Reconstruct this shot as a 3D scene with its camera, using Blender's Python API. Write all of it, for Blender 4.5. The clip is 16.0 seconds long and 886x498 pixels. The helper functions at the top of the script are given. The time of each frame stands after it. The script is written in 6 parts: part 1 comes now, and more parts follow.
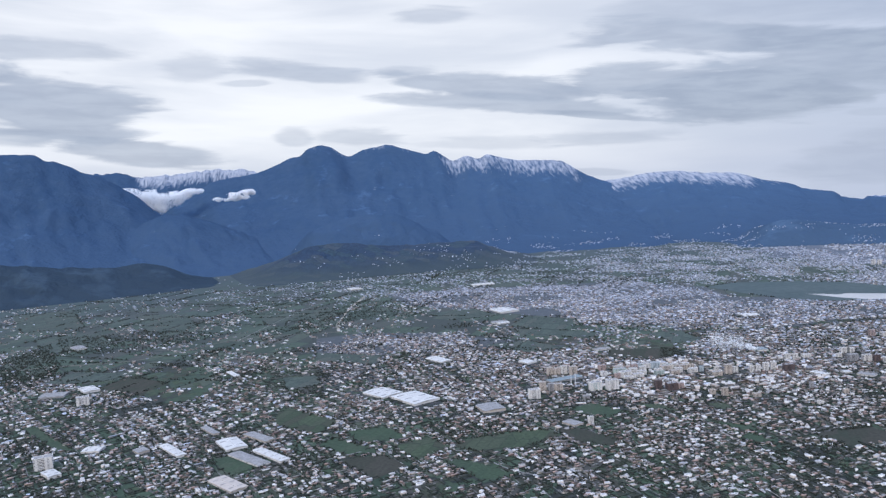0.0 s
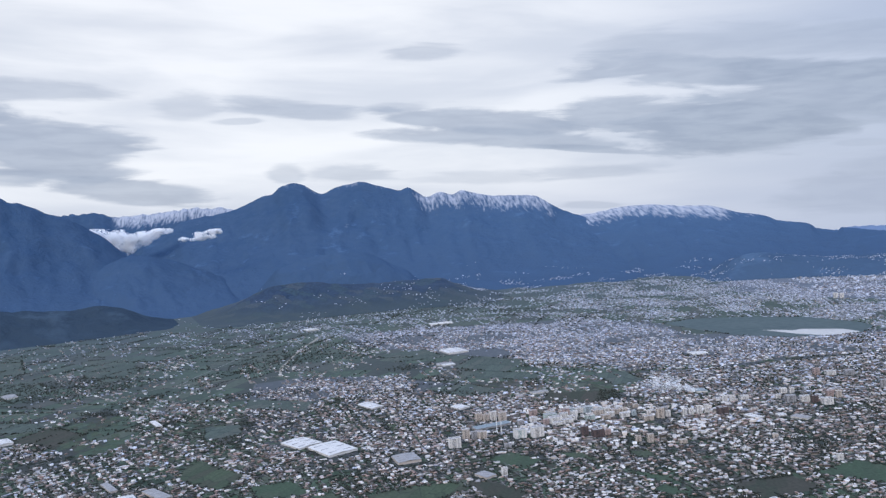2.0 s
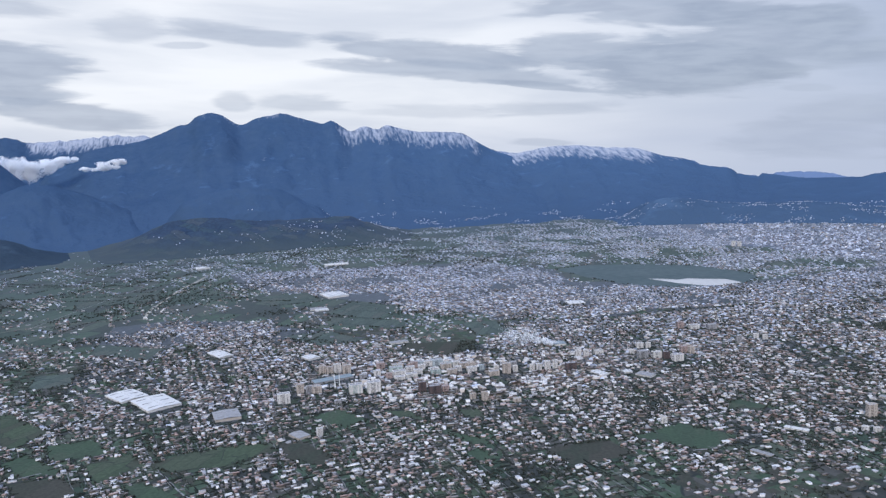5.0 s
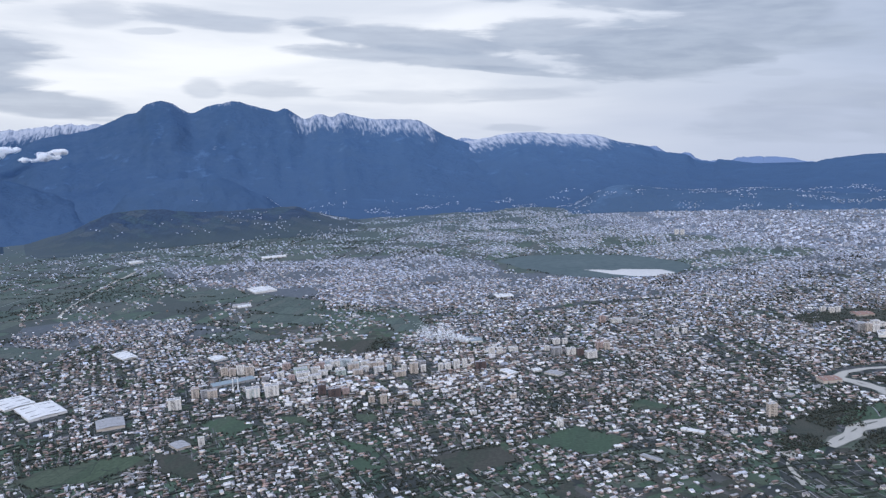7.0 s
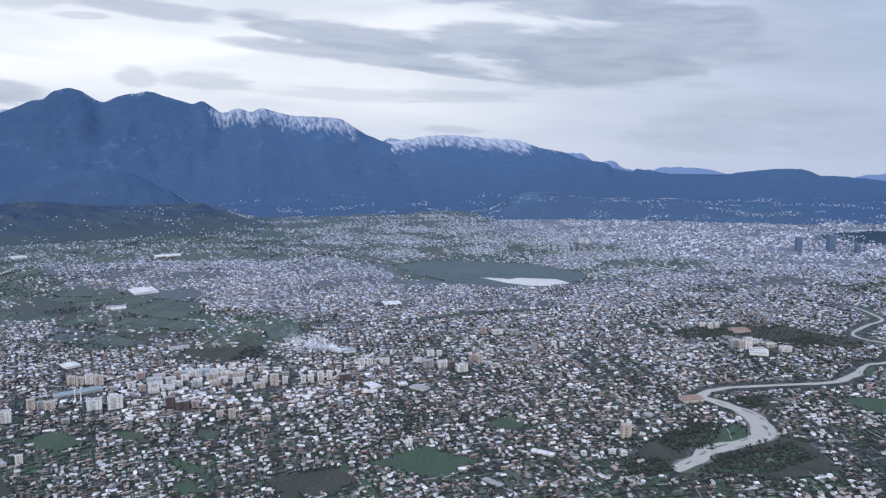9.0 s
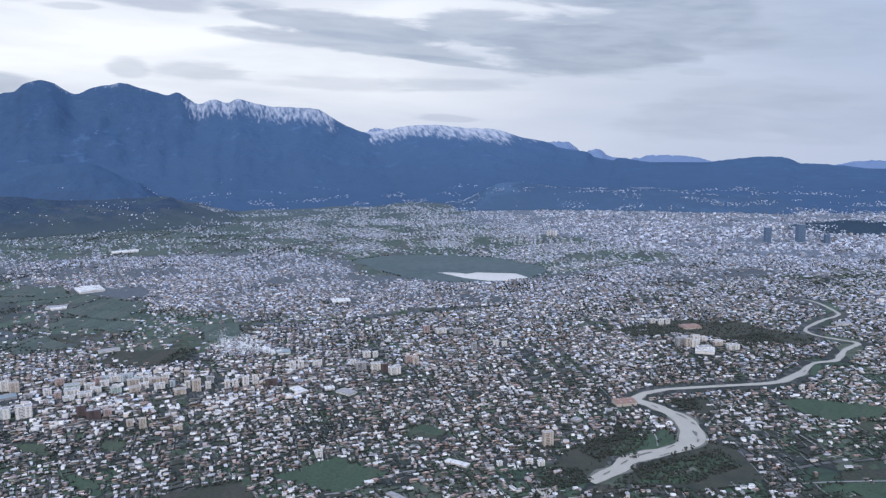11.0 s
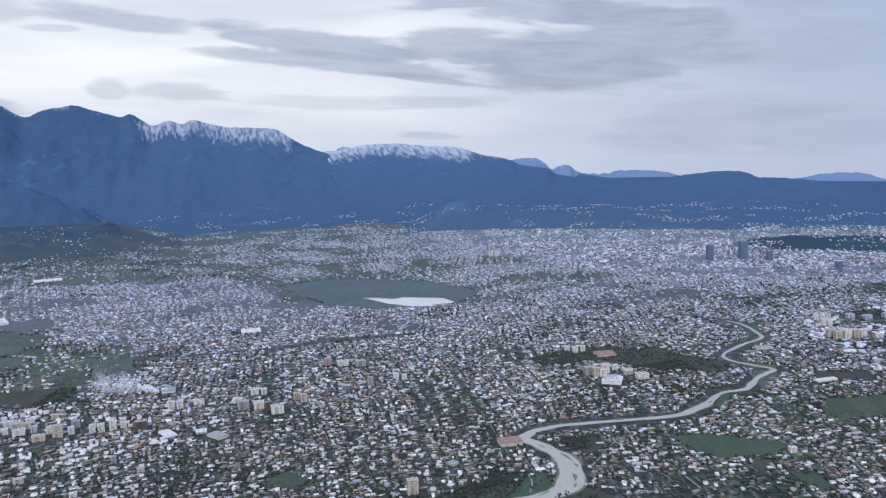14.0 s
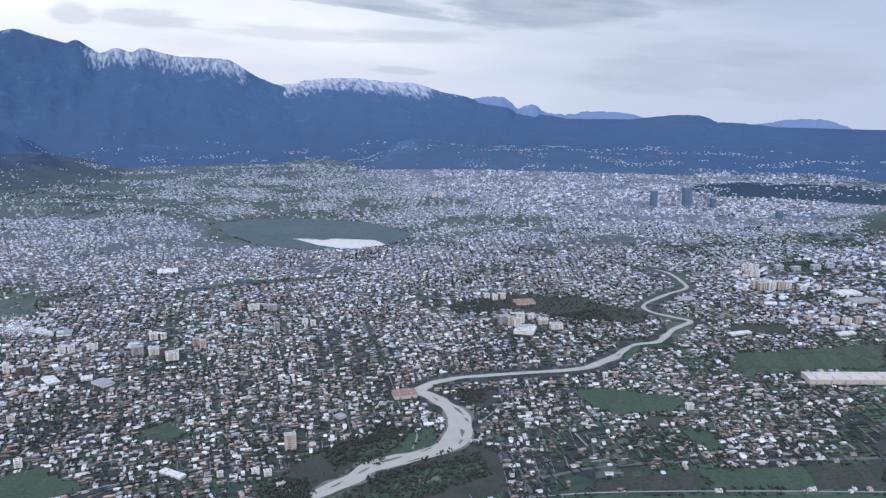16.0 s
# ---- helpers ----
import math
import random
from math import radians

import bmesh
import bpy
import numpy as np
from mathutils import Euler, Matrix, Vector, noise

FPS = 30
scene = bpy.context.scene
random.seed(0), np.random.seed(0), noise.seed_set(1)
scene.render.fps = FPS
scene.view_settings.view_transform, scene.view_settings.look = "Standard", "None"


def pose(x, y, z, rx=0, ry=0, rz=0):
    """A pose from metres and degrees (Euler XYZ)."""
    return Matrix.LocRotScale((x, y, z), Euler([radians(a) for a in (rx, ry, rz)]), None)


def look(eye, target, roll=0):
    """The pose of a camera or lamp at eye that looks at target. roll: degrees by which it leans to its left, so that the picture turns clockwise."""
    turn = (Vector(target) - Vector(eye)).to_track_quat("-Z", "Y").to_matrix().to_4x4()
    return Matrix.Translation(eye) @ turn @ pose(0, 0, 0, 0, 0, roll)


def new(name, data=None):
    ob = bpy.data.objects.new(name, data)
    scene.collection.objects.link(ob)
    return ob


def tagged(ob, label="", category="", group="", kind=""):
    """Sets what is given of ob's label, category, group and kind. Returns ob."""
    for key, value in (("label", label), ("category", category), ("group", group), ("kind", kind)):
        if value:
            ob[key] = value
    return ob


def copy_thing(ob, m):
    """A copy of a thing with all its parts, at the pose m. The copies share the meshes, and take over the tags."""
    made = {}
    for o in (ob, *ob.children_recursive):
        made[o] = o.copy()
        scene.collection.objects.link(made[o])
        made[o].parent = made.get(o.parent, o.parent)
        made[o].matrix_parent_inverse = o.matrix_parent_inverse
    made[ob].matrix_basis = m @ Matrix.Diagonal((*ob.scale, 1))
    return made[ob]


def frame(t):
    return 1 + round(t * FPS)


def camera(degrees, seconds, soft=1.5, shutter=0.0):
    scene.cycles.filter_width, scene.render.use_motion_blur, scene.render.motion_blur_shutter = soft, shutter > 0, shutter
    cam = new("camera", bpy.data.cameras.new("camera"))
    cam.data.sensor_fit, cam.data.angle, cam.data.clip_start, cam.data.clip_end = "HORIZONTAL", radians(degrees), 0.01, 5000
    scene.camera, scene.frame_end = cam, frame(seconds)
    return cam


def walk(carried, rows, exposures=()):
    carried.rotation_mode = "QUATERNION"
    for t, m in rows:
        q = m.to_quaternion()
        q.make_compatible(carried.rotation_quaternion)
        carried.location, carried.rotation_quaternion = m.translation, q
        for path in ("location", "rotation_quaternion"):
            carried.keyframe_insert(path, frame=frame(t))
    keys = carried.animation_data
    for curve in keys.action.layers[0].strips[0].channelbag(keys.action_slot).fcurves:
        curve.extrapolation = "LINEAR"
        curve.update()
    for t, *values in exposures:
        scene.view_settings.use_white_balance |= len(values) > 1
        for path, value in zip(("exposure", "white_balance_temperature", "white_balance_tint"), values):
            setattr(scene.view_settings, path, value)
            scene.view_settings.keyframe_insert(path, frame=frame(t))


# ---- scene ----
# A valley town before mountains, seen from an aircraft; one unit stands for 6.5 metres.
cam = camera(57.3, 16.0, 1.35)
PATH = [
    (0, (-34.451, -18.988, 135.86), (-34.248, -17.005, 135.697), -3.3),
    (0.5, (-22.229, -16.213, 135.997), (-22.037, -14.227, 135.861), -3.9),
    (1, (-10.089, -13.446, 136.163), (-9.897, -11.458, 136.056), -4.2),
    (1.5, (1.947, -10.466, 136.364), (2.152, -8.478, 136.278), -4.2),
    (2, (13.839, -7.177, 136.602), (14.065, -5.191, 136.523), -4.0),
    (2.5, (25.654, -3.598, 136.851), (25.903, -1.616, 136.759), -3.7),
    (3, (37.387, 0.172, 137.09), (37.66, 2.149, 136.969), -3.3),
    (3.5, (48.989, 3.881, 137.315), (49.285, 5.852, 137.156), -3.1),
    (4, (60.417, 7.343, 137.528), (60.734, 9.307, 137.331), -2.8),
    (4.2, (64.936, 8.576, 137.594), (65.262, 10.538, 137.385), -2.6),
    (6.3, (111.87, 20.034, 139.678), (112.23, 21.982, 139.405), -2.9),
    (6.5, (116.272, 21.06, 139.741), (116.639, 23.007, 139.467), -3.0),
    (7, (127.091, 23.496, 139.96), (127.489, 25.436, 139.677), -2.8),
    (7.5, (137.808, 25.861, 140.24), (138.258, 27.789, 139.958), -2.1),
    (8, (148.357, 28.081, 140.523), (148.857, 29.996, 140.24), -1.3),
    (8.5, (158.678, 30.08, 140.704), (159.216, 31.985, 140.42), -0.8),
    (9, (168.862, 31.956, 140.959), (169.415, 33.857, 140.672), -0.6),
    (9.2, (172.921, 32.672, 141.029), (173.477, 34.571, 140.739), -0.6),
    (11.3, (215.426, 40.033, 143.208), (215.992, 41.925, 142.891), -1.3),
    (11.5, (219.428, 40.726, 143.274), (219.998, 42.616, 142.956), -1.5),
    (12, (229.315, 42.451, 143.467), (229.897, 44.341, 143.164), -1.6),
    (12.5, (239.125, 44.087, 143.696), (239.714, 45.978, 143.413), -1.7),
    (13, (248.925, 45.594, 143.873), (249.514, 47.487, 143.609), -1.8),
    (13.5, (258.691, 47.157, 144.001), (259.282, 49.051, 143.743), -2.0),
    (14, (268.424, 48.849, 144.077), (269.027, 50.736, 143.803), -1.8),
    (14.5, (278.142, 50.711, 144.095), (278.766, 52.586, 143.785), -1.3),
    (15, (287.796, 52.554, 144.077), (288.444, 54.413, 143.724), -0.8),
    (15.5, (297.438, 54.299, 144.055), (298.096, 56.146, 143.659), -0.4),
    (16, (307.116, 56.001, 144.005), (307.774, 57.841, 143.579), -0.3),
]
walk(cam, [(t, look(eye, target, roll)) for t, eye, target, roll in PATH], ((0, 0.0), (3.5, -0.07), (7, 0.02), (11.5, 0.04), (14, -0.02), (15, 0.0), (16, 0.12)))

# ---- light ----
SUN_ELEVATION, SUN_ROTATION = radians(33), radians(205)
world = bpy.data.worlds.new("overcast_sky")
scene.world = world
world.use_nodes = True
WN, WL = world.node_tree.nodes, world.node_tree.links
WN.clear()


def wmath(op, a, b=None, c=None):
    n = WN.new("ShaderNodeMath")
    n.operation = op
    for i, v in enumerate((a, b, c)):
        if v is None:
            continue
        if isinstance(v, (int, float)):
            n.inputs[i].default_value = v
        else:
            WL.new(v, n.inputs[i])
    return n.outputs[0]


def wstep(v, lo, hi, a=0.0, b=1.0):
    n = WN.new("ShaderNodeMapRange")
    n.interpolation_type = "SMOOTHSTEP"
    WL.new(v, n.inputs["Value"])
    for key, val in (("From Min", lo), ("From Max", hi), ("To Min", a), ("To Max", b)):
        n.inputs[key].default_value = val
    return n.outputs[0]


def wmix(fac, a, b):
    n = WN.new("ShaderNodeMix")
    n.data_type = "RGBA"
    for sock, v in ((n.inputs[0], fac), (n.inputs[6], a), (n.inputs[7], b)):
        if isinstance(v, (tuple, float, int)):
            sock.default_value = (*v, 1) if isinstance(v, tuple) else v
        else:
            WL.new(v, sock)
    return n.outputs[2]


coord = WN.new("ShaderNodeTexCoord").outputs["Generated"]
sep = WN.new("ShaderNodeSeparateXYZ")
WL.new(coord, sep.inputs[0])
dx, dy, dz = sep.outputs
azimuth = wmath("MULTIPLY", wmath("ARCTAN2", dx, dy), 57.2958)
elevation = wmath("MULTIPLY", wmath("ARCSINE", dz), 57.2958)


def wnoise(sx, sy, detail, seed, rough=0.55, distort=0.0):
    comb = WN.new("ShaderNodeCombineXYZ")
    WL.new(wmath("MULTIPLY", azimuth, sx), comb.inputs[0])
    WL.new(wmath("MULTIPLY", wmath("MULTIPLY_ADD", azimuth, 0.055, elevation), sy), comb.inputs[1])
    comb.inputs[2].default_value = seed
    n = WN.new("ShaderNodeTexNoise")
    WL.new(comb.outputs[0], n.inputs["Vector"])
    for key, val in (("Scale", 1.0), ("Detail", detail), ("Roughness", rough), ("Distortion", distort)):
        n.inputs[key].default_value = val
    return n.outputs["Fac"]


nishita = WN.new("ShaderNodeTexSky")
nishita.sky_type, nishita.sun_disc = "NISHITA", False
nishita.sun_elevation, nishita.sun_rotation = SUN_ELEVATION, SUN_ROTATION
scaled = WN.new("ShaderNodeVectorMath")
scaled.operation = "SCALE"
WL.new(nishita.outputs[0], scaled.inputs[0])
scaled.inputs["Scale"].default_value = 0.1
# thin high cloud: bright sheet, greyer towards the south (right)
sheet = wnoise(0.05, 0.3, 5, 3.0, 0.5, 0.3)
veil = wmix(wstep(sheet, 0.32, 0.68), (0.73, 0.78, 0.89), (0.98, 1.01, 1.08))
veil = wmix(wstep(azimuth, 5, 50), veil, (0.43, 0.515, 0.71))
veil = wmix(wstep(elevation, 4.5, -1.0, 0.0, 0.55), veil, (0.55, 0.62, 0.79))
# dark stratus banks: where their hearts lie; half width, half height, slope and density
BANK_HEARTS = [(-19.5, 9.6), (-10.0, 8.5), (-3.7, 8.0), (4.4, 7.8), (-19.2, 5.8), (-21.2, 4.3), (-13.7, 2.9), (-4.0, 3.6), (0.6, 3.3), (9.3, 2.5), (10.3, 6.4), (11.0, 5.1), (17.1, 3.95), (26.3, 4.4),
                (20.6, 5.8), (26.0, 8.2), (32.0, 6.1), (17.8, 2.4), (17.0, 0.1), (-6.6, 7.4), (5.9, 11.4), (34.0, 2.8), (38.0, 1.1), (39.5, 5.2), (34.0, -0.5), (42.6, -0.4), (30.3, 9.4), (-26.0, 8.0)]
BANK_SIZES = [(5.4, 0.64), (2.2, 0.8), (4.9, 0.72), (2.4, 0.32), (5.4, 2.0), (2.5, 0.56), (4.9, 0.72), (1.2, 0.56), (3.1, 0.56), (4.7, 0.48), (7.0, 0.88), (8.5, 0.56), (3.4, 0.24), (6.6, 1.52),
              (6.6, 1.12), (10.0, 0.96), (6.3, 2.0), (4.5, 0.48), (2.3, 0.24), (2.1, 0.24), (2.7, 0.56), (1.7, 0.24), (4.9, 1.0), (6.3, 2.4), (5.5, 1.2), (4.9, 1.6), (11.0, 1.2), (5.0, 1.5)]
BANK_LEAN = [(-0.02, 0.5), (-0.02, 0.35), (-0.13, 0.6), (-0.05, 0.35), (-0.125, 0.8), (-0.03, 0.5), (-0.13, 0.7), (-0.05, 0.42), (-0.05, 0.45), (-0.06, 0.3), (-0.13, 0.75), (-0.12, 0.7), (-0.14, 0.7), (-0.07, 0.95),
             (-0.08, 0.75), (-0.12, 0.7), (-0.16, 0.75), (-0.04, 0.4), (-0.06, 0.35), (0.0, 0.4), (-0.02, 0.45), (-0.06, 0.3), (-0.05, 0.35), (-0.08, 0.35), (-0.03, 0.35), (-0.03, 0.3), (-0.10, 0.4), (-0.05, 0.5)]
ragged = wnoise(0.13, 0.8, 5, 11.0, 0.5, 0.5)
fine = wnoise(0.3, 1.8, 7, 23.0, 0.55, 0.3)
torn = wmath("ADD", wmath("MULTIPLY_ADD", ragged, -1.5, 0.75), wmath("MULTIPLY_ADD", fine, -0.7, 0.35))
clear_sky = None
for (az0, el0), (ra, re_), (slope, dens) in zip(BANK_HEARTS, BANK_SIZES, BANK_LEAN):
    du = wmath("DIVIDE", wmath("SUBTRACT", azimuth, az0), ra * 1.15)
    base = wmath("MULTIPLY_ADD", wmath("SUBTRACT", azimuth, az0), slope, el0)
    dv = wmath("DIVIDE", wmath("SUBTRACT", elevation, base), re_ * 1.2)
    # flat, well marked undersides; tops that fray out
    dv = wmath("MULTIPLY", dv, wmath("MULTIPLY_ADD", wmath("SIGN", dv), -0.14, 1.0))
    r = wmath("SQRT", wmath("ADD", wmath("MULTIPLY", du, du), wmath("MULTIPLY", dv, dv)))
    m = wstep(wmath("ADD", r, torn), 1.08, 0.66 if dens >= 0.7 else 0.55, 1.0, 1.0 - dens)
    clear_sky = m if clear_sky is None else wmath("MULTIPLY", clear_sky, m)
cover = wmath("MINIMUM", wmath("SUBTRACT", 1.0, clear_sky), 0.93)
grey = wmix(wstep(fine, 0.3, 0.7), (0.34, 0.405, 0.545), (0.43, 0.50, 0.64))
clouds = wmix(cover, veil, grey)
# an overcast sky is brightest overhead; blue added there, out of view, cools the scene
lift = wstep(elevation, 14.0, 70.0)
clouds = wmix(lift, clouds, (1.14, 1.50, 2.36))
mixed = wmix(0.94, scaled.outputs[0], clouds)
background = WN.new("ShaderNodeBackground")
WL.new(mixed, background.inputs["Color"])
background.inputs["Strength"].default_value = 1.0
WL.new(background.outputs[0], WN.new("ShaderNodeOutputWorld").inputs[0])

sun = new("sun", bpy.data.lights.new("sun", "SUN"))
sun.data.energy, sun.data.angle, sun.data.color = 1.5, radians(16), (1.0, 0.96, 0.90)
sun.matrix_world = pose(0, 0, 900) @ Euler((radians(90) - SUN_ELEVATION, 0, radians(180) - SUN_ROTATION)).to_matrix().to_4x4()
scene.view_settings.exposure = 0.0


# ---- materials ----
def material(name, colour, second=None, rough=0.85, scale=0.6, fine_scale=6.0, bump=0.0, island=0.0, metal=0.0, contrast=0.5):
    """A surface of two colours mixed by coarse and fine noise, with a change of brightness from piece to piece."""
    m = bpy.data.materials.new(name)
    m.use_nodes = True
    nt = m.node_tree
    bsdf = nt.nodes["Principled BSDF"]
    bsdf.inputs["Roughness"].default_value, bsdf.inputs["Metallic"].default_value = rough, metal
    bsdf.inputs["Specular IOR Level"].default_value = 0.25
    second = second or tuple(c * 0.7 for c in colour)
    geo = nt.nodes.new("ShaderNodeNewGeometry")
    facs = []
    for sc, det in ((scale, 4), (fine_scale, 3)):
        n = nt.nodes.new("ShaderNodeTexNoise")
        nt.links.new(geo.outputs["Position"], n.inputs["Vector"])
        n.inputs["Scale"].default_value, n.inputs["Detail"].default_value = sc, det
        facs.append(n.outputs["Fac"])
    add = nt.nodes.new("ShaderNodeMath")
    add.operation = "ADD"
    for i in (0, 1):
        nt.links.new(facs[i], add.inputs[i])
    ramp = nt.nodes.new("ShaderNodeMapRange")
    nt.links.new(add.outputs[0], ramp.inputs["Value"])
    ramp.inputs["From Min"].default_value, ramp.inputs["From Max"].default_value = 1 - contrast * 0.6, 1 + contrast * 0.6
    mix = nt.nodes.new("ShaderNodeMix")
    mix.data_type = "RGBA"
    nt.links.new(ramp.outputs[0], mix.inputs[0])
    mix.inputs[6].default_value, mix.inputs[7].default_value = (*colour, 1), (*second, 1)
    out = mix.outputs[2]
    if island:
        hsv = nt.nodes.new("ShaderNodeHueSaturation")
        rnd = nt.nodes.new("ShaderNodeMapRange")
        nt.links.new(geo.outputs["Random Per Island"], rnd.inputs["Value"])
        rnd.inputs["To Min"].default_value, rnd.inputs["To Max"].default_value = 1 - island, 1 + island
        nt.links.new(rnd.outputs[0], hsv.inputs["Value"])
        nt.links.new(out, hsv.inputs["Color"])
        out = hsv.outputs[0]
    nt.links.new(out, bsdf.inputs["Base Color"])
    if bump:
        b = nt.nodes.new("ShaderNodeBump")
        b.inputs["Strength"].default_value, b.inputs["Distance"].default_value = bump, 0.3
        nt.links.new(facs[1], b.inputs["Height"])
        nt.links.new(b.outputs[0], bsdf.inputs["Normal"])
    return m


def parcels(name, size, turn, colours, mixing=0.75, hedge=0.0, hedge_colour=(0.022, 0.030, 0.024), rough_edge=0.35, base=((0.040, 0.044, 0.034), (0.058, 0.054, 0.044)), grain=(0.03, 0.9)):
    """Land in parcels of the given size: each its own crop, yard or garden, with a hedge along its edge, under coarse and fine mottling."""
    m = material(name, base[0], base[1], 0.95, grain[0], grain[1], contrast=0.6)
    nt = m.node_tree
    bsdf = nt.nodes["Principled BSDF"]
    below = bsdf.inputs["Base Color"].links[0].from_socket
    geo = nt.nodes.new("ShaderNodeNewGeometry")
    wob = nt.nodes.new("ShaderNodeTexNoise")
    nt.links.new(geo.outputs["Position"], wob.inputs["Vector"])
    wob.inputs["Scale"].default_value, wob.inputs["Detail"].default_value = 1.4 / size[0], 3
    bend = nt.nodes.new("ShaderNodeVectorMath")
    bend.operation = "MULTIPLY_ADD"
    nt.links.new(wob.outputs["Color"], bend.inputs[0])
    bend.inputs[1].default_value = (rough_edge * size[0], rough_edge * size[0], 0)
    nt.links.new(geo.outputs["Position"], bend.inputs[2])
    mp = nt.nodes.new("ShaderNodeMapping")
    mp.vector_type = "TEXTURE"
    nt.links.new(bend.outputs[0], mp.inputs["Vector"])
    mp.inputs["Rotation"].default_value = (0, 0, radians(turn))
    mp.inputs["Scale"].default_value = (size[0], size[1], 1e6)
    cells = []
    for feature in ("F1", "DISTANCE_TO_EDGE"):
        vor = nt.nodes.new("ShaderNodeTexVoronoi")
        vor.feature = feature
        vor.voronoi_dimensions = "2D"
        nt.links.new(mp.outputs[0], vor.inputs["Vector"])
        vor.inputs["Scale"].default_value, vor.inputs["Randomness"].default_value = 1.0, 0.5
        cells.append(vor)
    sep_ = nt.nodes.new("ShaderNodeSeparateColor")
    nt.links.new(cells[0].outputs["Color"], sep_.inputs[0])
    ramp = nt.nodes.new("ShaderNodeValToRGB")
    nt.links.new(sep_.outputs[0], ramp.inputs[0])
    el = ramp.color_ramp.elements
    el[0].color, el[1].color = (*colours[0], 1), (*colours[-1], 1)
    el[1].position = 1 - 1 / len(colours)
    for k, c in enumerate(colours[1:-1]):
        el.new((k + 1) / len(colours)).color = (*c, 1)
    ramp.color_ramp.interpolation = "CONSTANT"
    mix = nt.nodes.new("ShaderNodeMix")
    mix.data_type = "RGBA"
    mix.inputs[0].default_value = mixing
    nt.links.new(below, mix.inputs[6])
    nt.links.new(ramp.outputs[0], mix.inputs[7])
    # light and dark mottling inside each parcel
    fine_ = nt.nodes.new("ShaderNodeTexNoise")
    nt.links.new(geo.outputs["Position"], fine_.inputs["Vector"])
    fine_.inputs["Scale"].default_value, fine_.inputs["Detail"].default_value, fine_.inputs["Roughness"].default_value = 3.0 / size[0], 6, 0.7
    span = nt.nodes.new("ShaderNodeMapRange")
    nt.links.new(fine_.outputs["Fac"], span.inputs["Value"])
    span.inputs["From Min"].default_value, span.inputs["From Max"].default_value = 0.3, 0.7
    span.inputs["To Min"].default_value, span.inputs["To Max"].default_value = 0.62, 1.35
    hsv = nt.nodes.new("ShaderNodeHueSaturation")
    nt.links.new(span.outputs[0], hsv.inputs["Value"])
    nt.links.new(mix.outputs[2], hsv.inputs["Color"])
    out = hsv.outputs[0]
    if hedge:
        edge_ = nt.nodes.new("ShaderNodeMapRange")
        nt.links.new(cells[1].outputs["Distance"], edge_.inputs["Value"])
        edge_.inputs["From Min"].default_value, edge_.inputs["From Max"].default_value = hedge, hedge * 0.45
        edge_.inputs["To Max"].default_value = 0.85
        gap = nt.nodes.new("ShaderNodeMath")
        gap.operation = "MULTIPLY"
        nt.links.new(edge_.outputs[0], gap.inputs[0])
        nt.links.new(span.outputs[0], gap.inputs[1])
        line_mix = nt.nodes.new("ShaderNodeMix")
        line_mix.data_type = "RGBA"
        nt.links.new(gap.outputs[0], line_mix.inputs[0])
        nt.links.new(out, line_mix.inputs[6])
        line_mix.inputs[7].default_value = (*hedge_colour, 1)
        out = line_mix.outputs[2]
    nt.links.new(out, bsdf.inputs["Base Color"])
    return m


def haze_and_land_blend(m, axis, start_, end_, colour, most):
    """Mixes a second colour in along an axis: farmland downhill on one hill, elsewhere a painted haze tint."""
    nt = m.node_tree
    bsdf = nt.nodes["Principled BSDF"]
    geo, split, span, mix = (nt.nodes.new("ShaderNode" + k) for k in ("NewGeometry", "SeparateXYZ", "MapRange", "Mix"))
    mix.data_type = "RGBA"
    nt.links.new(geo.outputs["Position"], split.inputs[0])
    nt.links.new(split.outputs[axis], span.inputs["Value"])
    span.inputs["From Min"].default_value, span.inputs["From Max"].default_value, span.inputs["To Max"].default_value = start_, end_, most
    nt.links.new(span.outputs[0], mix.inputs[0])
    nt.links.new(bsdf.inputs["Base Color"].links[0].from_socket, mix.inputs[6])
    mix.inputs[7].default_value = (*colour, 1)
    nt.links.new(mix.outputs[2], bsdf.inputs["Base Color"])


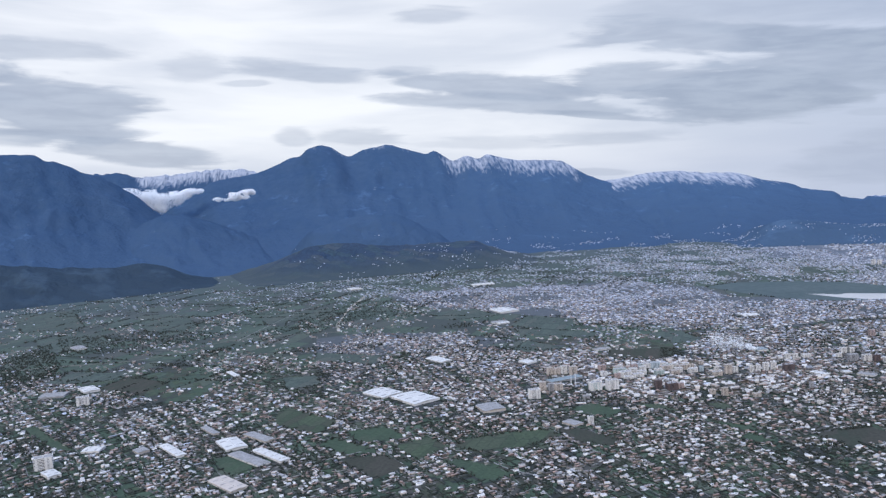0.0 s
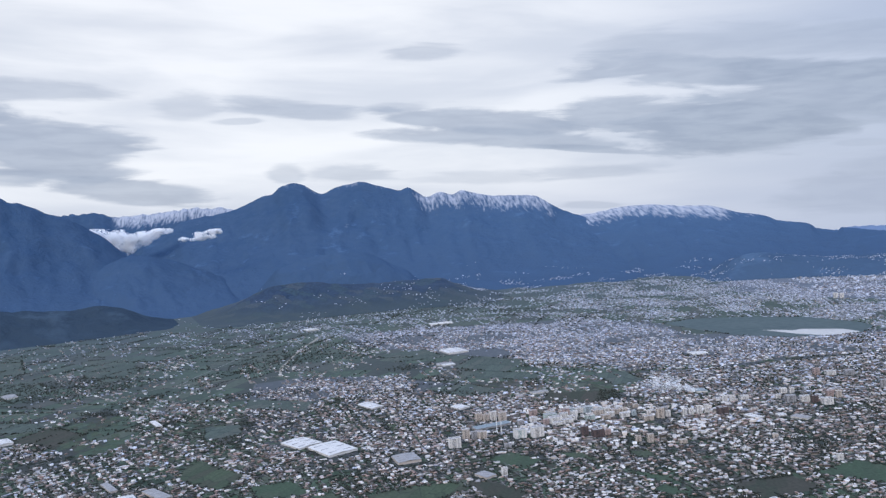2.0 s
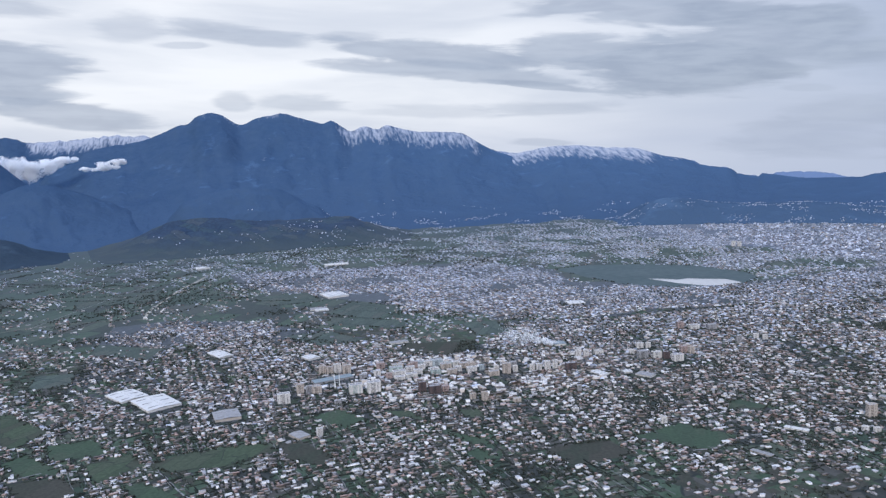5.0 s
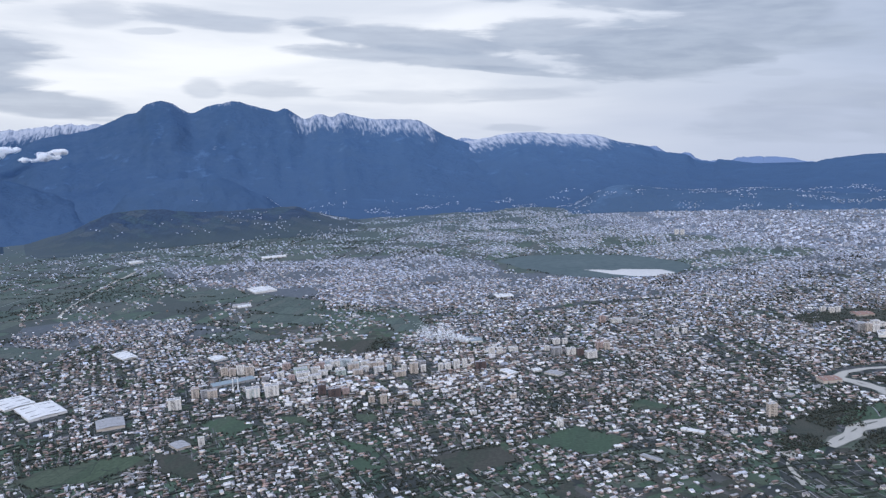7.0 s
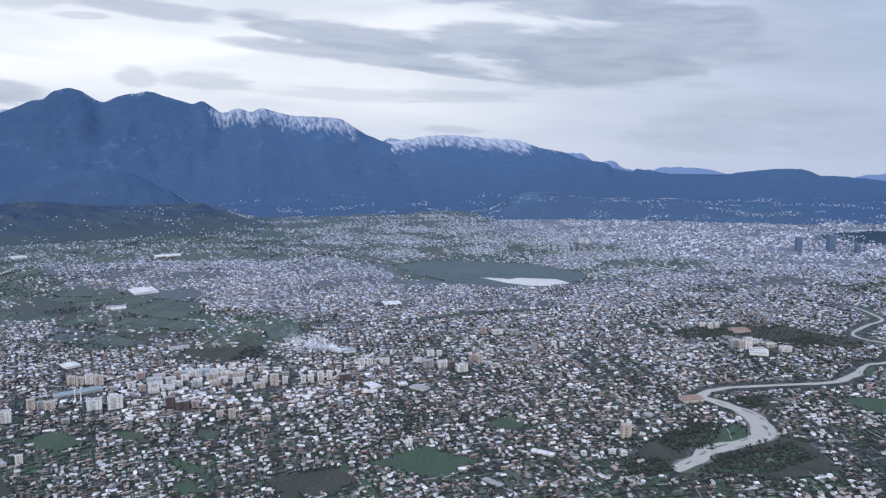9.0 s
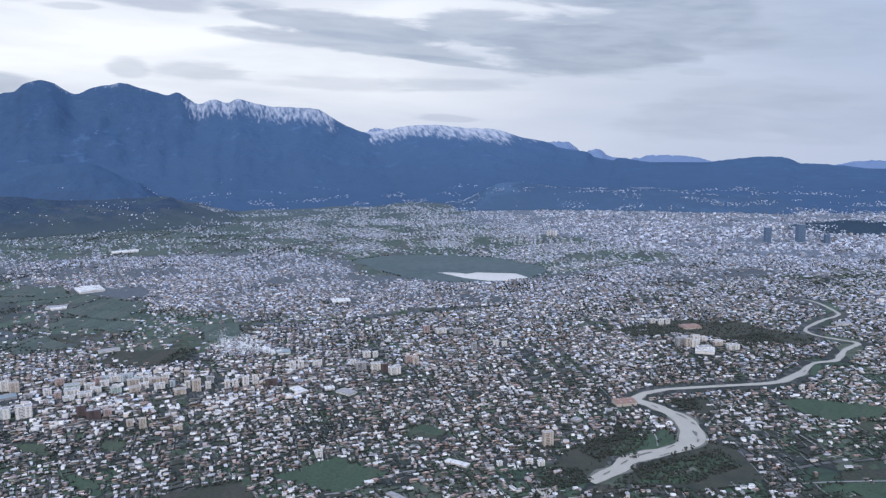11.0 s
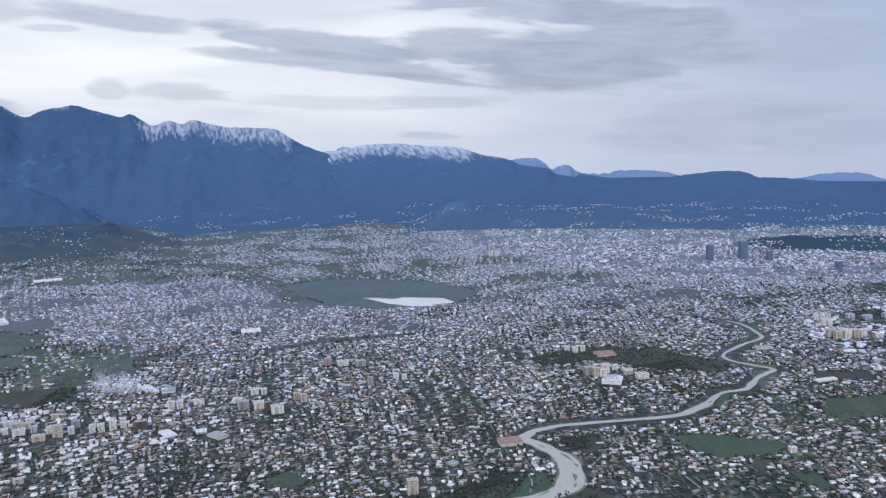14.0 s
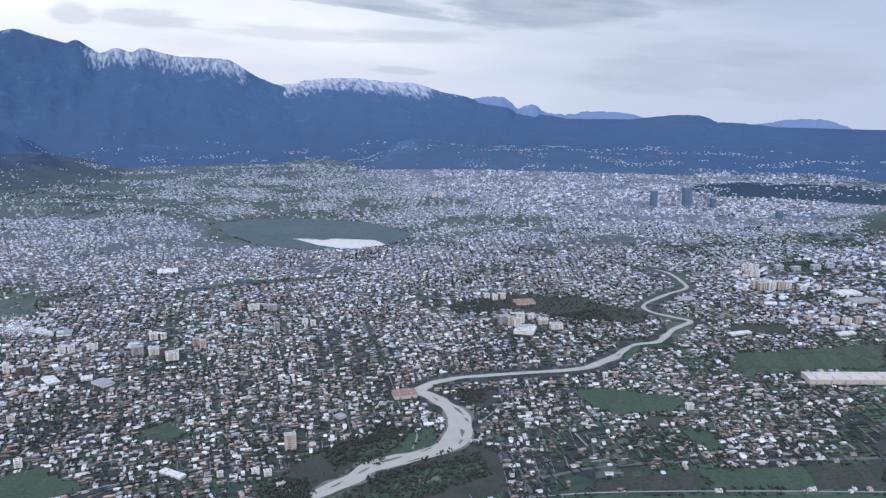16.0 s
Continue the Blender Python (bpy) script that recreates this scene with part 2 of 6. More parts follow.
def ground_material():
    """Meadow, ploughland and bare earth in strips, at the size of small holdings, giving way to scrub tinted with
    painted blue haze at the foot of the hills.
    """
    m = parcels("meadow_and_plough", (17, 40), -27, [(0.030, 0.050, 0.034), (0.052, 0.080, 0.052), (0.032, 0.036, 0.034), (0.066, 0.080, 0.058), (0.040, 0.066, 0.042), (0.062, 0.060, 0.054)], 0.92, 0.05, (0.017, 0.023, 0.022), 0.16)
    nt = m.node_tree
    bsdf = nt.nodes["Principled BSDF"]
    base = bsdf.inputs["Base Color"].links[0].from_socket
    geo = nt.nodes.new("ShaderNodeNewGeometry")
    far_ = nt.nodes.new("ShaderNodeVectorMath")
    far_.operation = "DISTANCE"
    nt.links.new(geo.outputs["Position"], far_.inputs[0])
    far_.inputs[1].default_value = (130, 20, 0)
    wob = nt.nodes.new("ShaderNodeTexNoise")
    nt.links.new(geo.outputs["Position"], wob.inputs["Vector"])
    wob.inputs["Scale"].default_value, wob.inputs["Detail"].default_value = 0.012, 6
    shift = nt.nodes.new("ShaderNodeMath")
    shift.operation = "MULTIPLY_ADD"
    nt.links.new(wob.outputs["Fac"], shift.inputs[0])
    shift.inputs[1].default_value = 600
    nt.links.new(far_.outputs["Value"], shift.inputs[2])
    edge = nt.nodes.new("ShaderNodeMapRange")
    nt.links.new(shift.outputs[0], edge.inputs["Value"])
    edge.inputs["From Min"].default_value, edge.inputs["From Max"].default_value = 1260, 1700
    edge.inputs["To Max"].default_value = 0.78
    scrub_haze = nt.nodes.new("ShaderNodeMix")
    scrub_haze.data_type = "RGBA"
    nt.links.new(edge.outputs[0], scrub_haze.inputs[0])
    nt.links.new(base, scrub_haze.inputs[6])
    scrub_haze.inputs[7].default_value = (0.046, 0.068, 0.090, 1)
    nt.links.new(scrub_haze.outputs[2], bsdf.inputs["Base Color"])
    return m


def mountain_material(name, low, high, snow=(0.38, 0.395, 0.44), pasture=1.3, clearings=(0.60, 0.78), haze_tint=None):
    """Winter woodland and rock, haze blue mixed into their colours; pasture scales the haze tone low down. Snow where
    the mesh carries it, broken up by gullies.
    """
    m = material(name, low, high, 1.0, 0.012, 0.06, contrast=0.45)
    nt = m.node_tree
    bsdf = nt.nodes["Principled BSDF"]
    bsdf.inputs["Specular IOR Level"].default_value = 0.0
    # thicker haze towards +x, mixed into the rock and woodland colour
    if haze_tint:
        haze_and_land_blend(m, 0, -150, 750, haze_tint, 0.8)
    base = bsdf.inputs["Base Color"].links[0].from_socket
    att = nt.nodes.new("ShaderNodeAttribute")
    att.attribute_name = "snow"
    geo = nt.nodes.new("ShaderNodeNewGeometry")
    scar = nt.nodes.new("ShaderNodeTexNoise")
    nt.links.new(geo.outputs["Position"], scar.inputs["Vector"])
    scar.inputs["Scale"].default_value, scar.inputs["Detail"].default_value, scar.inputs["Roughness"].default_value = 0.02, 8, 0.65
    bare = nt.nodes.new("ShaderNodeMapRange")
    nt.links.new(scar.outputs["Fac"], bare.inputs["Value"])
    bare.inputs["From Min"].default_value, bare.inputs["From Max"].default_value = clearings
    rock = nt.nodes.new("ShaderNodeMix")
    rock.data_type = "RGBA"
    nt.links.new(bare.outputs[0], rock.inputs[0])
    nt.links.new(base, rock.inputs[6])
    rock.inputs[7].default_value = (*(c * 1.7 for c in high), 1)
    base = rock.outputs[2]
    face = nt.nodes.new("ShaderNodeTexNoise")
    nt.links.new(geo.outputs["Position"], face.inputs["Vector"])
    face.inputs["Scale"].default_value, face.inputs["Detail"].default_value, face.inputs["Distortion"].default_value = 0.075, 3, 1.2
    outcrop = nt.nodes.new("ShaderNodeMapRange")
    nt.links.new(face.outputs["Fac"], outcrop.inputs["Value"])
    outcrop.inputs["From Min"].default_value, outcrop.inputs["From Max"].default_value, outcrop.inputs["To Max"].default_value = 0.70, 0.78, 0.55
    stone = nt.nodes.new("ShaderNodeMix")
    stone.data_type = "RGBA"
    nt.links.new(outcrop.outputs[0], stone.inputs[0])
    nt.links.new(base, stone.inputs[6])
    stone.inputs[7].default_value = (0.17, 0.20, 0.25, 1)
    base = stone.outputs[2]
    # lower slopes blend to one painted tone that stands in for valley haze
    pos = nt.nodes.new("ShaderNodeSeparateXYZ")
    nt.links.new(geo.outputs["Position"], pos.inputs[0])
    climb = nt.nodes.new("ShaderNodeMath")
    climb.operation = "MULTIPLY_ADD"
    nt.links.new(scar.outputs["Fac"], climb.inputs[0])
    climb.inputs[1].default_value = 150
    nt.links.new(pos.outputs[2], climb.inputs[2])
    haze_band = nt.nodes.new("ShaderNodeMapRange")
    nt.links.new(climb.outputs[0], haze_band.inputs["Value"])
    haze_band.inputs["From Min"].default_value, haze_band.inputs["From Max"].default_value = 190, 70
    haze_mix = nt.nodes.new("ShaderNodeMix")
    haze_mix.data_type = "RGBA"
    nt.links.new(haze_band.outputs[0], haze_mix.inputs[0])
    nt.links.new(base, haze_mix.inputs[6])
    haze_mix.inputs[7].default_value = (*(c * pasture for c in high), 1)
    base = haze_mix.outputs[2]
    mp = nt.nodes.new("ShaderNodeMapping")
    nt.links.new(geo.outputs["Position"], mp.inputs["Vector"])
    relief = nt.nodes.new("ShaderNodeBump")
    relief.inputs["Strength"].default_value, relief.inputs["Distance"].default_value = 0.55, 26.0
    nt.links.new(scar.outputs["Fac"], relief.inputs["Height"])
    nt.links.new(relief.outputs[0], bsdf.inputs["Normal"])
    mp.inputs["Scale"].default_value = (0.14, 0.03, 0.02)
    mp.inputs["Rotation"].default_value = (0, radians(38), 0)
    n = nt.nodes.new("ShaderNodeTexNoise")
    nt.links.new(mp.outputs[0], n.inputs["Vector"])
    n.inputs["Scale"].default_value, n.inputs["Detail"].default_value, n.inputs["Roughness"].default_value = 1.0, 5, 0.6
    add = nt.nodes.new("ShaderNodeMath")
    add.operation = "MULTIPLY_ADD"
    nt.links.new(n.outputs["Fac"], add.inputs[0])
    add.inputs[1].default_value = 2.1
    nt.links.new(att.outputs["Fac"], add.inputs[2])
    st = nt.nodes.new("ShaderNodeMapRange")
    nt.links.new(add.outputs[0], st.inputs["Value"])
    st.inputs["From Min"].default_value, st.inputs["From Max"].default_value = 1.62, 2.22
    mix = nt.nodes.new("ShaderNodeMix")
    mix.data_type = "RGBA"
    nt.links.new(st.outputs[0], mix.inputs[0])
    nt.links.new(base, mix.inputs[6])
    mix.inputs[7].default_value = (*snow, 1)
    nt.links.new(mix.outputs[2], bsdf.inputs["Base Color"])
    return m


GROUND = ground_material()
# far parcels lightened in their colour to stand in for distance haze
haze_and_land_blend(GROUND, 1, 470, 800, (0.074, 0.096, 0.088), 0.4)
GRASS = parcels("winter_wheat", (5, 26), -27, [(0.038, 0.060, 0.038), (0.044, 0.072, 0.042), (0.040, 0.066, 0.040), (0.050, 0.070, 0.045)], 0.7, 0.0, base=((0.040, 0.067, 0.040), (0.046, 0.058, 0.040)), grain=(0.12, 1.6))
OLIVE = parcels("olive_pasture", (6, 22), -27, [(0.055, 0.071, 0.045), (0.038, 0.058, 0.034), (0.046, 0.050, 0.036), (0.050, 0.074, 0.042)], 0.7, 0.03, base=((0.055, 0.071, 0.045), (0.042, 0.050, 0.036)), grain=(0.08, 1.2))
PLOUGH = parcels("ploughed_soil", (5, 24), -27, [(0.040, 0.042, 0.032), (0.050, 0.047, 0.038), (0.034, 0.042, 0.030)], 0.7, 0.0, base=((0.044, 0.045, 0.033), (0.034, 0.040, 0.030)), grain=(0.08, 1.2))
SCRUB = material("riverside_scrub", (0.026, 0.034, 0.026), (0.058, 0.055, 0.043), 1.0, 0.15, 1.3, contrast=0.4)
LAKEGRASS = material("wet_meadow", (0.050, 0.074, 0.074), (0.078, 0.100, 0.100), 0.9, 0.012, 0.14, contrast=0.4)
GRAVEL = material("river_gravel", (0.15, 0.142, 0.122), (0.085, 0.088, 0.070), 0.95, 0.3, 3.0)
WATER = material("silty_river_water", (0.36, 0.325, 0.27), (0.28, 0.26, 0.22), 0.25, 0.15, 1.0, contrast=0.8)
LAKEWATER = material("pale_lake_water", (0.50, 0.475, 0.44), (0.42, 0.40, 0.38), 0.2, 0.02, 0.3)
ASPHALT = material("worn_asphalt", (0.115, 0.112, 0.11), (0.075, 0.074, 0.074), 0.9, 0.2, 3.0)
LANE = material("patched_lane_surface", (0.17, 0.165, 0.16), (0.10, 0.098, 0.094), 0.95, 0.2, 3.0, island=0.3)
TRACK = material("gravel_track", (0.24, 0.235, 0.225), (0.17, 0.165, 0.16), 0.95, 0.2, 3.0)
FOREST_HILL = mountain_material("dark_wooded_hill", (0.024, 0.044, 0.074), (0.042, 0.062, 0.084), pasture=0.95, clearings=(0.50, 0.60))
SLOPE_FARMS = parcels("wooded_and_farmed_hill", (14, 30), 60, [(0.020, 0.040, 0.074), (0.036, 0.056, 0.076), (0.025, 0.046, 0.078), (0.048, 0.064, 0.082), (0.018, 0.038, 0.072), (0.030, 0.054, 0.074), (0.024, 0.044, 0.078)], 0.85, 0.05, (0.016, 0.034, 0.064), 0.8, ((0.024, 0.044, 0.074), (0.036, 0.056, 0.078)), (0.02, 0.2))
haze_and_land_blend(SLOPE_FARMS, 2, 26, 6, (0.044, 0.060, 0.060), 0.65)
# the blue of these woods and ranges is air haze put into the base colour
MAIN_ROCK = mountain_material("haze_blue_massif", (0.041, 0.078, 0.142), (0.056, 0.095, 0.159), pasture=0.98, haze_tint=(0.068, 0.120, 0.202))
FOOTHILL_WOODS = mountain_material("haze_blue_foothill_woods", (0.046, 0.082, 0.138), (0.060, 0.098, 0.154), pasture=1.0, clearings=(0.5, 0.64))
FAR_ROCK = mountain_material("haze_pale_far_range", (0.115, 0.17, 0.27), (0.15, 0.205, 0.31), pasture=1.0)


# ---- building of meshes ----
def mesh_object(name, verts, faces, mats, indices=None, smooth=False):
    me = bpy.data.meshes.new(name)
    me.from_pydata([tuple(v) for v in verts], [], faces)
    for m in mats if isinstance(mats, (list, tuple)) else [mats]:
        me.materials.append(m)
    if indices is not None:
        me.polygons.foreach_set("material_index", indices)
    if smooth:
        me.polygons.foreach_set("use_smooth", [True] * len(me.polygons))
    me.update()
    return new(name, me)


def array_object(name, verts, quads, tris, mats, qmat, tmat):
    """A mesh from numpy arrays of corners, quads and triangles."""
    me = bpy.data.meshes.new(name)
    nq, nt_ = len(quads), len(tris)
    me.vertices.add(len(verts))
    me.vertices.foreach_set("co", np.asarray(verts, np.float32).ravel())
    loops = np.concatenate([np.asarray(quads, np.int32).ravel(), np.asarray(tris, np.int32).ravel()])
    me.loops.add(len(loops))
    me.loops.foreach_set("vertex_index", loops)
    me.polygons.add(nq + nt_)
    starts = np.concatenate([np.arange(nq) * 4, nq * 4 + np.arange(nt_) * 3]).astype(np.int32)
    me.polygons.foreach_set("loop_start", starts)
    for m in mats:
        me.materials.append(m)
    me.polygons.foreach_set("material_index", np.concatenate([qmat, tmat]).astype(np.int32))
    me.update(calc_edges=True)
    return new(name, me)


def part(name, bm, mat_, parent, label=""):
    me = bpy.data.meshes.new(name)
    bm.to_mesh(me)
    bm.free()
    for m in mat_ if isinstance(mat_, (list, tuple)) else [mat_]:
        me.materials.append(m)
    ob = new(name, me)
    ob.parent = parent
    return tagged(ob, label)


def inside(x, y, poly):
    """Which of the points lie in the polygon."""
    res = np.zeros(len(x), bool)
    n = len(poly)
    for i in range(n):
        (x0, y0), (x1, y1) = poly[i], poly[(i + 1) % n]
        if y0 == y1:
            continue
        c = ((y0 > y) != (y1 > y)) & (x < (x1 - x0) * (y - y0) / (y1 - y0) + x0)
        res ^= c
    return res


def smooth_line(pts, steps=6):
    """A Catmull-Rom line through the points."""
    P = [Vector(p) for p in pts]
    P = [P[0] * 2 - P[1]] + P + [P[-1] * 2 - P[-2]]
    out = []
    for i in range(1, len(P) - 2):
        a, b, c, d = P[i - 1:i + 3]
        for k in range(steps):
            t = k / steps
            out.append(0.5 * (2 * b + (c - a) * t + (2 * a - 5 * b + 4 * c - d) * t * t + (3 * b - a - 3 * c + d) * t ** 3))
    out.append(P[-2])
    return out


def ribbon(name, pts, width, z, mat_, jitter=0.0, steps=6):
    """A strip on the ground along a line; width: one number, or one at each point."""
    if isinstance(width, (int, float)):
        width = [width] * len(pts)
    line = smooth_line([(p[0], p[1], w) for p, w in zip(pts, width)], steps)
    verts, faces = [], []
    for i, p in enumerate(line):
        a, b = line[max(i - 1, 0)], line[min(i + 1, len(line) - 1)]
        d = Vector((b.x - a.x, b.y - a.y)).normalized()
        n = Vector((-d.y, d.x))
        for s in (-1, 1):
            w = max(p.z, 0.3) * 0.5 * (1 + jitter * noise.noise((p.x * 0.11, p.y * 0.11, s * 9.0)))
            verts.append((p.x + n.x * w * s, p.y + n.y * w * s, z))
    for i in range(len(line) - 1):
        faces.append((2 * i, 2 * i + 1, 2 * i + 3, 2 * i + 2))
    return mesh_object(name, verts, faces, mat_)


def patch(name, poly, z, mat_, wander=0.8, reach=0.2):
    """A field with wavering edges."""
    pts = []
    for i, p in enumerate(poly):
        q = poly[(i + 1) % len(poly)]
        for k in range(6):
            t = k / 6
            x, y = p[0] + (q[0] - p[0]) * t, p[1] + (q[1] - p[1]) * t
            pts.append((x + wander * noise.noise((x * reach, y * reach, 1)), y + wander * noise.noise((x * reach, y * reach, 5)), z))
    return mesh_object(name, pts, [tuple(range(len(pts)))], mat_)


# ---- ground ----
side = np.concatenate([np.linspace(-4400, -1500, 12)[:-1], np.linspace(-1500, 2600, 42), np.linspace(2600, 4400, 8)[1:]])
NG = len(side)


def ground_height(x, y):
    """Flat in the valley, bent down behind the ranges to stay below their crests in the camera's view."""
    d = math.hypot(x - 130, y - 20)
    return -0.08 * max(0.0, d - 2150)


gv = [(x, y, ground_height(x, y)) for y in side for x in side]
gf = [(j * NG + i, j * NG + i + 1, j * NG + i + NG + 1, j * NG + i + NG) for j in range(NG - 1) for i in range(NG - 1)]
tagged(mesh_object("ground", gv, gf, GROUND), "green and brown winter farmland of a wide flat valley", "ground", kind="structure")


# town paving coloured grey-blue to carry the haze over the far city
TOWN = material("hazed_paved_ground", (0.130, 0.146, 0.172), (0.088, 0.101, 0.121), 0.95, 0.03, 0.3)
# ---- mountains ----
CENTRE = Vector((130, 20))


def mountain(name, crest, front, back, mat_, label, snow=(), spur=0.12, seed=0.0, step=8.0, rows=56, power=1.75, jag=2.0, base=0.0, taper=0.06, category="mountain"):
    """A range below a crest line, with spurs and gullies on its flank and an uneven foot.
    snow: stretches of the crest (from, to, as shares of it) with the depth of their snow in units and its strength."""
    crest = sorted(crest, key=lambda p: math.atan2(p[0] - CENTRE.x, p[1] - CENTRE.y))
    crest = [crest[0]] + [b for a, b in zip(crest, crest[1:]) if math.dist(a[:2], b[:2]) > 6]
    line = smooth_line(crest, 8)
    lengths = [0.0]
    for a, b in zip(line, line[1:]):
        lengths.append(lengths[-1] + (b - a).to_2d().length)
    total = lengths[-1]
    n = max(8, int(total / step))
    verts, faces, flakes = [], [], []
    vs = [-1 + 2 * k / rows for k in range(rows + 1)]
    vs = [math.copysign(abs(v) ** 1.2, v) for v in vs]
    j = 0
    for i in range(n + 1):
        s = total * i / n
        u = i / n
        while j < len(lengths) - 2 and lengths[j + 1] < s:
            j += 1
        k = (s - lengths[j]) / max(1e-6, lengths[j + 1] - lengths[j])
        c = line[j].lerp(line[j + 1], k)
        r = (c.to_2d() - CENTRE).normalized()
        h = c.z + jag * noise.fractal((s * 0.05, seed, 3.0), 1.0, 2.0, 4)
        end = min(1.0, u / taper, (1 - u) / taper) if taper else 1.0
        h = base + (h - base) * end * end * (3 - 2 * end)
        reach = 1 + 0.14 * noise.fractal((s * 0.004, seed, 1.0), 1.0, 2.0, 3)
        for v in vs:
            a = abs(v)
            d = v * (front * reach if v < 0 else back)
            x, y = c.x + r.x * d, c.y + r.y * d
            prof = (1 - a) ** power
            wob = noise.fractal((x * 0.0045, y * 0.0045, seed), 1.0, 2.0, 4)
            ridge = 1 - abs(noise.noise((s * 0.016 + wob * 0.9, seed, a * 1.6))) * 2.0 + 0.45 * (1 - abs(noise.noise((s * 0.05 + wob * 1.4, seed + 5, a * 3.5))) * 2.4)
            small = noise.fractal((x * 0.02, y * 0.02, seed), 1.0, 2.0, 4)
            z = (h - base) * (prof + spur * 4 * a * (1 - a) ** 1.4 * (0.36 * ridge + 0.5 * wob) + 0.07 * min(1, a * 5) * (1 - a) * small)
            z = base + (z if z > 0.25 else -1.5)
            verts.append((x, y, z if a < 0.999 else base - 4))
            f = 0.0
            for s0, s1, depth, power_ in snow:
                if s0 - 0.03 < u < s1 + 0.03:
                    edge = min(1, (u - s0 + 0.03) / 0.03, (s1 + 0.03 - u) / 0.03)
                    f = max(f, power_ * edge * max(0.0, 1 - (max(0.0, h - z) / depth) ** 2))
            flakes.append(f)
    w = len(vs)
    for i in range(n):
        for q in range(w - 1):
            faces.append((i * w + q, (i + 1) * w + q, (i + 1) * w + q + 1, i * w + q + 1))
    ob = mesh_object(name, verts, faces, mat_, smooth=True)
    att = ob.data.attributes.new("snow", "FLOAT", "POINT")
    att.data.foreach_set("value", flakes)
    return tagged(ob, label, category, kind="structure")


MAIN = [(-550.2, 1938, 87.1), (-507.1, 1952.7, 107.8), (-476.2, 1962.6, 116.4), (-424.9, 1977.9, 141.3), (-372.1, 1992.1, 169.5), (-279.7, 2013.3, 183.7), (-224.7, 2023.9, 203), (-189.6, 2029.7, 218), (-168.8, 2032.9, 221.2), (-146.9, 2036.1, 238.3), (-118.7, 2039.7, 245.4), (-91.2, 2042.9, 239.9), (-71, 2045, 226.3), (-47.8, 2047.2, 215.2), (-14.3, 2049.9, 227.7), (29.1, 2052.5, 236.9), (57.8, 2053.7, 238.3), (86.1, 2054.5, 229.8), (142.8, 2055, 212.5), (172, 2054.6, 216.6), (193, 2054, 204), (214, 2053.3, 189.9), (250.9, 2051.4, 200.8), (279.4, 2049.5, 192), (308.8, 2047.1, 200.4), (372.9, 2040.5, 183.7), (479.6, 2024.7, 176), (507.4, 2019.7, 164.2), (548.3, 2011.5, 137.3), (582.5, 2004.1, 122.3), (623.2, 1994.3, 105.5), (676.6, 1980.2, 79.5), (754.9, 1956.7, 36.6), (843.7, 1925.7, -3.4)]
mountain("mountain", MAIN, 620, 700, MAIN_ROCK, "steep wooded massif, blue-grey with haze, with streaks of snow on its crest",
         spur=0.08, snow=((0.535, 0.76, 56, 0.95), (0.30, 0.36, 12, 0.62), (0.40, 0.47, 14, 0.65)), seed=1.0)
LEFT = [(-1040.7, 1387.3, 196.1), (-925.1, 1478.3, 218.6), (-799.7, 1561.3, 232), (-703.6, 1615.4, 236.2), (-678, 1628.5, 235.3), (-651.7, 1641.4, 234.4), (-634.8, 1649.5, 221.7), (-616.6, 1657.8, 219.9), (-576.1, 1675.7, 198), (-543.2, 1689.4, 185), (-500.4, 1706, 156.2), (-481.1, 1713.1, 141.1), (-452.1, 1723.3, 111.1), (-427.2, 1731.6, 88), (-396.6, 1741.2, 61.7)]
mountain("mountain", LEFT, 400, 500, MAIN_ROCK, "rounded wooded mountain, blue-grey with haze, beside a deep gorge", seed=4.0)
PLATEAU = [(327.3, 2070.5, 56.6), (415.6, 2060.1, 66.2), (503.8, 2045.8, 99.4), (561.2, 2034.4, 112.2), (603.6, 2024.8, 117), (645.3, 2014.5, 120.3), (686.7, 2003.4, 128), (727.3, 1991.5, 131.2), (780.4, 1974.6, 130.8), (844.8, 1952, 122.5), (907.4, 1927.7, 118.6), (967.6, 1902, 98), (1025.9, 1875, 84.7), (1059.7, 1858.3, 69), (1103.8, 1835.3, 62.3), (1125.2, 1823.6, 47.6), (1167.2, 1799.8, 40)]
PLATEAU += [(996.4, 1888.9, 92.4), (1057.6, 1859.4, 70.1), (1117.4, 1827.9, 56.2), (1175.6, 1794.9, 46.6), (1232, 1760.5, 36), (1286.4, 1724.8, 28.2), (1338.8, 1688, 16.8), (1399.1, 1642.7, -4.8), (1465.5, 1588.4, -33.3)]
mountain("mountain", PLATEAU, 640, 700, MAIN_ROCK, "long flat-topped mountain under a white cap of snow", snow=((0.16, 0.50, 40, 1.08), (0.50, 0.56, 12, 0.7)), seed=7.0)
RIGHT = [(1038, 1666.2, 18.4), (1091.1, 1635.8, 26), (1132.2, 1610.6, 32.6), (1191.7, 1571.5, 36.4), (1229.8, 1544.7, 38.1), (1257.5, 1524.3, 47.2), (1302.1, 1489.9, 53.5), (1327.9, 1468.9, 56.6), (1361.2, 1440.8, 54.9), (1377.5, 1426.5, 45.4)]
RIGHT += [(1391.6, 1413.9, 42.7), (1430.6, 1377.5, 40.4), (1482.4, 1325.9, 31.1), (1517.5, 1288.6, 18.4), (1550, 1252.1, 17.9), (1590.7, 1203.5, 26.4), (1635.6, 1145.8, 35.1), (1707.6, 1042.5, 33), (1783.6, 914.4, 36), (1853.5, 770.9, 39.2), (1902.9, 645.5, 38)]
mountain("mountain", RIGHT, 560, 600, MAIN_ROCK, "low wooded ridge, blue with haze, at the end of the valley", seed=9.0)
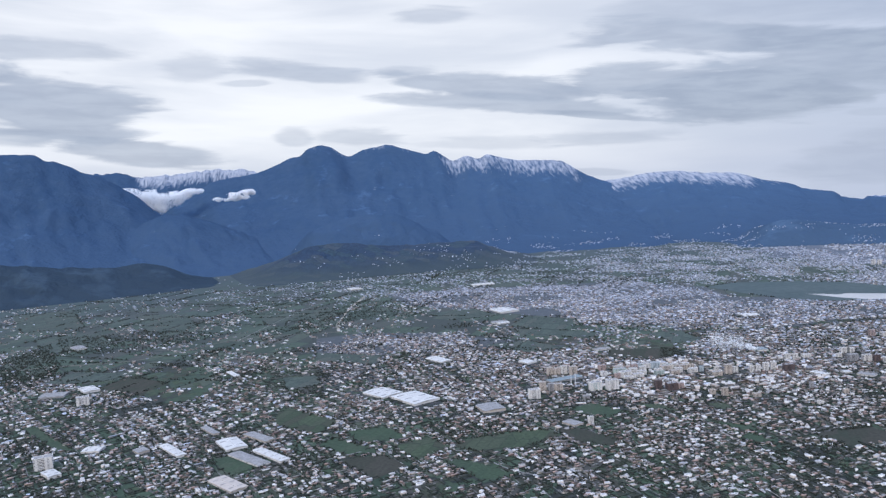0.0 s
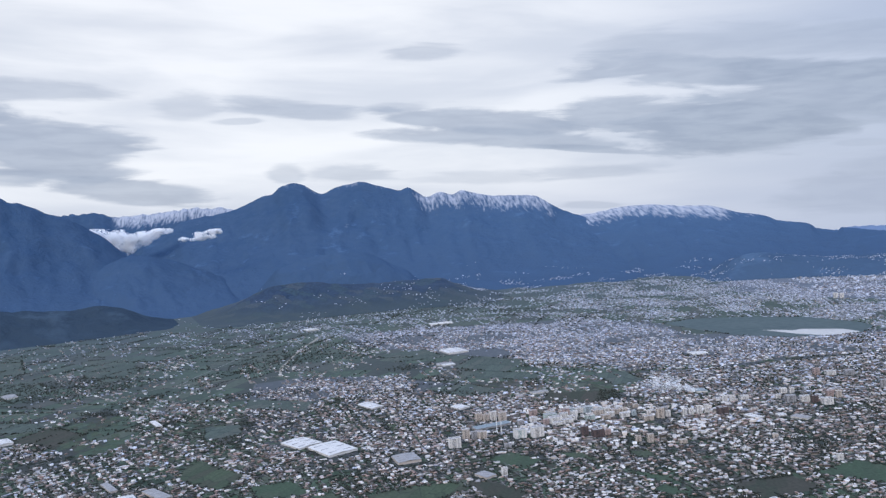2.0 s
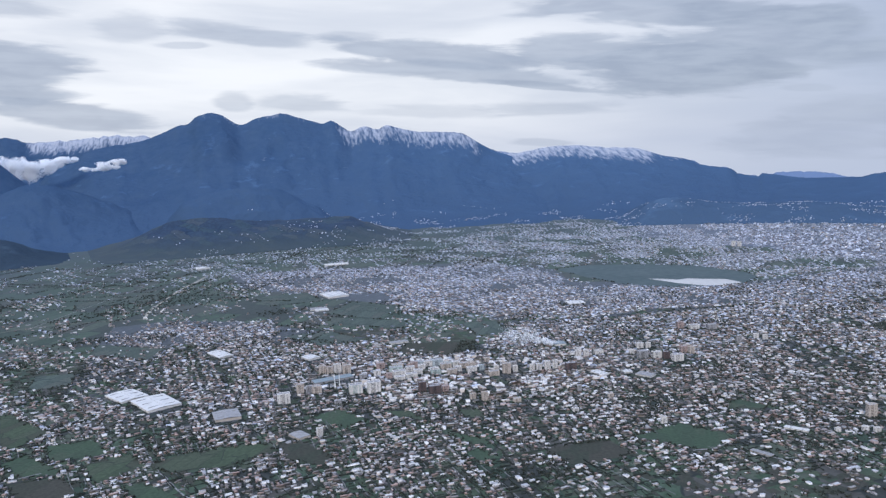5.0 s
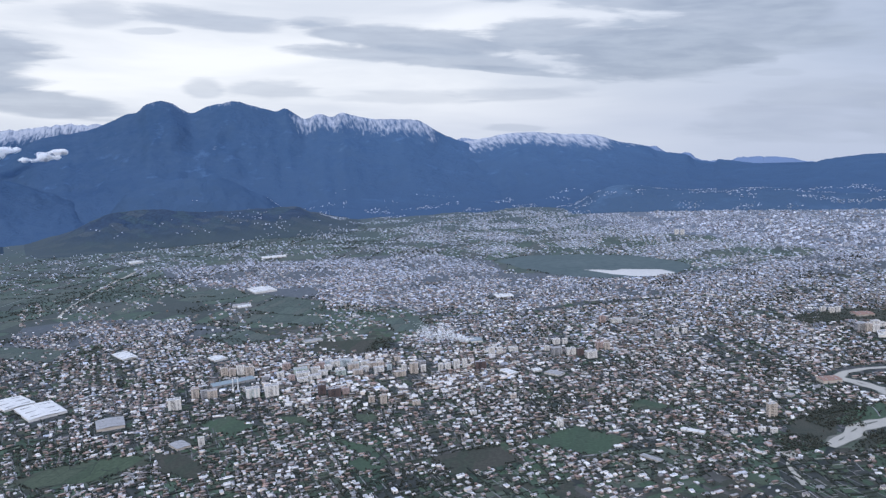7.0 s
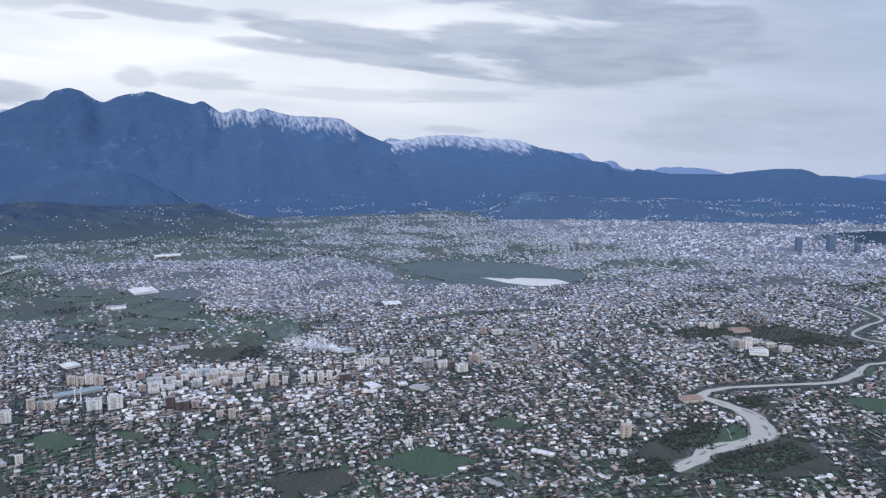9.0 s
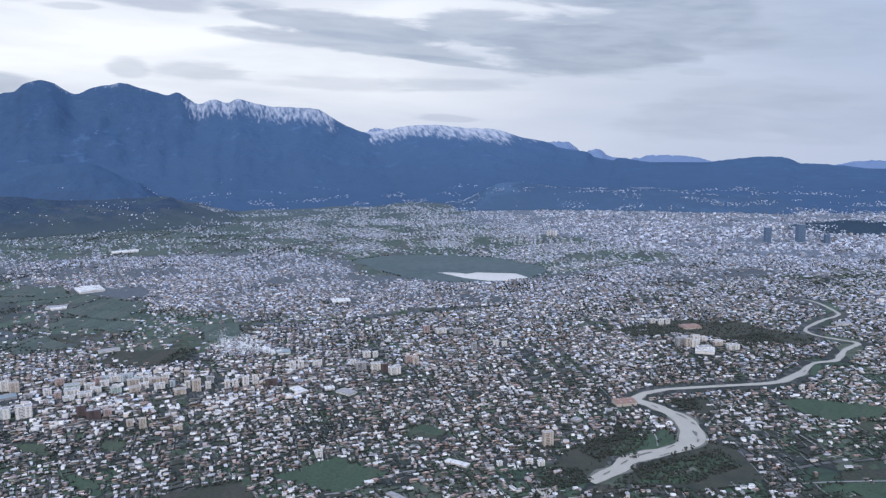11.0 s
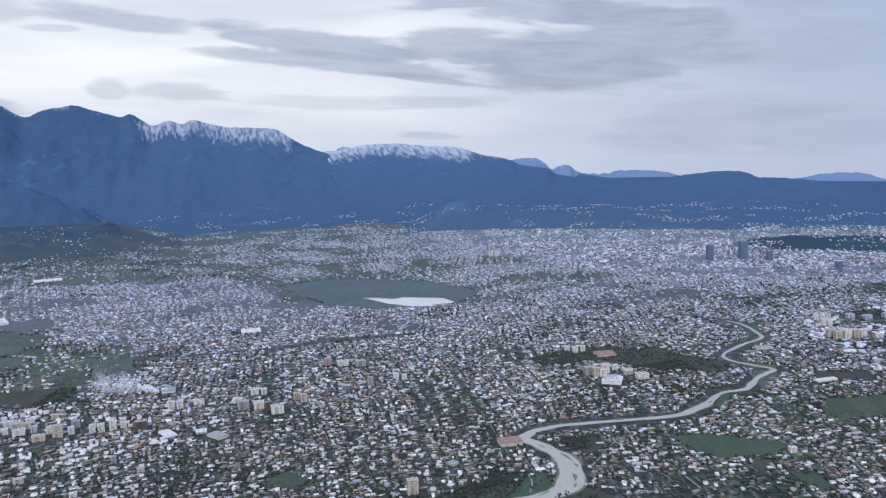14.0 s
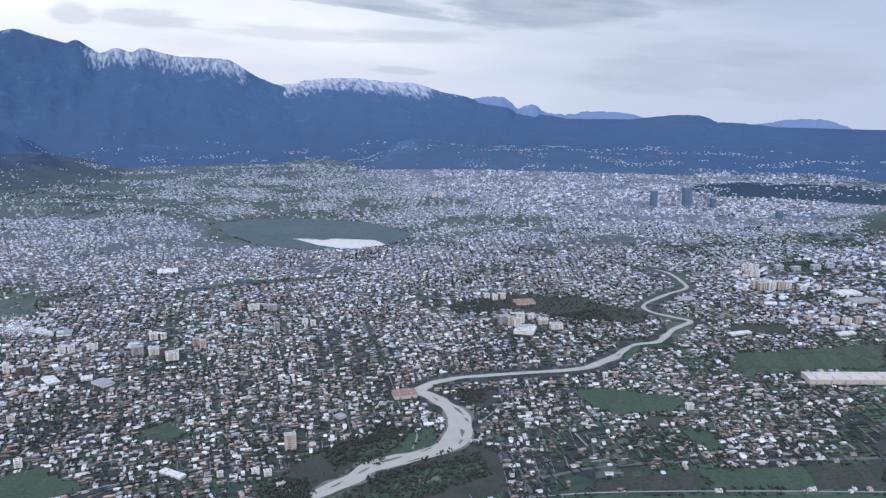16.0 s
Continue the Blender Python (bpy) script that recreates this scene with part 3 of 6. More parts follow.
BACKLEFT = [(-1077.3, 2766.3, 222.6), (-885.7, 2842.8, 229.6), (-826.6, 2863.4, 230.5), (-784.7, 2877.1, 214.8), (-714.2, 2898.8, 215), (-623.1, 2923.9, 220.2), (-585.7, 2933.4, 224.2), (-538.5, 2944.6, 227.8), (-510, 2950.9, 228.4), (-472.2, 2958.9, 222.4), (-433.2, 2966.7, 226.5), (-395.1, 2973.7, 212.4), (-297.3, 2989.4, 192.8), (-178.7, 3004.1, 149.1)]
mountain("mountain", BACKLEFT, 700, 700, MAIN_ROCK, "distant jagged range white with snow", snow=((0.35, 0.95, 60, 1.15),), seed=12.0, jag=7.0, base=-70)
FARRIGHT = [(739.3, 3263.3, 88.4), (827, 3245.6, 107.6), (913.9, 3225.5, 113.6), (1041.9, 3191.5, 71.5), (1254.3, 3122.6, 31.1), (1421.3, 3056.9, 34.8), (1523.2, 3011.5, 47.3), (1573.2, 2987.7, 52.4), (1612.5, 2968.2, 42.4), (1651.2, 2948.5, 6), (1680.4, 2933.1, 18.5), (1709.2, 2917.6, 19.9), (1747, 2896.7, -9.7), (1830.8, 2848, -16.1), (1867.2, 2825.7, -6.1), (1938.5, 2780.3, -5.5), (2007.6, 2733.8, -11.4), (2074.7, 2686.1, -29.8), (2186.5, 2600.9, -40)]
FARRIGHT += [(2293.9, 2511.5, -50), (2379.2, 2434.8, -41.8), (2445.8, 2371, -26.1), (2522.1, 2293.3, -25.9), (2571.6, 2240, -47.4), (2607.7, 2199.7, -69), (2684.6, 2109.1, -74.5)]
mountain("mountain", FARRIGHT, 700, 500, FAR_ROCK, "far mountains pale with haze beyond the valley", snow=((0.0, 0.2, 40, 0.7), (0.36, 0.44, 20, 0.6)), seed=15.0, jag=5, base=-110)
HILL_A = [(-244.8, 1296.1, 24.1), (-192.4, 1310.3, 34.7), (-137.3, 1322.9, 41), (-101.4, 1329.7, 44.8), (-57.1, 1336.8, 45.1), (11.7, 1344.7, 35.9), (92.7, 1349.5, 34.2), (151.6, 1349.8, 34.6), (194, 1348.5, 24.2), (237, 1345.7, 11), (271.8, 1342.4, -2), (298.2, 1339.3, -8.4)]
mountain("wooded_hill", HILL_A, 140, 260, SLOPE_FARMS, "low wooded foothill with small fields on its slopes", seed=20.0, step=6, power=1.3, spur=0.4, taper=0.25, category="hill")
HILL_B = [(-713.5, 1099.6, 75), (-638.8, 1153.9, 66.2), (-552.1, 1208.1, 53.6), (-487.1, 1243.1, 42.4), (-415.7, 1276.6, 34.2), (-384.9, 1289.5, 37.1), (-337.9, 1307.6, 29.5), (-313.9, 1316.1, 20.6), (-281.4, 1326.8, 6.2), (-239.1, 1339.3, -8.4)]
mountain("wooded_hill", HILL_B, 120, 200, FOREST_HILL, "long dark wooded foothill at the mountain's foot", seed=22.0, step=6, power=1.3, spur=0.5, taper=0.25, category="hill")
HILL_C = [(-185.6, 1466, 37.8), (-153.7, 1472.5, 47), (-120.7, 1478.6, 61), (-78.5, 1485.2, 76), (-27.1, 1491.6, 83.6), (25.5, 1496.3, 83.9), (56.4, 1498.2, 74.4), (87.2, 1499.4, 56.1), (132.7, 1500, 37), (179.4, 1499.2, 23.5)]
mountain("wooded_hill", HILL_C, 110, 300, MAIN_ROCK, "wooded spur, blue with haze, before the main massif", seed=31.0, step=6, power=0.9, spur=0.3, taper=0.2, category="hill")
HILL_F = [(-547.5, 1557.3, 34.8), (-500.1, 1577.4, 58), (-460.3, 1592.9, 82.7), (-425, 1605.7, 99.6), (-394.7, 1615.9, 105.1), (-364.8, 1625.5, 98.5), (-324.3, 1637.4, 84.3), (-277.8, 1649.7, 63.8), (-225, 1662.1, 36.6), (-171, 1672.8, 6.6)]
mountain("wooded_hill", HILL_F, 280, 200, MAIN_ROCK, "wooded spur, blue with haze, closing the gorge", seed=36.0, step=6, power=1.6, spur=0.25, taper=0.2, category="hill")
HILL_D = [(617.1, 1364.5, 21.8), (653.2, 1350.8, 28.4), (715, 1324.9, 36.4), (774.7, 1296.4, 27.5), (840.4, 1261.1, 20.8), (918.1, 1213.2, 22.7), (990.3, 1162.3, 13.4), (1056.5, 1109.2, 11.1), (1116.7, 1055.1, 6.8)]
mountain("wooded_hill", HILL_D, 110, 300, FOOTHILL_WOODS, "low foothills, blue with haze, behind the town", seed=33.0, step=6, power=0.9, spur=0.3, taper=0.15, category="hill")
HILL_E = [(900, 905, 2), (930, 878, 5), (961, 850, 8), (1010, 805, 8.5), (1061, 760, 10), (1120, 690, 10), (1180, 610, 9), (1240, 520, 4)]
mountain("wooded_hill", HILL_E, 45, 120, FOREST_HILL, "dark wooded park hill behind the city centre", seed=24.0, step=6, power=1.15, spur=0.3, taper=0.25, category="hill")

# ---- fields, water and roads ----
FIELDS = []


HAZED_FIELD = parcels("hazed_meadow", (7, 26), -27, [(0.054, 0.072, 0.060), (0.068, 0.090, 0.074), (0.060, 0.079, 0.066), (0.076, 0.086, 0.072)], 0.75, 0.04, (0.030, 0.042, 0.040), base=((0.058, 0.079, 0.066), (0.068, 0.078, 0.067)), grain=(0.06, 0.8))


def field(poly, mat_, label, block=True):
    # distant wheat and pasture swap to a lightened copy that imitates haze
    if mat_ in (GRASS, OLIVE) and sum(p[1] for p in poly) / len(poly) > 530:
        mat_, label = HAZED_FIELD, "green field in narrow strips, pale with haze"
    z = 0.05 + 0.002 * len(FIELDS)
    ob = patch("field", poly, z, mat_)
    tagged(ob, label, "field", kind="structure")
    if block:
        FIELDS.append(poly)
    return ob


WHEAT, PASTURE, SOIL = "bright green field of winter wheat", "dull olive pasture field", "dark ploughed field of bare soil"
field([(80.8, 437.2), (96.2, 444), (111.3, 421.3), (96.5, 413.2)], GRASS, WHEAT)
field([(240.1, 363.6), (258.2, 371.7), (276.6, 347.2), (257.9, 337.6), (249.6, 338.5), (229.3, 361.1)], GRASS, WHEAT)
field([(143.5, 396.7), (165, 375.3), (157.8, 369.5), (146.1, 385.8)], GRASS, WHEAT)
field([(148.6, 363.6), (156.6, 366.9), (164.1, 351.9), (153.1, 349.9)], GRASS, WHEAT)
field([(64.2, 402.5), (79, 394.7), (90.9, 376.3), (84.3, 366.4), (69.8, 377.4)], PLOUGH, SOIL)
field([(116.4, 435), (132.3, 429.8), (140.7, 411.8), (127.7, 419.7)], OLIVE, PASTURE)
field([(142, 557.7), (150.6, 579.2), (187.4, 575.9), (196.7, 553.2), (174.6, 539.8)], PLOUGH, SOIL)
field([(185, 357.9), (216.6, 360), (222.2, 340.2), (191.4, 333.5)], PLOUGH, SOIL)
field([(158.8, 425.3), (171.9, 417), (168.7, 406.5), (158.6, 413.5)], OLIVE, PASTURE)
field([(295.3, 393.2), (311.4, 381.3), (303.9, 374.2), (290.7, 384.8)], OLIVE, PASTURE)
field([(62.2, 638), (99.4, 642.4), (124.6, 600.4), (89.2, 594.1)], OLIVE, PASTURE)
field([(98.8, 700.6), (163, 657.7), (154.6, 632.3), (101.6, 663.6)], GRASS, WHEAT)
field([(31.3, 821.6), (83.8, 831.4), (97.7, 776.2), (48.1, 768.6)], GRASS, WHEAT)
field([(203.5, 633.9), (228.9, 634.7), (231.1, 588.4), (203.7, 589.5)], OLIVE, PASTURE)
field([(296.5, 396), (304.3, 394.9), (314.9, 380.5), (305, 380.2)], GRASS, WHEAT)
field([(481.4, 368.7), (499.2, 363.5), (524.2, 342), (514.3, 330.4), (488.1, 335.8), (480.5, 351.5)], GRASS, "dark green meadow beside riverside houses")
field([(566.5, 364.1), (585.5, 383.3), (670.2, 365.9), (641.7, 340.1), (598.5, 349.6), (574.2, 353.1)], OLIVE, "pale open meadow behind a long warehouse")
field([(449.9, 289.5), (489, 283.2), (483.8, 270), (442.4, 284.5)], PLOUGH, SOIL)
field([(489, 283.2), (526, 272.3), (519.1, 257), (483.8, 270)], GRASS, WHEAT)
field([(526, 272.3), (557.2, 263.6), (541, 248.9), (519.1, 257)], PLOUGH, SOIL)
field([(432.4, 282.4), (444.1, 279.7), (537.8, 245.9), (530.3, 239.1), (429.2, 276.4)], GRASS, WHEAT)
field([(429.9, 387.9), (449.5, 380.5), (440.5, 359.8), (431.2, 369.9)], SCRUB, "brown scrubland in a river bend")
field([(367.2, 336.3), (375, 341), (409.4, 352.9), (404.4, 335.2), (376.5, 329.5)], GRASS, "green riverside meadow")
field([(343.3, 333.4), (358.5, 347.1), (378.1, 353.1), (398.3, 357), (375, 341), (362.3, 324.1), (348.8, 318.2)], SCRUB, "dark riverside scrub")
field([(359.0, 309.5), (373.3, 317.7), (397.9, 326.4), (418.9, 332.5), (424.4, 322.7), (416.0, 293.4), (390.4, 292.7)], SCRUB, "dark scrub and rough grass along the river")
field([(366.4, 306.7), (381.3, 315.7), (400.4, 320.6), (416.1, 319.7), (414.1, 309.5), (400.2, 307.8), (385.0, 300.7)], GRASS, "green riverside meadow beside scrub")
field([(381.9, 309.4), (388.7, 312.1), (396.4, 312.4), (396.0, 309.4), (388.6, 308.6)], GRAVEL, "pale bare gravel patch in a meadow")
field([(502.2, 315.5), (513.5, 308.4), (508.3, 291.5), (499.1, 300.1)], GRASS, WHEAT)
field([(489.7, 505.0), (512.3, 494.8), (540.2, 461.8), (569.9, 442.1), (585.0, 462.0), (561.7, 494.5), (538.0, 525.9), (506.4, 530.7)], SCRUB, "dark wooded rise among houses")
field([(531.2, 513.5), (568.7, 506.5), (553.4, 453.1), (524.4, 476.1)], SCRUB, "rough dark slope beside woods")
field([(614.7, 424.1), (645.2, 412.6), (635.4, 397.5), (605.8, 412.9)], PLOUGH, SOIL)
field([(499.4, 331.6), (507.4, 326.7), (493.5, 318.7), (490.1, 325.9)], OLIVE, PASTURE)
field([(-280.3, 620.5), (-271.1, 655.4), (-217.3, 636.1), (-224.6, 615.8), (-264.8, 611.6)], OLIVE, PASTURE)
field([(-232.4, 586.9), (-216.9, 626.2), (-180.1, 586.1), (-194.3, 562.8)], PLOUGH, SOIL)
field([(-119.1, 401.1), (-105.5, 406.2), (-88.5, 384.1), (-103.7, 374.6)], GRASS, WHEAT)
field([(-64.4, 408.5), (-55.8, 420.8), (-29, 389.3), (-46.3, 389.7)], GRASS, WHEAT)
field([(-51.9, 382.5), (-29.1, 384.9), (-18.8, 365.2), (-35.6, 350.4)], PLOUGH, SOIL)
field([(-25.7, 397.5), (-4.1, 405.7), (6, 388.4), (-12.6, 374.2)], OLIVE, PASTURE)
field([(6, 388.4), (19.4, 398.9), (57.1, 402.9), (66.2, 390.1), (42.5, 378), (18.9, 375.8)], OLIVE, PASTURE)
field([(-1.9, 368.7), (11.6, 365), (31.8, 339.9), (13, 337.6)], GRASS, WHEAT)
field([(-149.6, 888.7), (-69.3, 912.9), (-61.5, 847.3), (-136.7, 826.9)], GRASS, WHEAT)
field([(-97, 574.8), (-72.4, 575.1), (-67.2, 547.3), (-90, 539)], GRASS, WHEAT)
field([(-76.4, 658.8), (-20.8, 626), (-30.5, 598), (-74.8, 624.8)], OLIVE, PASTURE)
field([(-247.4, 493.7), (-242.4, 498.1), (-196.8, 436.5), (-208.4, 439.8)], GRASS, WHEAT)
field([(-302.1, 960.4), (-242.2, 953.4), (-208, 841.2), (-256.5, 828.8)], GRASS, WHEAT)
field([(-474.6, 1041.6), (-403.7, 1054.2), (-340.3, 899.5), (-402.4, 891.1)], OLIVE, PASTURE)
field([(-373.8, 846.2), (-307.7, 850.7), (-274.8, 776), (-324.8, 742.6)], GRASS, WHEAT)
field([(-49.7, 429.4), (-27.4, 433.5), (-16.1, 409.2), (-40.4, 406.5)], GRASS, WHEAT)
field([(-90, 495.3), (-53.4, 452.7), (-65.4, 428.7), (-93.3, 459)], OLIVE, PASTURE)
field([(123.2, 760.4), (164.5, 724), (140.3, 673.2), (97.2, 712.9)], OLIVE, PASTURE)
tagged(patch("town_ground", [(560, 1190), (640, 1270), (772, 1270), (930, 1190), (1150, 960), (1080, 764), (860, 590), (760, 660), (690, 790), (630, 940), (570, 1080)], 0.03, TOWN, 60, 0.02), "built-up ground of the city centre, grey-blue with haze", "ground", kind="structure")
LAKE_MEADOW = [(355.5, 864.3), (393.4, 881.4), (450, 863.3), (500.2, 825.6), (524.5, 760.7), (518.9, 732), (486.8, 704.8), (420, 712), (388, 745), (368, 800)]
field(LAKE_MEADOW, LAKEGRASS, "broad pale meadow round a lake")
LAKE = [(420.1, 766.4), (442.5, 749.3), (454.2, 752.4), (486.3, 733.4), (489.3, 711.9), (474.5, 700), (447.7, 713.2), (434.6, 730.5)]
tagged(patch("lake", LAKE, 0.22, LAKEWATER), "pale silty lake behind a low dam", "lake", kind="structure")
tagged(ribbon("dam_road", [(482.6, 693.5), (494.8, 700.9), (511.7, 720.7)], 1.2, 0.26, TRACK), "pale gravel road along a dam", "road", kind="structure")
tagged(ribbon("inlet", [(419.5, 763.8), (432.1, 760.4), (444.2, 745.6)], 1.6, 0.24, LAKEWATER), "narrow pale inlet of the lake", "water", kind="structure")

RIVER = [(652, 552.8), (654.6, 538.9), (645.8, 508), (637.5, 498.5), (619.3, 491.7), (592, 476.5), (586.9, 462.6), (592.8, 447.8), (597.3, 436.5), (577.9, 426.7), (558.9, 412.7), (542.4, 411.9), (527.7, 402.2), (515.6, 396), (499.7, 390.8), (479.3, 393.4), (457, 397.7), (437.4, 400.3), (425.3, 398.6), (415.2, 391.9), (418.5, 382.8), (421.2, 371.6), (422.1, 358.4), (418.9, 348.2), (413.4, 338.3), (406, 333.1), (396.8, 329.9), (383, 329), (373.6, 326.8), (365.7, 320.6), (356.5, 316.2), (350, 313.6)]
RIVER_WIDTH = [2, 2.4, 2.4, 2.6, 2.8, 2.4, 2.4, 2.8, 3.2, 3.4, 4, 2.6, 4.5, 5, 4, 3.4, 3.4, 3.4, 4.4, 6.4, 6.5, 7.5, 8.5, 10.5, 10.5, 9, 8, 9, 8, 7, 6, 5.5]
tagged(ribbon("river_bank", RIVER, [w * 1.12 + 0.4 for w in RIVER_WIDTH], 0.2, GRAVEL, 0.9), "grey gravel banks of the river", "river bank", kind="structure")
tagged(ribbon("river", RIVER, RIVER_WIDTH, 0.24, WATER, 0.35), "pale brown silty river winding through town", "river", kind="structure")
tagged(ribbon("side_stream", [(330.3, 313.9), (327.9, 307.7), (323.6, 303.4), (321, 297.7), (319.2, 291), (317.2, 283.7)], [7, 3, 1.6, 1.8, 2.4, 3], 0.22, WATER, 0.3), "pale muddy side stream widening to a pool", "stream", kind="structure")
tagged(ribbon("river", [(-371.2, 674.8), (-337.7, 679.2), (-294.6, 684.8), (-234.7, 684.7), (-193.3, 711.7), (-164.1, 744.9), (-113, 755.4), (-59.5, 750.6)], [4, 4, 4, 3, 2.5, 2.5, 2.5, 2.5], 0.2, GRAVEL, 0.5), "grey stony river bed among bare trees", "river", kind="structure")
tagged(ribbon("stream", [(-59.5, 750.6), (-61.5, 793.2), (-58.7, 823.5), (-49.9, 903.2), (-36.6, 966.9), (-29.1, 1015.9)], [2, 3, 2, 3, 4, 2], 0.24, WATER, 0.4), "pale winding stream below the hills", "stream", kind="structure")


def gravel_bar(x, y, length, width, lean):
    """A long shoal drawn out by the current, ragged at its edge."""
    rim = []
    for k in range(22):
        a_ = math.tau * k / 22
        u, v = length * math.cos(a_), width * math.sin(a_) * (0.75 + 0.25 * math.cos(a_ + 0.8))
        w_ = 1 + 0.55 * noise.noise((x * 0.3 + 1.6 * math.cos(a_), y * 0.3 + 1.6 * math.sin(a_), 4.0))
        u, v = u * w_, v * w_
        rim.append((x + u * math.cos(lean) - v * math.sin(lean), y + u * math.sin(lean) + v * math.cos(lean), 0.28))
    tagged(mesh_object("gravel_bar", rim, [tuple(range(22))], GRAVEL), "grey-brown gravel bar drawn out along the river", "gravel bar", kind="structure")


for x_, y_, length_, width_, lean_ in [(417.5, 343.0, 3.4, 1.0, 1.2), (414.0, 335.5, 2.2, 0.7, 0.9), (424.0, 364.3, 4.2, 0.9, 1.7), (423.8, 354.0, 2.0, 0.7, 1.6), (383.2, 330.4, 4.6, 0.9, 0.15), (371.9, 325.6, 3.2, 0.7, 0.5),
                                     (392.0, 327.0, 3.0, 0.6, 0.2), (360.0, 318.6, 3.0, 0.6, 0.45), (399.0, 333.5, 3.2, 0.6, 0.4), (419.0, 379.5, 2.6, 0.6, 1.8), (470.0, 396.6, 3.6, 0.5, -0.2), (527.0, 401.5, 2.4, 0.7, 0.6)]:
    gravel_bar(x_, y_, length_, width_, lean_)

ROADS = []


def road(width, surface, *course):
    ROADS.append((list(course), width, surface))


road(1.8, ASPHALT, (-293.1, 571.9), (-254.3, 520.4), (-191.9, 435.1), (-145.7, 372), (-126.8, 346.2))
road(1.2, TRACK, (-119.4, 372.6), (-97.4, 368.3), (-40.5, 392.5))
road(1.2, TRACK, (2.2, 380.5), (13.4, 377.3), (28.1, 348.5), (47.5, 328.5))
road(1.4, TRACK, (-153.1, 740.4), (-134.8, 808.9), (-90.2, 946.1), (-36.1, 1048.5))
road(2.2, ASPHALT, (267.3, 567.6), (274.4, 582.1), (285.9, 611))
road(1.3, TRACK, (247.8, 336.7), (258.9, 336.7), (277.4, 345.7), (293.6, 346.4))
road(1.8, ASPHALT, (360.4, 362.1), (375.8, 367), (393.5, 376.9))
road(1.5, TRACK, (270.4, 330.6), (276.3, 320.1), (281.1, 311.5))
road(3.0, ASPHALT, (427, 297.9), (440.8, 298.2), (454.7, 297.7), (485.2, 291.7), (525.7, 277.7), (567.1, 264.3))
road(1.4, TRACK, (413.8, 288.4), (445.1, 281.4), (490.2, 266), (544.9, 244.9))
road(2.2, ASPHALT, (715.9, 543.7), (698.8, 513.1), (665.4, 462.6), (651.2, 438.3))
road(1.4, TRACK, (455.7, 378.3), (449.6, 363), (446.2, 355.8))
road(1.4, ASPHALT, (430.4, 336.5), (428.5, 321.1), (425, 298.6), (421, 283.4))
road(1.0, TRACK, (401.1, 357.7), (399.5, 346.8), (394.3, 336.4))
road(1.5, ASPHALT, (276.1, 338.9), (285, 343.9), (300.3, 347), (310.2, 349.3))
road(1.2, TRACK, (430.2, 351.1), (445.3, 364.6), (452.9, 372.1))
road(1.2, TRACK, (462, 345.5), (460.9, 330.8), (459.6, 314.8))
road(1.1, TRACK, (526.1, 324.8), (516.5, 288.5), (517.7, 280.6))
road(5.0, TRACK, (472.1, 1549.7), (491.9, 1491.2), (518.7, 1388.8))
road(4.0, TRACK, (534.6, 1601.5), (525.8, 1476), (537.7, 1402))
for pts, w, mat_ in ROADS:
    tagged(ribbon("road", pts, w * 0.65, 0.148 + 0.002 * len(scene.objects) % 0.04, mat_), "narrow asphalt road between houses" if mat_ is ASPHALT else "pale unpaved road across the plain", "road", kind="structure")

# ---- house paints ----
WHITE = material("white_render", (0.80, 0.76, 0.73), (0.58, 0.55, 0.53), 0.85, 0.5, 3.0, island=0.2)
CREAM = material("cream_render", (0.58, 0.50, 0.44), (0.44, 0.38, 0.335), 0.85, 0.5, 3.0, island=0.2)
GREY = material("bare_concrete", (0.40, 0.39, 0.40), (0.29, 0.285, 0.295), 0.9, 0.5, 3.0, island=0.25)
PINK = material("faded_pink_render", (0.46, 0.35, 0.325), (0.37, 0.285, 0.265), 0.85, 0.5, 3.0, island=0.2)
TILE = material("terracotta_tiles", (0.34, 0.24, 0.21), (0.24, 0.18, 0.16), 0.9, 0.6, 5.0, island=0.35)
BROWN_TILE = material("old_brown_tiles", (0.22, 0.195, 0.188), (0.15, 0.135, 0.132), 0.9, 0.6, 5.0, island=0.4)
FLAT = material("grey_flat_roof", (0.42, 0.405, 0.40), (0.24, 0.232, 0.23), 0.9, 0.5, 3.0, island=0.45)
SHEET = material("white_sheet_roof", (0.64, 0.615, 0.585), (0.50, 0.48, 0.46), 0.5, 0.3, 3.0, island=0.15)
# wall and roof paints with bluish haze worked into their colour
HAZED_WALL = material("hazed_town_render", (0.52, 0.54, 0.61), (0.40, 0.42, 0.485), 0.9, 0.1, 1.0, island=0.35)
HAZED_ROOF = material("hazed_town_roofs", (0.37, 0.395, 0.465), (0.28, 0.30, 0.36), 0.9, 0.1, 1.0, island=0.5)
GLASS = material("dark_window_glass", (0.035, 0.045, 0.06), (0.05, 0.06, 0.075), 0.15, 1.0, 6.0)
TEAL = material("teal_glazing", (0.10, 0.24, 0.25), (0.14, 0.28, 0.29), 0.3, 1.0, 6.0)
BLUE_SHEET = material("blue_green_sheet_roof", (0.17, 0.215, 0.235), (0.21, 0.255, 0.275), 0.5, 0.3, 3.0)
DARK_BLOCK = material("dark_red_brown_cladding", (0.10, 0.075, 0.075), (0.13, 0.095, 0.09), 0.8, 0.5, 3.0)
BRICK = material("orange_brick", (0.27, 0.165, 0.125), (0.22, 0.135, 0.11), 0.9, 0.5, 4.0)
BLUE_GLASS = material("blue_office_glazing", (0.07, 0.11, 0.18), (0.09, 0.13, 0.21), 0.3, 0.3, 2.0)
TOWER = material("blue_grey_tower_glass", (0.10, 0.15, 0.22), (0.13, 0.18, 0.26), 0.35, 0.3, 2.0)
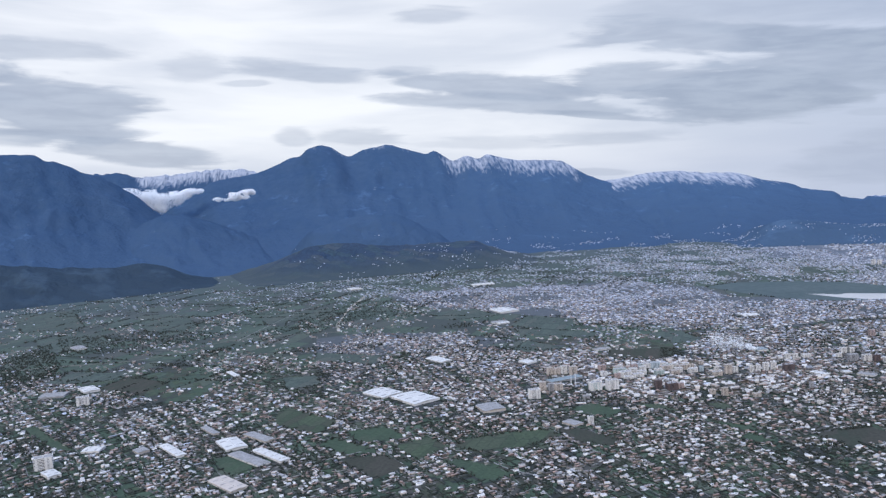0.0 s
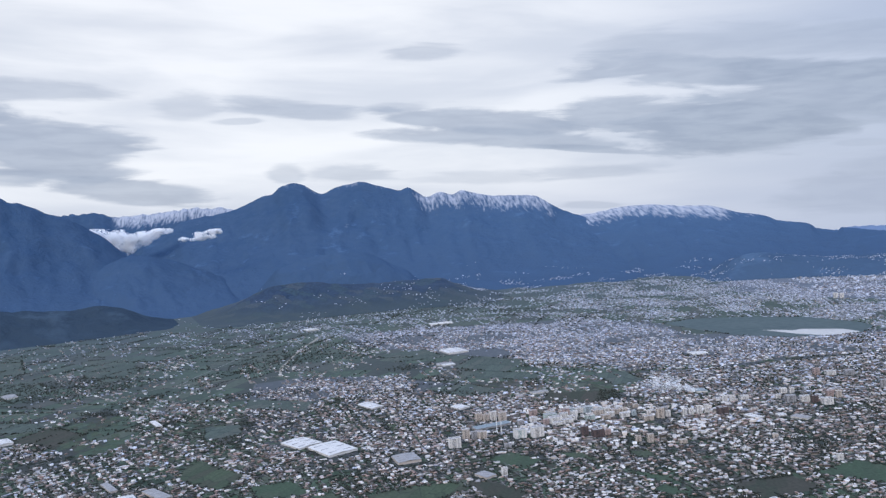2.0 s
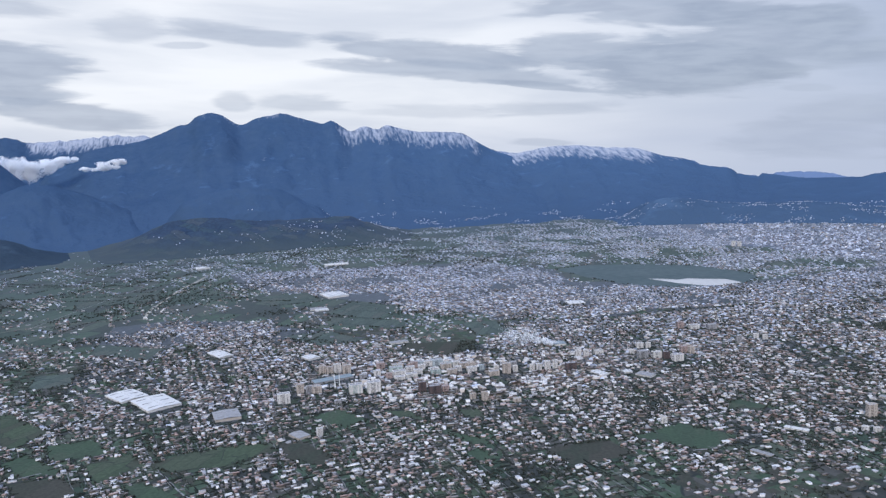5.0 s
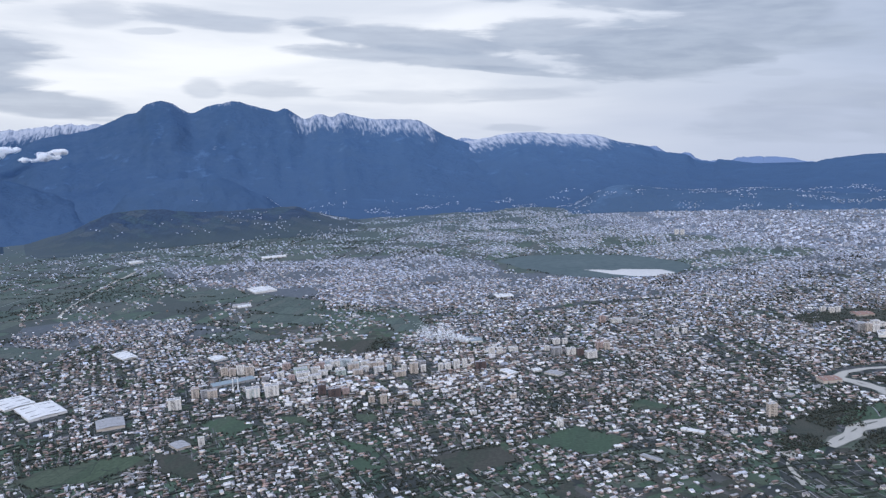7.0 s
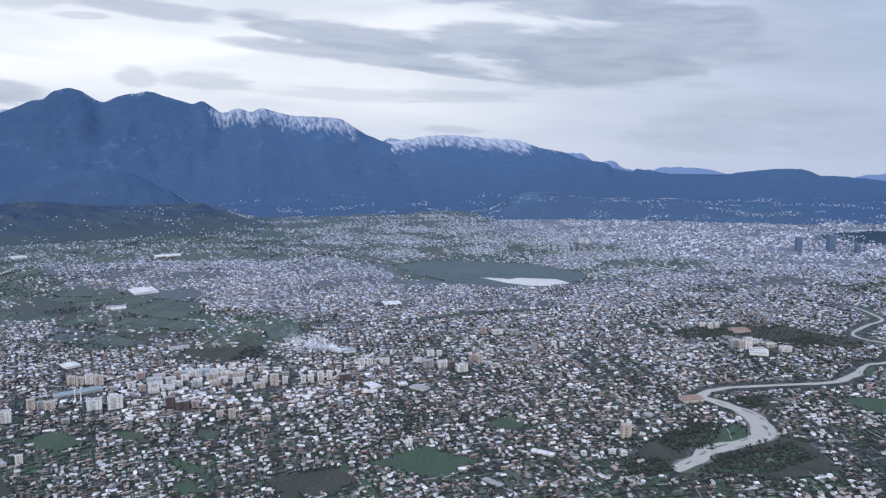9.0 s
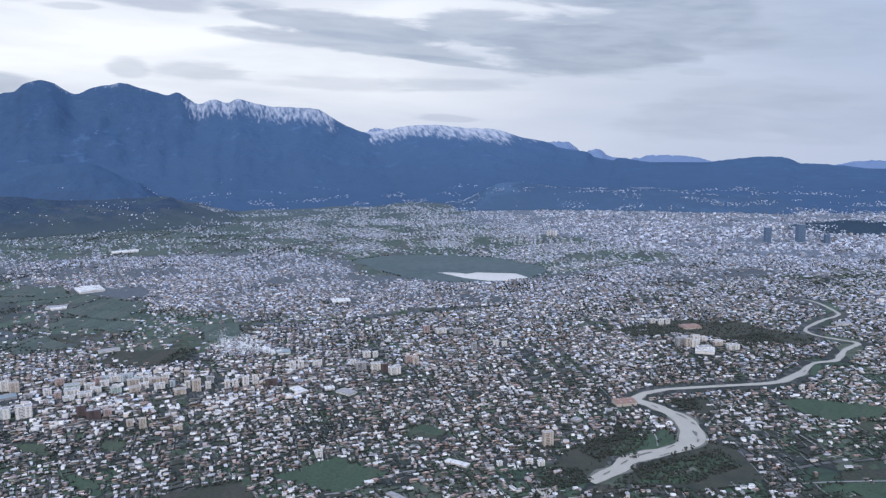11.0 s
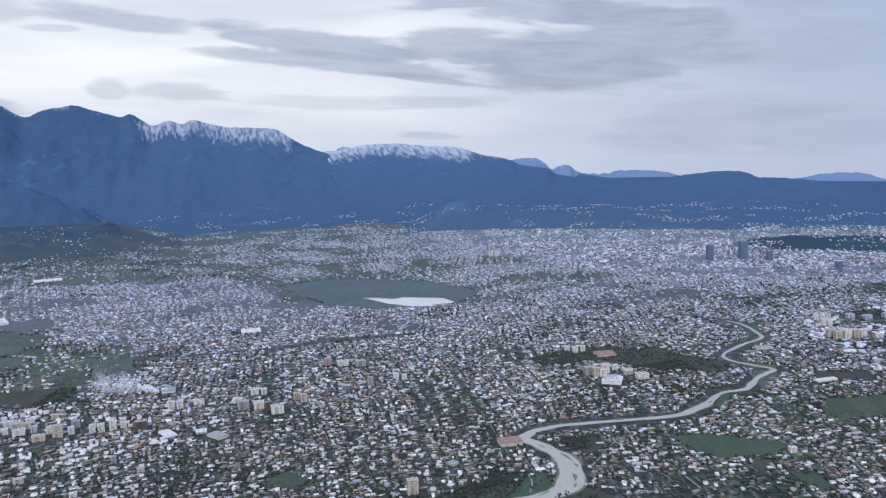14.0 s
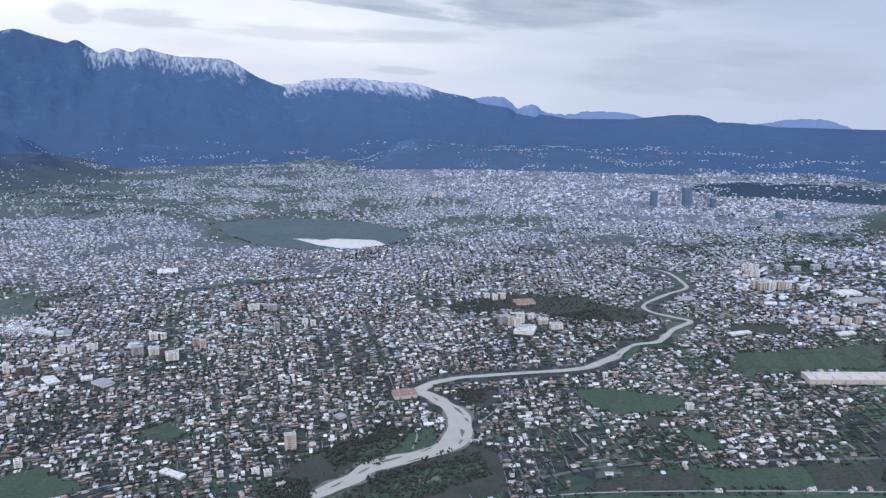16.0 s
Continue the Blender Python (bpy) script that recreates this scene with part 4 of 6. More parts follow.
STEEL = material("white_painted_steel", (0.75, 0.75, 0.74), (0.68, 0.68, 0.68), 0.5, 0.5, 3.0)
PAINTS = [WHITE, CREAM, GREY, PINK, TILE, BROWN_TILE, FLAT, SHEET, HAZED_WALL, HAZED_ROOF]

rng = np.random.default_rng(5)


def house_mass(name, x, y, w, d, h, ang, wall, roof, hip, label):
    """Many small houses in one mesh: four walls and a hipped or a flat roof with a stair head each."""
    n = len(x)
    ca, sa = np.cos(ang), np.sin(ang)

    def place(lx, ly, z):
        return np.stack([x + lx * ca - ly * sa, y + lx * sa + ly * ca, z], -1)

    base = [place(sx * w / 2, sy * d / 2, np.full(n, -0.1)) for sx, sy in ((-1, -1), (1, -1), (1, 1), (-1, 1))]
    top = [place(sx * w / 2, sy * d / 2, h) for sx, sy in ((-1, -1), (1, -1), (1, 1), (-1, 1))]
    over = np.where(hip, 0.09, -0.07)
    lift = np.where(hip, 0.0, -0.07)
    eave = [place(sx * (w / 2 + over), sy * (d / 2 + over), h + lift) for sx, sy in ((-1, -1), (1, -1), (1, 1), (-1, 1))]
    rise = np.where(hip, 0.2 * np.minimum(w, d) + 0.08, -0.07)
    run = np.where(hip, np.maximum(w - d, 0) / 2 + 0.05, w / 2 - 0.07)
    span = np.where(hip, 0.0, d / 2 - 0.07)
    crown = [place(sx * run, sy * span, h + rise) for sx, sy in ((-1, -1), (1, -1), (1, 1), (-1, 1))]
    verts = np.stack(base + top + eave + crown, 1).reshape(-1, 3)
    o = (np.arange(n) * 16)[:, None]
    quads, qm = [], []
    for k in range(4):
        j = (k + 1) % 4
        quads.append(o + np.array([[k, j, 4 + j, 4 + k]]))
        qm.append(wall)
        quads.append(o + np.array([[4 + k, 4 + j, 8 + j, 8 + k]]))
        qm.append(np.where(hip, roof, wall))
        quads.append(o + np.array([[8 + k, 8 + j, 12 + j, 12 + k]]))
        qm.append(np.where(hip, roof, wall))
    quads.append(o + np.array([[12, 13, 14, 15]]))
    qm.append(roof)
    quads, qm = np.concatenate(quads), np.concatenate(qm)
    ob = array_object(name, verts, quads, np.zeros((0, 3), np.int32), PAINTS, qm, np.zeros(0))
    return tagged(ob, label, "houses", kind="stuff")


# where the town stands: outline, share of plots built on, kind of town
ZONES = []


def zone(share, *outline):
    ZONES.append((list(outline), share))


zone(0.15, (-543.2, 1073.8), (-502.5, 1275.7), (-68.1, 1164.3), (113.4, 1294.8), (157, 1028.8), (-7.1, 722.2), (-161.8, 730.3), (-369.6, 690.6))
zone(0.75, (-393.9, 744.4), (-239.9, 722.3), (-48.7, 740), (109.6, 555.8), (295.6, 396.3), (187.9, 261.1), (-221.3, 363.3))
zone(0.85, (-79.6, 724.1), (-38.2, 735.5), (23.3, 709.2), (124.9, 614.5), (86, 465.5), (43.4, 428.8), (-20.3, 448.4), (-70.4, 532.4))
zone(0.4, (-92.1, 1104.8), (-28, 1094.6), (305.6, 1026), (475.6, 959.3), (411.6, 888.9), (260.1, 884.9), (-6.7, 965.7), (-49, 911))
zone(0.9, (-7.5, 1005.8), (270.1, 965.5), (354.9, 868.8), (345.6, 782.2), (491.8, 712.7), (909.6, 789.2), (435.5, 302.8), (278.9, 353.2), (204.7, 440.6), (129.9, 484.7), (222.5, 583), (231.3, 654.1), (16.5, 887))
zone(0.3, (25.4, 771.8), (232.6, 664.3), (218.7, 553.1), (59.6, 607.2))
zone(0.9, (15.3, 622.3), (218.7, 553.1), (204.7, 440.6), (283.5, 365.7), (197.1, 379.4), (52.3, 455.8))
zone(0.78, (52.3, 455.8), (237, 395.9), (332.7, 349.8), (356.9, 328.1), (320.8, 291.6), (71.3, 370.5))
zone(0.55, (297, 1181.5), (383.7, 1301.9), (569.4, 1421.4), (732.4, 1294.9), (545.7, 882.5), (456.9, 830.3), (368.8, 927.6))
zone(0.85, (434.2, 1280.5), (540.3, 1469.5), (700.8, 1484.3), (959.7, 1146), (1168.9, 1055.2), (876, 754.7), (484.6, 747.4), (501.3, 949.3))
zone(0.92, (832, 1489.2), (1272, 996), (1195.6, 837.5), (620.4, 351.2), (582.9, 387.4), (663.6, 569.1), (740.9, 736.4), (649.7, 870.8), (657, 1100.3))
zone(0.84, (450.1, 395.5), (523.6, 392.9), (603.8, 362.9), (617.3, 318), (560.3, 266.3), (442.5, 301.3), (426.3, 327.1))
zone(0.82, (559.3, 462.9), (668.2, 562), (771.1, 611.6), (928.2, 526.6), (707.3, 352), (666.4, 362.5), (571.8, 374.9), (515.1, 379.2))
zone(0.45, (338.1, 334.1), (361.6, 326.6), (410.4, 317.7), (468.6, 336.7), (489.3, 314), (397.6, 231.9), (297.1, 263.3))
zone(0.5, (404.8, 308.4), (441.4, 299.3), (449.9, 289.5), (430.9, 279.7), (402, 290.4))
zone(0.05, (441.4, 299.3), (556.5, 262.9), (530.3, 239.1), (429.2, 276.4))
zone(1.0, (107.6, 542.9), (188.2, 535.2), (269.2, 507.9), (256.2, 453.2), (175, 425.7), (132, 436.4), (113.1, 475.4))
zone(0.12, (-574.8, 1250.1), (-64.3, 981.5), (-38.4, 707.0), (-384.5, 791.9))
zone(0.08, (-384.5, 791.9), (-224.0, 784.1), (-81.0, 753.8), (-56.8, 618.1), (-107.4, 596.8), (-193.8, 647.9), (-310.2, 613.1))
zone(0.38, (-210.6, 723.5), (-48.2, 659.6), (-17.1, 514.4), (-68.3, 488.4), (-167.0, 581.6))
zone(0.12, (-288.4, 693.5), (-199.0, 671.4), (-126.1, 551.1), (-166.9, 526.9), (-254.8, 594.4))
zone(0.2, (-36.2, 1019.9), (33.7, 981.5), (44.7, 762.2), (-48.5, 697.6))
YARD = parcels("yards_and_gardens", (2.6, 4.6), -20, [(0.026, 0.033, 0.030), (0.066, 0.064, 0.066), (0.030, 0.041, 0.033), (0.046, 0.045, 0.046), (0.023, 0.029, 0.028), (0.036, 0.047, 0.038), (0.088, 0.084, 0.084)], 0.85, 0.09, (0.024, 0.029, 0.027), 0.5, ((0.046, 0.045, 0.045), (0.030, 0.036, 0.032)), (0.10, 0.9))
# lightened, bluish copy of the yards; its lifted darks imitate haze
HAZED_YARDS = parcels("hazed_yards_of_dense_quarters", (2.2, 4.0), -20, [(0.052, 0.064, 0.068), (0.125, 0.132, 0.150), (0.085, 0.092, 0.104), (0.060, 0.074, 0.076), (0.145, 0.150, 0.165)], 0.85, 0.07, (0.045, 0.054, 0.060), 0.5, ((0.095, 0.10, 0.115), (0.070, 0.08, 0.088)), (0.06, 0.6))

# haze painted into the yards: lighter and bluer with growing y
haze_and_land_blend(YARD, 1, 430, 760, (0.100, 0.112, 0.128), 0.65)
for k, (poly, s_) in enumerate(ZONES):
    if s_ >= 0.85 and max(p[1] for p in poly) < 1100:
        tagged(patch("built_up_ground", poly, 0.004 + 0.0015 * k, YARD if min(p[1] for p in poly) < 460 else HAZED_YARDS), "dark trodden yards and gardens between houses", "ground", kind="structure")
river_line = np.array([(p.x, p.y) for p in smooth_line([(a, b, 0) for a, b in RIVER], 3)])
road_lines = [np.array([(p.x, p.y) for p in smooth_line([(a, b, 0) for a, b in pts], 3)]) for pts, _, _ in ROADS]
BIG = []  # footprints kept free for large buildings: x, y, radius


def near_line(x, y, line, reach):
    hit_ = np.zeros(len(x), bool)
    for a, b in line:
        hit_ |= (x - a) ** 2 + (y - b) ** 2 < reach * reach
    return hit_


def blotch(x, y, scale, seed):
    """Smooth random cover between 0 and 1."""
    r = np.random.default_rng(seed)
    v = np.zeros(len(x))
    for _ in range(6):
        a, p, f = r.uniform(0, math.tau), r.uniform(0, math.tau), scale * r.uniform(0.6, 1.8)
        v += np.sin((x * math.cos(a) + y * math.sin(a)) * f + p + 1.3 * np.sin((x * math.sin(a) - y * math.cos(a)) * f * 0.7 + p * 2))
    return 0.5 + v / 7


LANES = []


def lane_rows(cx, cy, ang, offs, sx, sy):
    """Short stretches of lane between the rows of one district."""
    ca, sa = math.cos(ang), math.sin(ang)
    for v in offs:
        for u in np.arange(-60, 60, 7.5):
            if rng.random() < 0.42:
                continue
            x, y = cx + u * ca - v * sa, cy + u * sa + v * ca
            d2 = (sx - x) ** 2 + (sy - y) ** 2
            if d2.min() < (cx - x) ** 2 + (cy - y) ** 2 - 1e-6:
                continue
            LANES.append((x, y, ang))


def plots():
    """Plots in rows along lanes; every district has its own lanes."""
    seeds = [(i * 95 + rng.uniform(-30, 30), j * 95 + rng.uniform(-30, 30)) for i in range(-9, 22) for j in range(1, 18)]
    sx, sy = np.array(seeds).T
    xs, ys, angs, fulls = [], [], [], []
    for k, (cx, cy) in enumerate(seeds):
        mid = np.clip((cx + 200) / 750, 0, 1)
        ang = radians(-58 - 47 * mid) + rng.normal(0, 0.12)
        tight = 0.56
        col = np.arange(-25, 26) * 4.7 * tight
        row = np.concatenate([[b, b + 4.3 * tight] for b in np.arange(-14, 14) * 10.6 * tight])
        u, v = np.meshgrid(col, row)
        full = np.repeat(np.where(rng.random(len(row)) < 0.4, rng.uniform(0.1, 0.5, len(row)), rng.uniform(0.9, 1.35, len(row))), len(col))
        u, v = u.ravel() + rng.normal(0, 0.9, u.size), v.ravel() + rng.normal(0, 0.6, u.size)
        x, y = cx + u * math.cos(ang) - v * math.sin(ang), cy + u * math.sin(ang) + v * math.cos(ang)
        near = (sx - cx) ** 2 + (sy - cy) ** 2 < 260 ** 2
        d2 = (x[:, None] - sx[near]) ** 2 + (y[:, None] - sy[near]) ** 2
        own = np.argmin(d2, 1) == np.argmin((sx[near] - cx) ** 2 + (sy[near] - cy) ** 2)
        xs.append(x[own]), ys.append(y[own]), angs.append(np.full(own.sum(), ang)), fulls.append(full[own])
        if cy < 480 and -0.47 * cy - 150 < cx < 380 + 1.2 * cy:
            lane_rows(cx, cy, ang, np.arange(-14, 14) * 10.6 * tight - 1.95, sx[near], sy[near])
    return np.concatenate(xs), np.concatenate(ys), np.concatenate(angs), np.concatenate(fulls)


def settle():
    x, y, ang, full = plots()
    keep = (x > -90 - 0.47 * y) & (x < 330 + 1.2 * y) & (y > 200) & (y < 1600)
    x, y, ang, full = x[keep], y[keep], ang[keep], full[keep]
    share = np.full(len(x), 0.02)
    xj = x + 55 * (blotch(x, y, 0.03, 31) - 0.5) + rng.normal(0, 7, len(x))
    yj = y + 55 * (blotch(x, y, 0.03, 32) - 0.5) + rng.normal(0, 9, len(x))
    for poly, s_ in ZONES:
        share[inside(xj, yj, poly)] = s_
    share *= np.clip((1480 - np.hypot(x - 130, y - 20)) / 420, 0.06, 1)
    b = blotch(x, y, 0.045, 3)
    share *= np.where((np.hypot(x - 130, y - 20) > 760) & (blotch(x, y * 2.2, 0.02, 77) > 0.6), 0.5, 1.0)
    share = np.where(share < 0.75, share * np.clip(0.25 + 2.1 * (b - 0.15), 0.1, 1.6), share * np.clip(0.55 + 1.4 * b, 0.5, 1.1))
    share = np.where(share < 0.3, share * np.where(full > 1.1, 2.4, 0.2), np.where(share < 0.85, share * full, share * np.clip(full + 0.4 + np.clip((y - 480) / 600, 0, 0.5), 0.5, 1.0)))
    share *= np.clip(0.93 + (y - 420) / 1200, 0.93, 1.0)
    ok = rng.random(len(x)) < share
    x, y, ang = x[ok], y[ok], ang[ok]
    free = ~near_line(x, y, river_line, 7.5)
    for line in road_lines:
        free &= ~near_line(x, y, line, 1.6)
    for poly in FIELDS:
        # farmsteads stand here and there on the wide meadows of the plain
        lone = (rng.random(len(x)) < 0.08) if 530 < np.mean(poly, 0)[1] and poly is not LAKE_MEADOW else False
        free &= ~inside(x, y, poly) | lone
    for bx, by, br in BIG:
        free &= (x - bx) ** 2 + (y - by) ** 2 > br * br
    return x[free], y[free], ang[free]


# ---- large buildings ----
def box(bm, x0, x1, y0, y1, z0, z1):
    """A box; returns its corners."""
    vs = [bm.verts.new((x, y, z)) for z in (z0, z1) for x, y in ((x0, y0), (x1, y0), (x1, y1), (x0, y1))]
    for f in ((3, 2, 1, 0), (4, 5, 6, 7), (0, 1, 5, 4), (1, 2, 6, 5), (2, 3, 7, 6), (3, 0, 4, 7)):
        bm.faces.new([vs[i] for i in f])
    return vs


def boxes(*dims):
    bm = bmesh.new()
    for d in dims:
        box(bm, *d)
    return bm


def thing(name, label, category, group="", kind=""):
    return tagged(new(name), label, category, group, kind)


def street_angle(x, y):
    return radians(32 - 47 * min(1, max(0, (x + 200) / 750)))


def apartment_block(x, y, w, h, wall, glass=GLASS, label="pale rendered apartment block with rows of dark windows", depth=None, turn=0.0):
    """A block of flats: body, parapet, stair head, a window band and a balcony to every storey."""
    d = depth or max(1.6, w * 0.6)
    BIG.append((x, y + d * 0.3, w * 0.75 + 1.0))
    ob = thing("apartment_block", label, "apartment block", "blocks of flats")
    ob.matrix_world = Matrix.Translation((x, y + d * 0.3, 0)) @ Matrix.Rotation(street_angle(x, y) * 0.5 + turn, 4, "Z")
    a, b = w / 2, d / 2
    body = part("wall", boxes((-a, a, -b, b, -0.1, h)), wall, ob)
    part("parapet", boxes((-a - 0.05, a + 0.05, -b - 0.05, -b + 0.15, h, h + 0.22), (-a - 0.05, a + 0.05, b - 0.15, b + 0.05, h, h + 0.22),
                          (-a - 0.05, -a + 0.15, -b + 0.15, b - 0.15, h, h + 0.22), (a - 0.15, a + 0.05, -b + 0.15, b - 0.15, h, h + 0.22)), wall, ob)
    top_ = part("roof", boxes((-a + 0.15, a - 0.15, -b + 0.15, b - 0.15, h, h + 0.06)), FLAT, ob)
    part("stair_head", boxes((-0.3, 0.3, -0.15, 0.4, h + 0.06, h + 0.5)), wall, top_)
    floors = min(8, max(2, int(h / 0.55)))
    step = h / floors
    for k in range(floors):
        z0, z1 = k * step + step * 0.42, k * step + step * 0.72
        part("window_band", boxes((-a + 0.25, a - 0.25, -b - 0.03, -b + 0.05, z0, z1)), glass, body)
        for s in (-1 if x > 140 else 1,):
            part("window_band", boxes((min(s * a, s * (a + 0.03)), max(s * a, s * (a + 0.03)), -b + 0.3, b - 0.3, z0, z1)), glass, body)
        if k:
            part("balcony", boxes((-a * 0.45, a * 0.1, -b - 0.25, -b - 0.03, k * step, k * step + 0.2)), wall, body)
    for cx in (-0.72, 0.3, 0.78):
        part("pier", boxes((cx * a - 0.13 * w / 2, cx * a + 0.13 * w / 2, -b - 0.1, -b - 0.03, 0, h)), wall, body)
    return ob


def warehouse(quad, h, roof=SHEET, wall=WHITE, label="large white sheet-metal warehouse with a low roof"):
    """A shed over a rectangle fitted to four corners: plinth, walls, ribbed low gable roof, doors."""
    P = [Vector(q) for q in quad]
    c = sum(P, Vector((0, 0))) / 4
    e = [(P[(i + 1) % 4] - P[i]) for i in range(4)]
    l1, l2 = (e[0].length + e[2].length) / 2, (e[1].length + e[3].length) / 2
    axis = (e[0] - e[2]) if l1 >= l2 else (e[1] - e[3])
    ln, wd = max(l1, l2), min(l1, l2)
    wd = max(wd, ln * 0.12)
    BIG.append((c.x, c.y, wd * 0.7 + 2))
    for k in (-0.35, 0.35):
        q = c + axis.normalized() * ln * k
        BIG.append((q.x, q.y, wd * 0.6 + 2))
    h *= 0.75
    ob = thing("warehouse", label, "warehouse", "sheds and works")
    ob.matrix_world = Matrix.Translation((c.x, c.y, 0)) @ Matrix.Rotation(math.atan2(axis.y, axis.x), 4, "Z")
    a, b = ln / 2, wd / 2
    body = part("wall", boxes((-a, a, -b, b, -0.1, h)), wall, ob)
    part("plinth", boxes((-a - 0.06, a + 0.06, -b - 0.06, b + 0.06, -0.1, 0.3)), GREY, ob)
    rise = min(0.5, 0.04 * wd)
    bm = bmesh.new()
    prof = [(-b - 0.2, h + 0.02), (0, h + rise), (b + 0.2, h + 0.02), (b + 0.2, h + 0.12), (0, h + rise + 0.1), (-b - 0.2, h + 0.12)]
    ends = [[bm.verts.new((x, y, z)) for y, z in prof] for x in (-a - 0.15, a + 0.15)]
    for k in range(6):
        bm.faces.new((ends[0][k], ends[0][(k + 1) % 6], ends[1][(k + 1) % 6], ends[1][k]))
    bm.faces.new((ends[0][0], ends[0][5], ends[0][4], ends[0][1])), bm.faces.new((ends[0][1], ends[0][4], ends[0][3], ends[0][2]))
    bm.faces.new((ends[1][0], ends[1][1], ends[1][4], ends[1][5])), bm.faces.new((ends[1][1], ends[1][2], ends[1][3], ends[1][4]))
    bmesh.ops.recalc_face_normals(bm, faces=bm.faces)
    top_ = part("roof", bm, roof, ob)
    part("ridge_cap", boxes((-a - 0.15, a + 0.15, -0.12, 0.12, h + rise + 0.1, h + rise + 0.17)), roof, top_)
    for k in range(max(2, int(ln / 7))):
        x = -a + (k + 0.5) * ln / max(2, int(ln / 7))
        for s in (-1, 1):
            part("skylight", boxes((x - 0.3, x + 0.3, s * b * 0.5 - b * 0.28, s * b * 0.5 + b * 0.28, h + 0.05, h + rise * 0.75 + 0.14)), FLAT, top_, "grey skylight strip")
    for k in range(max(2, int(ln / 6))):
        x = -a + (k + 0.5) * ln / max(2, int(ln / 6))
        for s in (-1, 1):
            part("roller_door", boxes((x - 0.5, x + 0.5, min(s * b, s * (b + 0.04)), max(s * b, s * (b + 0.04)), 0.3, h * 0.7)), FLAT, body)
    return ob


def cylinder(bm, r0, r1, z0, z1, n=10):
    lo = [bm.verts.new((r0 * math.cos(math.tau * k / n), r0 * math.sin(math.tau * k / n), z0)) for k in range(n)]
    hi = [bm.verts.new((r1 * math.cos(math.tau * k / n), r1 * math.sin(math.tau * k / n), z1)) for k in range(n)]
    for k in range(n):
        bm.faces.new((lo[k], lo[(k + 1) % n], hi[(k + 1) % n], hi[k]))
    bm.faces.new(hi)
    bm.faces.new(lo[::-1])
    return bm


def minaret(x, y, h):
    ob = thing("minaret", "slender white minaret with a pointed cap", "minaret", "minarets")
    ob.matrix_world = Matrix.Translation((x, y, 0))
    part("base", boxes((-0.4, 0.4, -0.4, 0.4, -0.1, h * 0.18)), STEEL, ob)
    part("shaft", cylinder(bmesh.new(), 0.26, 0.23, h * 0.18, h * 0.72), STEEL, ob)
    part("balcony", cylinder(bmesh.new(), 0.28, 0.42, h * 0.70, h * 0.75), STEEL, ob)
    part("upper_shaft", cylinder(bmesh.new(), 0.19, 0.18, h * 0.75, h * 0.88), STEEL, ob)
    part("cap", cylinder(bmesh.new(), 0.24, 0.02, h * 0.88, h), GREY, ob, "grey lead cap")


def block(x, y, w, h, m):
    return (x, y, w * 0.88, h * 0.76, m)


W, C, G, P_, D, T_, B_ = WHITE, CREAM, GREY, PINK, DARK_BLOCK, TOWER, HAZED_WALL
BLOCKS = [(66.5, 463.6, 7.8, 7.5, W), (75.7, 481.0, 4.7, 7.0, C), (80.6, 479.4, 4.0, 5.6, G), (85.2, 477.9, 6.0, 5.5, C), (89.6, 519.3, 4.7, 6.7, C), (94.3, 517.8, 4.6, 5.9, C), (99.1, 518.4, 5.0, 7.4, W), (104.7, 514.3, 5.7, 7.4, C), (117.8, 469.1, 8.4, 8.1, W), (136.0, 497.3, 8.9, 4.6, W), (143.8, 505.8, 6.2, 4.3, W), (151.4, 507.9, 4.9, 4.3, W), (158.5, 496.4, 4.8, 5.0, W), (166.6, 505.1, 7.6, 4.3, C), (177.9, 503.7, 6.9, 4.3, C), (129.4, 495.2, 4.1, 4.3, P_), (122.9, 503.9, 4.8, 4.0, W), (169.6, 438.6, 3.6, 4.5, C), (175.6, 434.9, 3.9, 6.3, C), (84.9, 405.5, 3.4, 4.8, W)]
BLOCKS += [(151.4, 456.2, 7.5, 5.9, D), (145.0, 462.0, 4.8, 7.3, D), (157.7, 457.9, 4.4, 4.6, P_), (200.3, 482.5, 5.3, 8.3, C), (206.4, 485.0, 3.3, 4.9, W), (216.5, 482.8, 3.3, 5.6, W), (220.7, 482.5, 3.7, 5.6, W), (226.3, 482.9, 4.0, 7.0, W), (231.4, 483.5, 3.3, 7.0, W), (240.0, 478.3, 7.3, 5.6, D), (254.5, 506.3, 4.2, 5.5, W), (259.2, 504.8, 3.9, 5.5, W), (269.2, 507.9, 6.4, 3.3, W), (292.1, 489.8, 7.0, 5.8, G), (289.3, 501.2, 3.5, 3.7, W), (300.3, 487.1, 6.3, 5.1, W), (304.8, 483.1, 4.5, 5.8, D), (309.0, 475.4, 7.5, 5.4, W)]
BLOCKS += [(300.3, 513.8, 5.1, 4.5, W), (305.5, 512.1, 3.6, 4.5, W), (322.1, 494.1, 5.0, 5.2, P_), (325.1, 489.1, 3.9, 5.9, C), (350.2, 555.9, 4.8, 6.6, P_), (359.6, 552.7, 8.0, 3.7, W), (369.7, 545.8, 7.2, 5.0, G), (366.3, 502.9, 3.7, 7.0, G), (384.0, 511.8, 3.8, 4.0, W), (388.1, 507.4, 3.4, 4.0, W), (230.0, 435.1, 2.7, 4.5, G), (251.1, 372.5, 3.2, 4.3, W), (96.2, 453.9, 4.4, 2.6, G), (191.7, 427.0, 4.7, 2.8, C), (242.2, 419.2, 3.5, 2.8, C), (216.3, 402.6, 3.4, 2.4, W)]
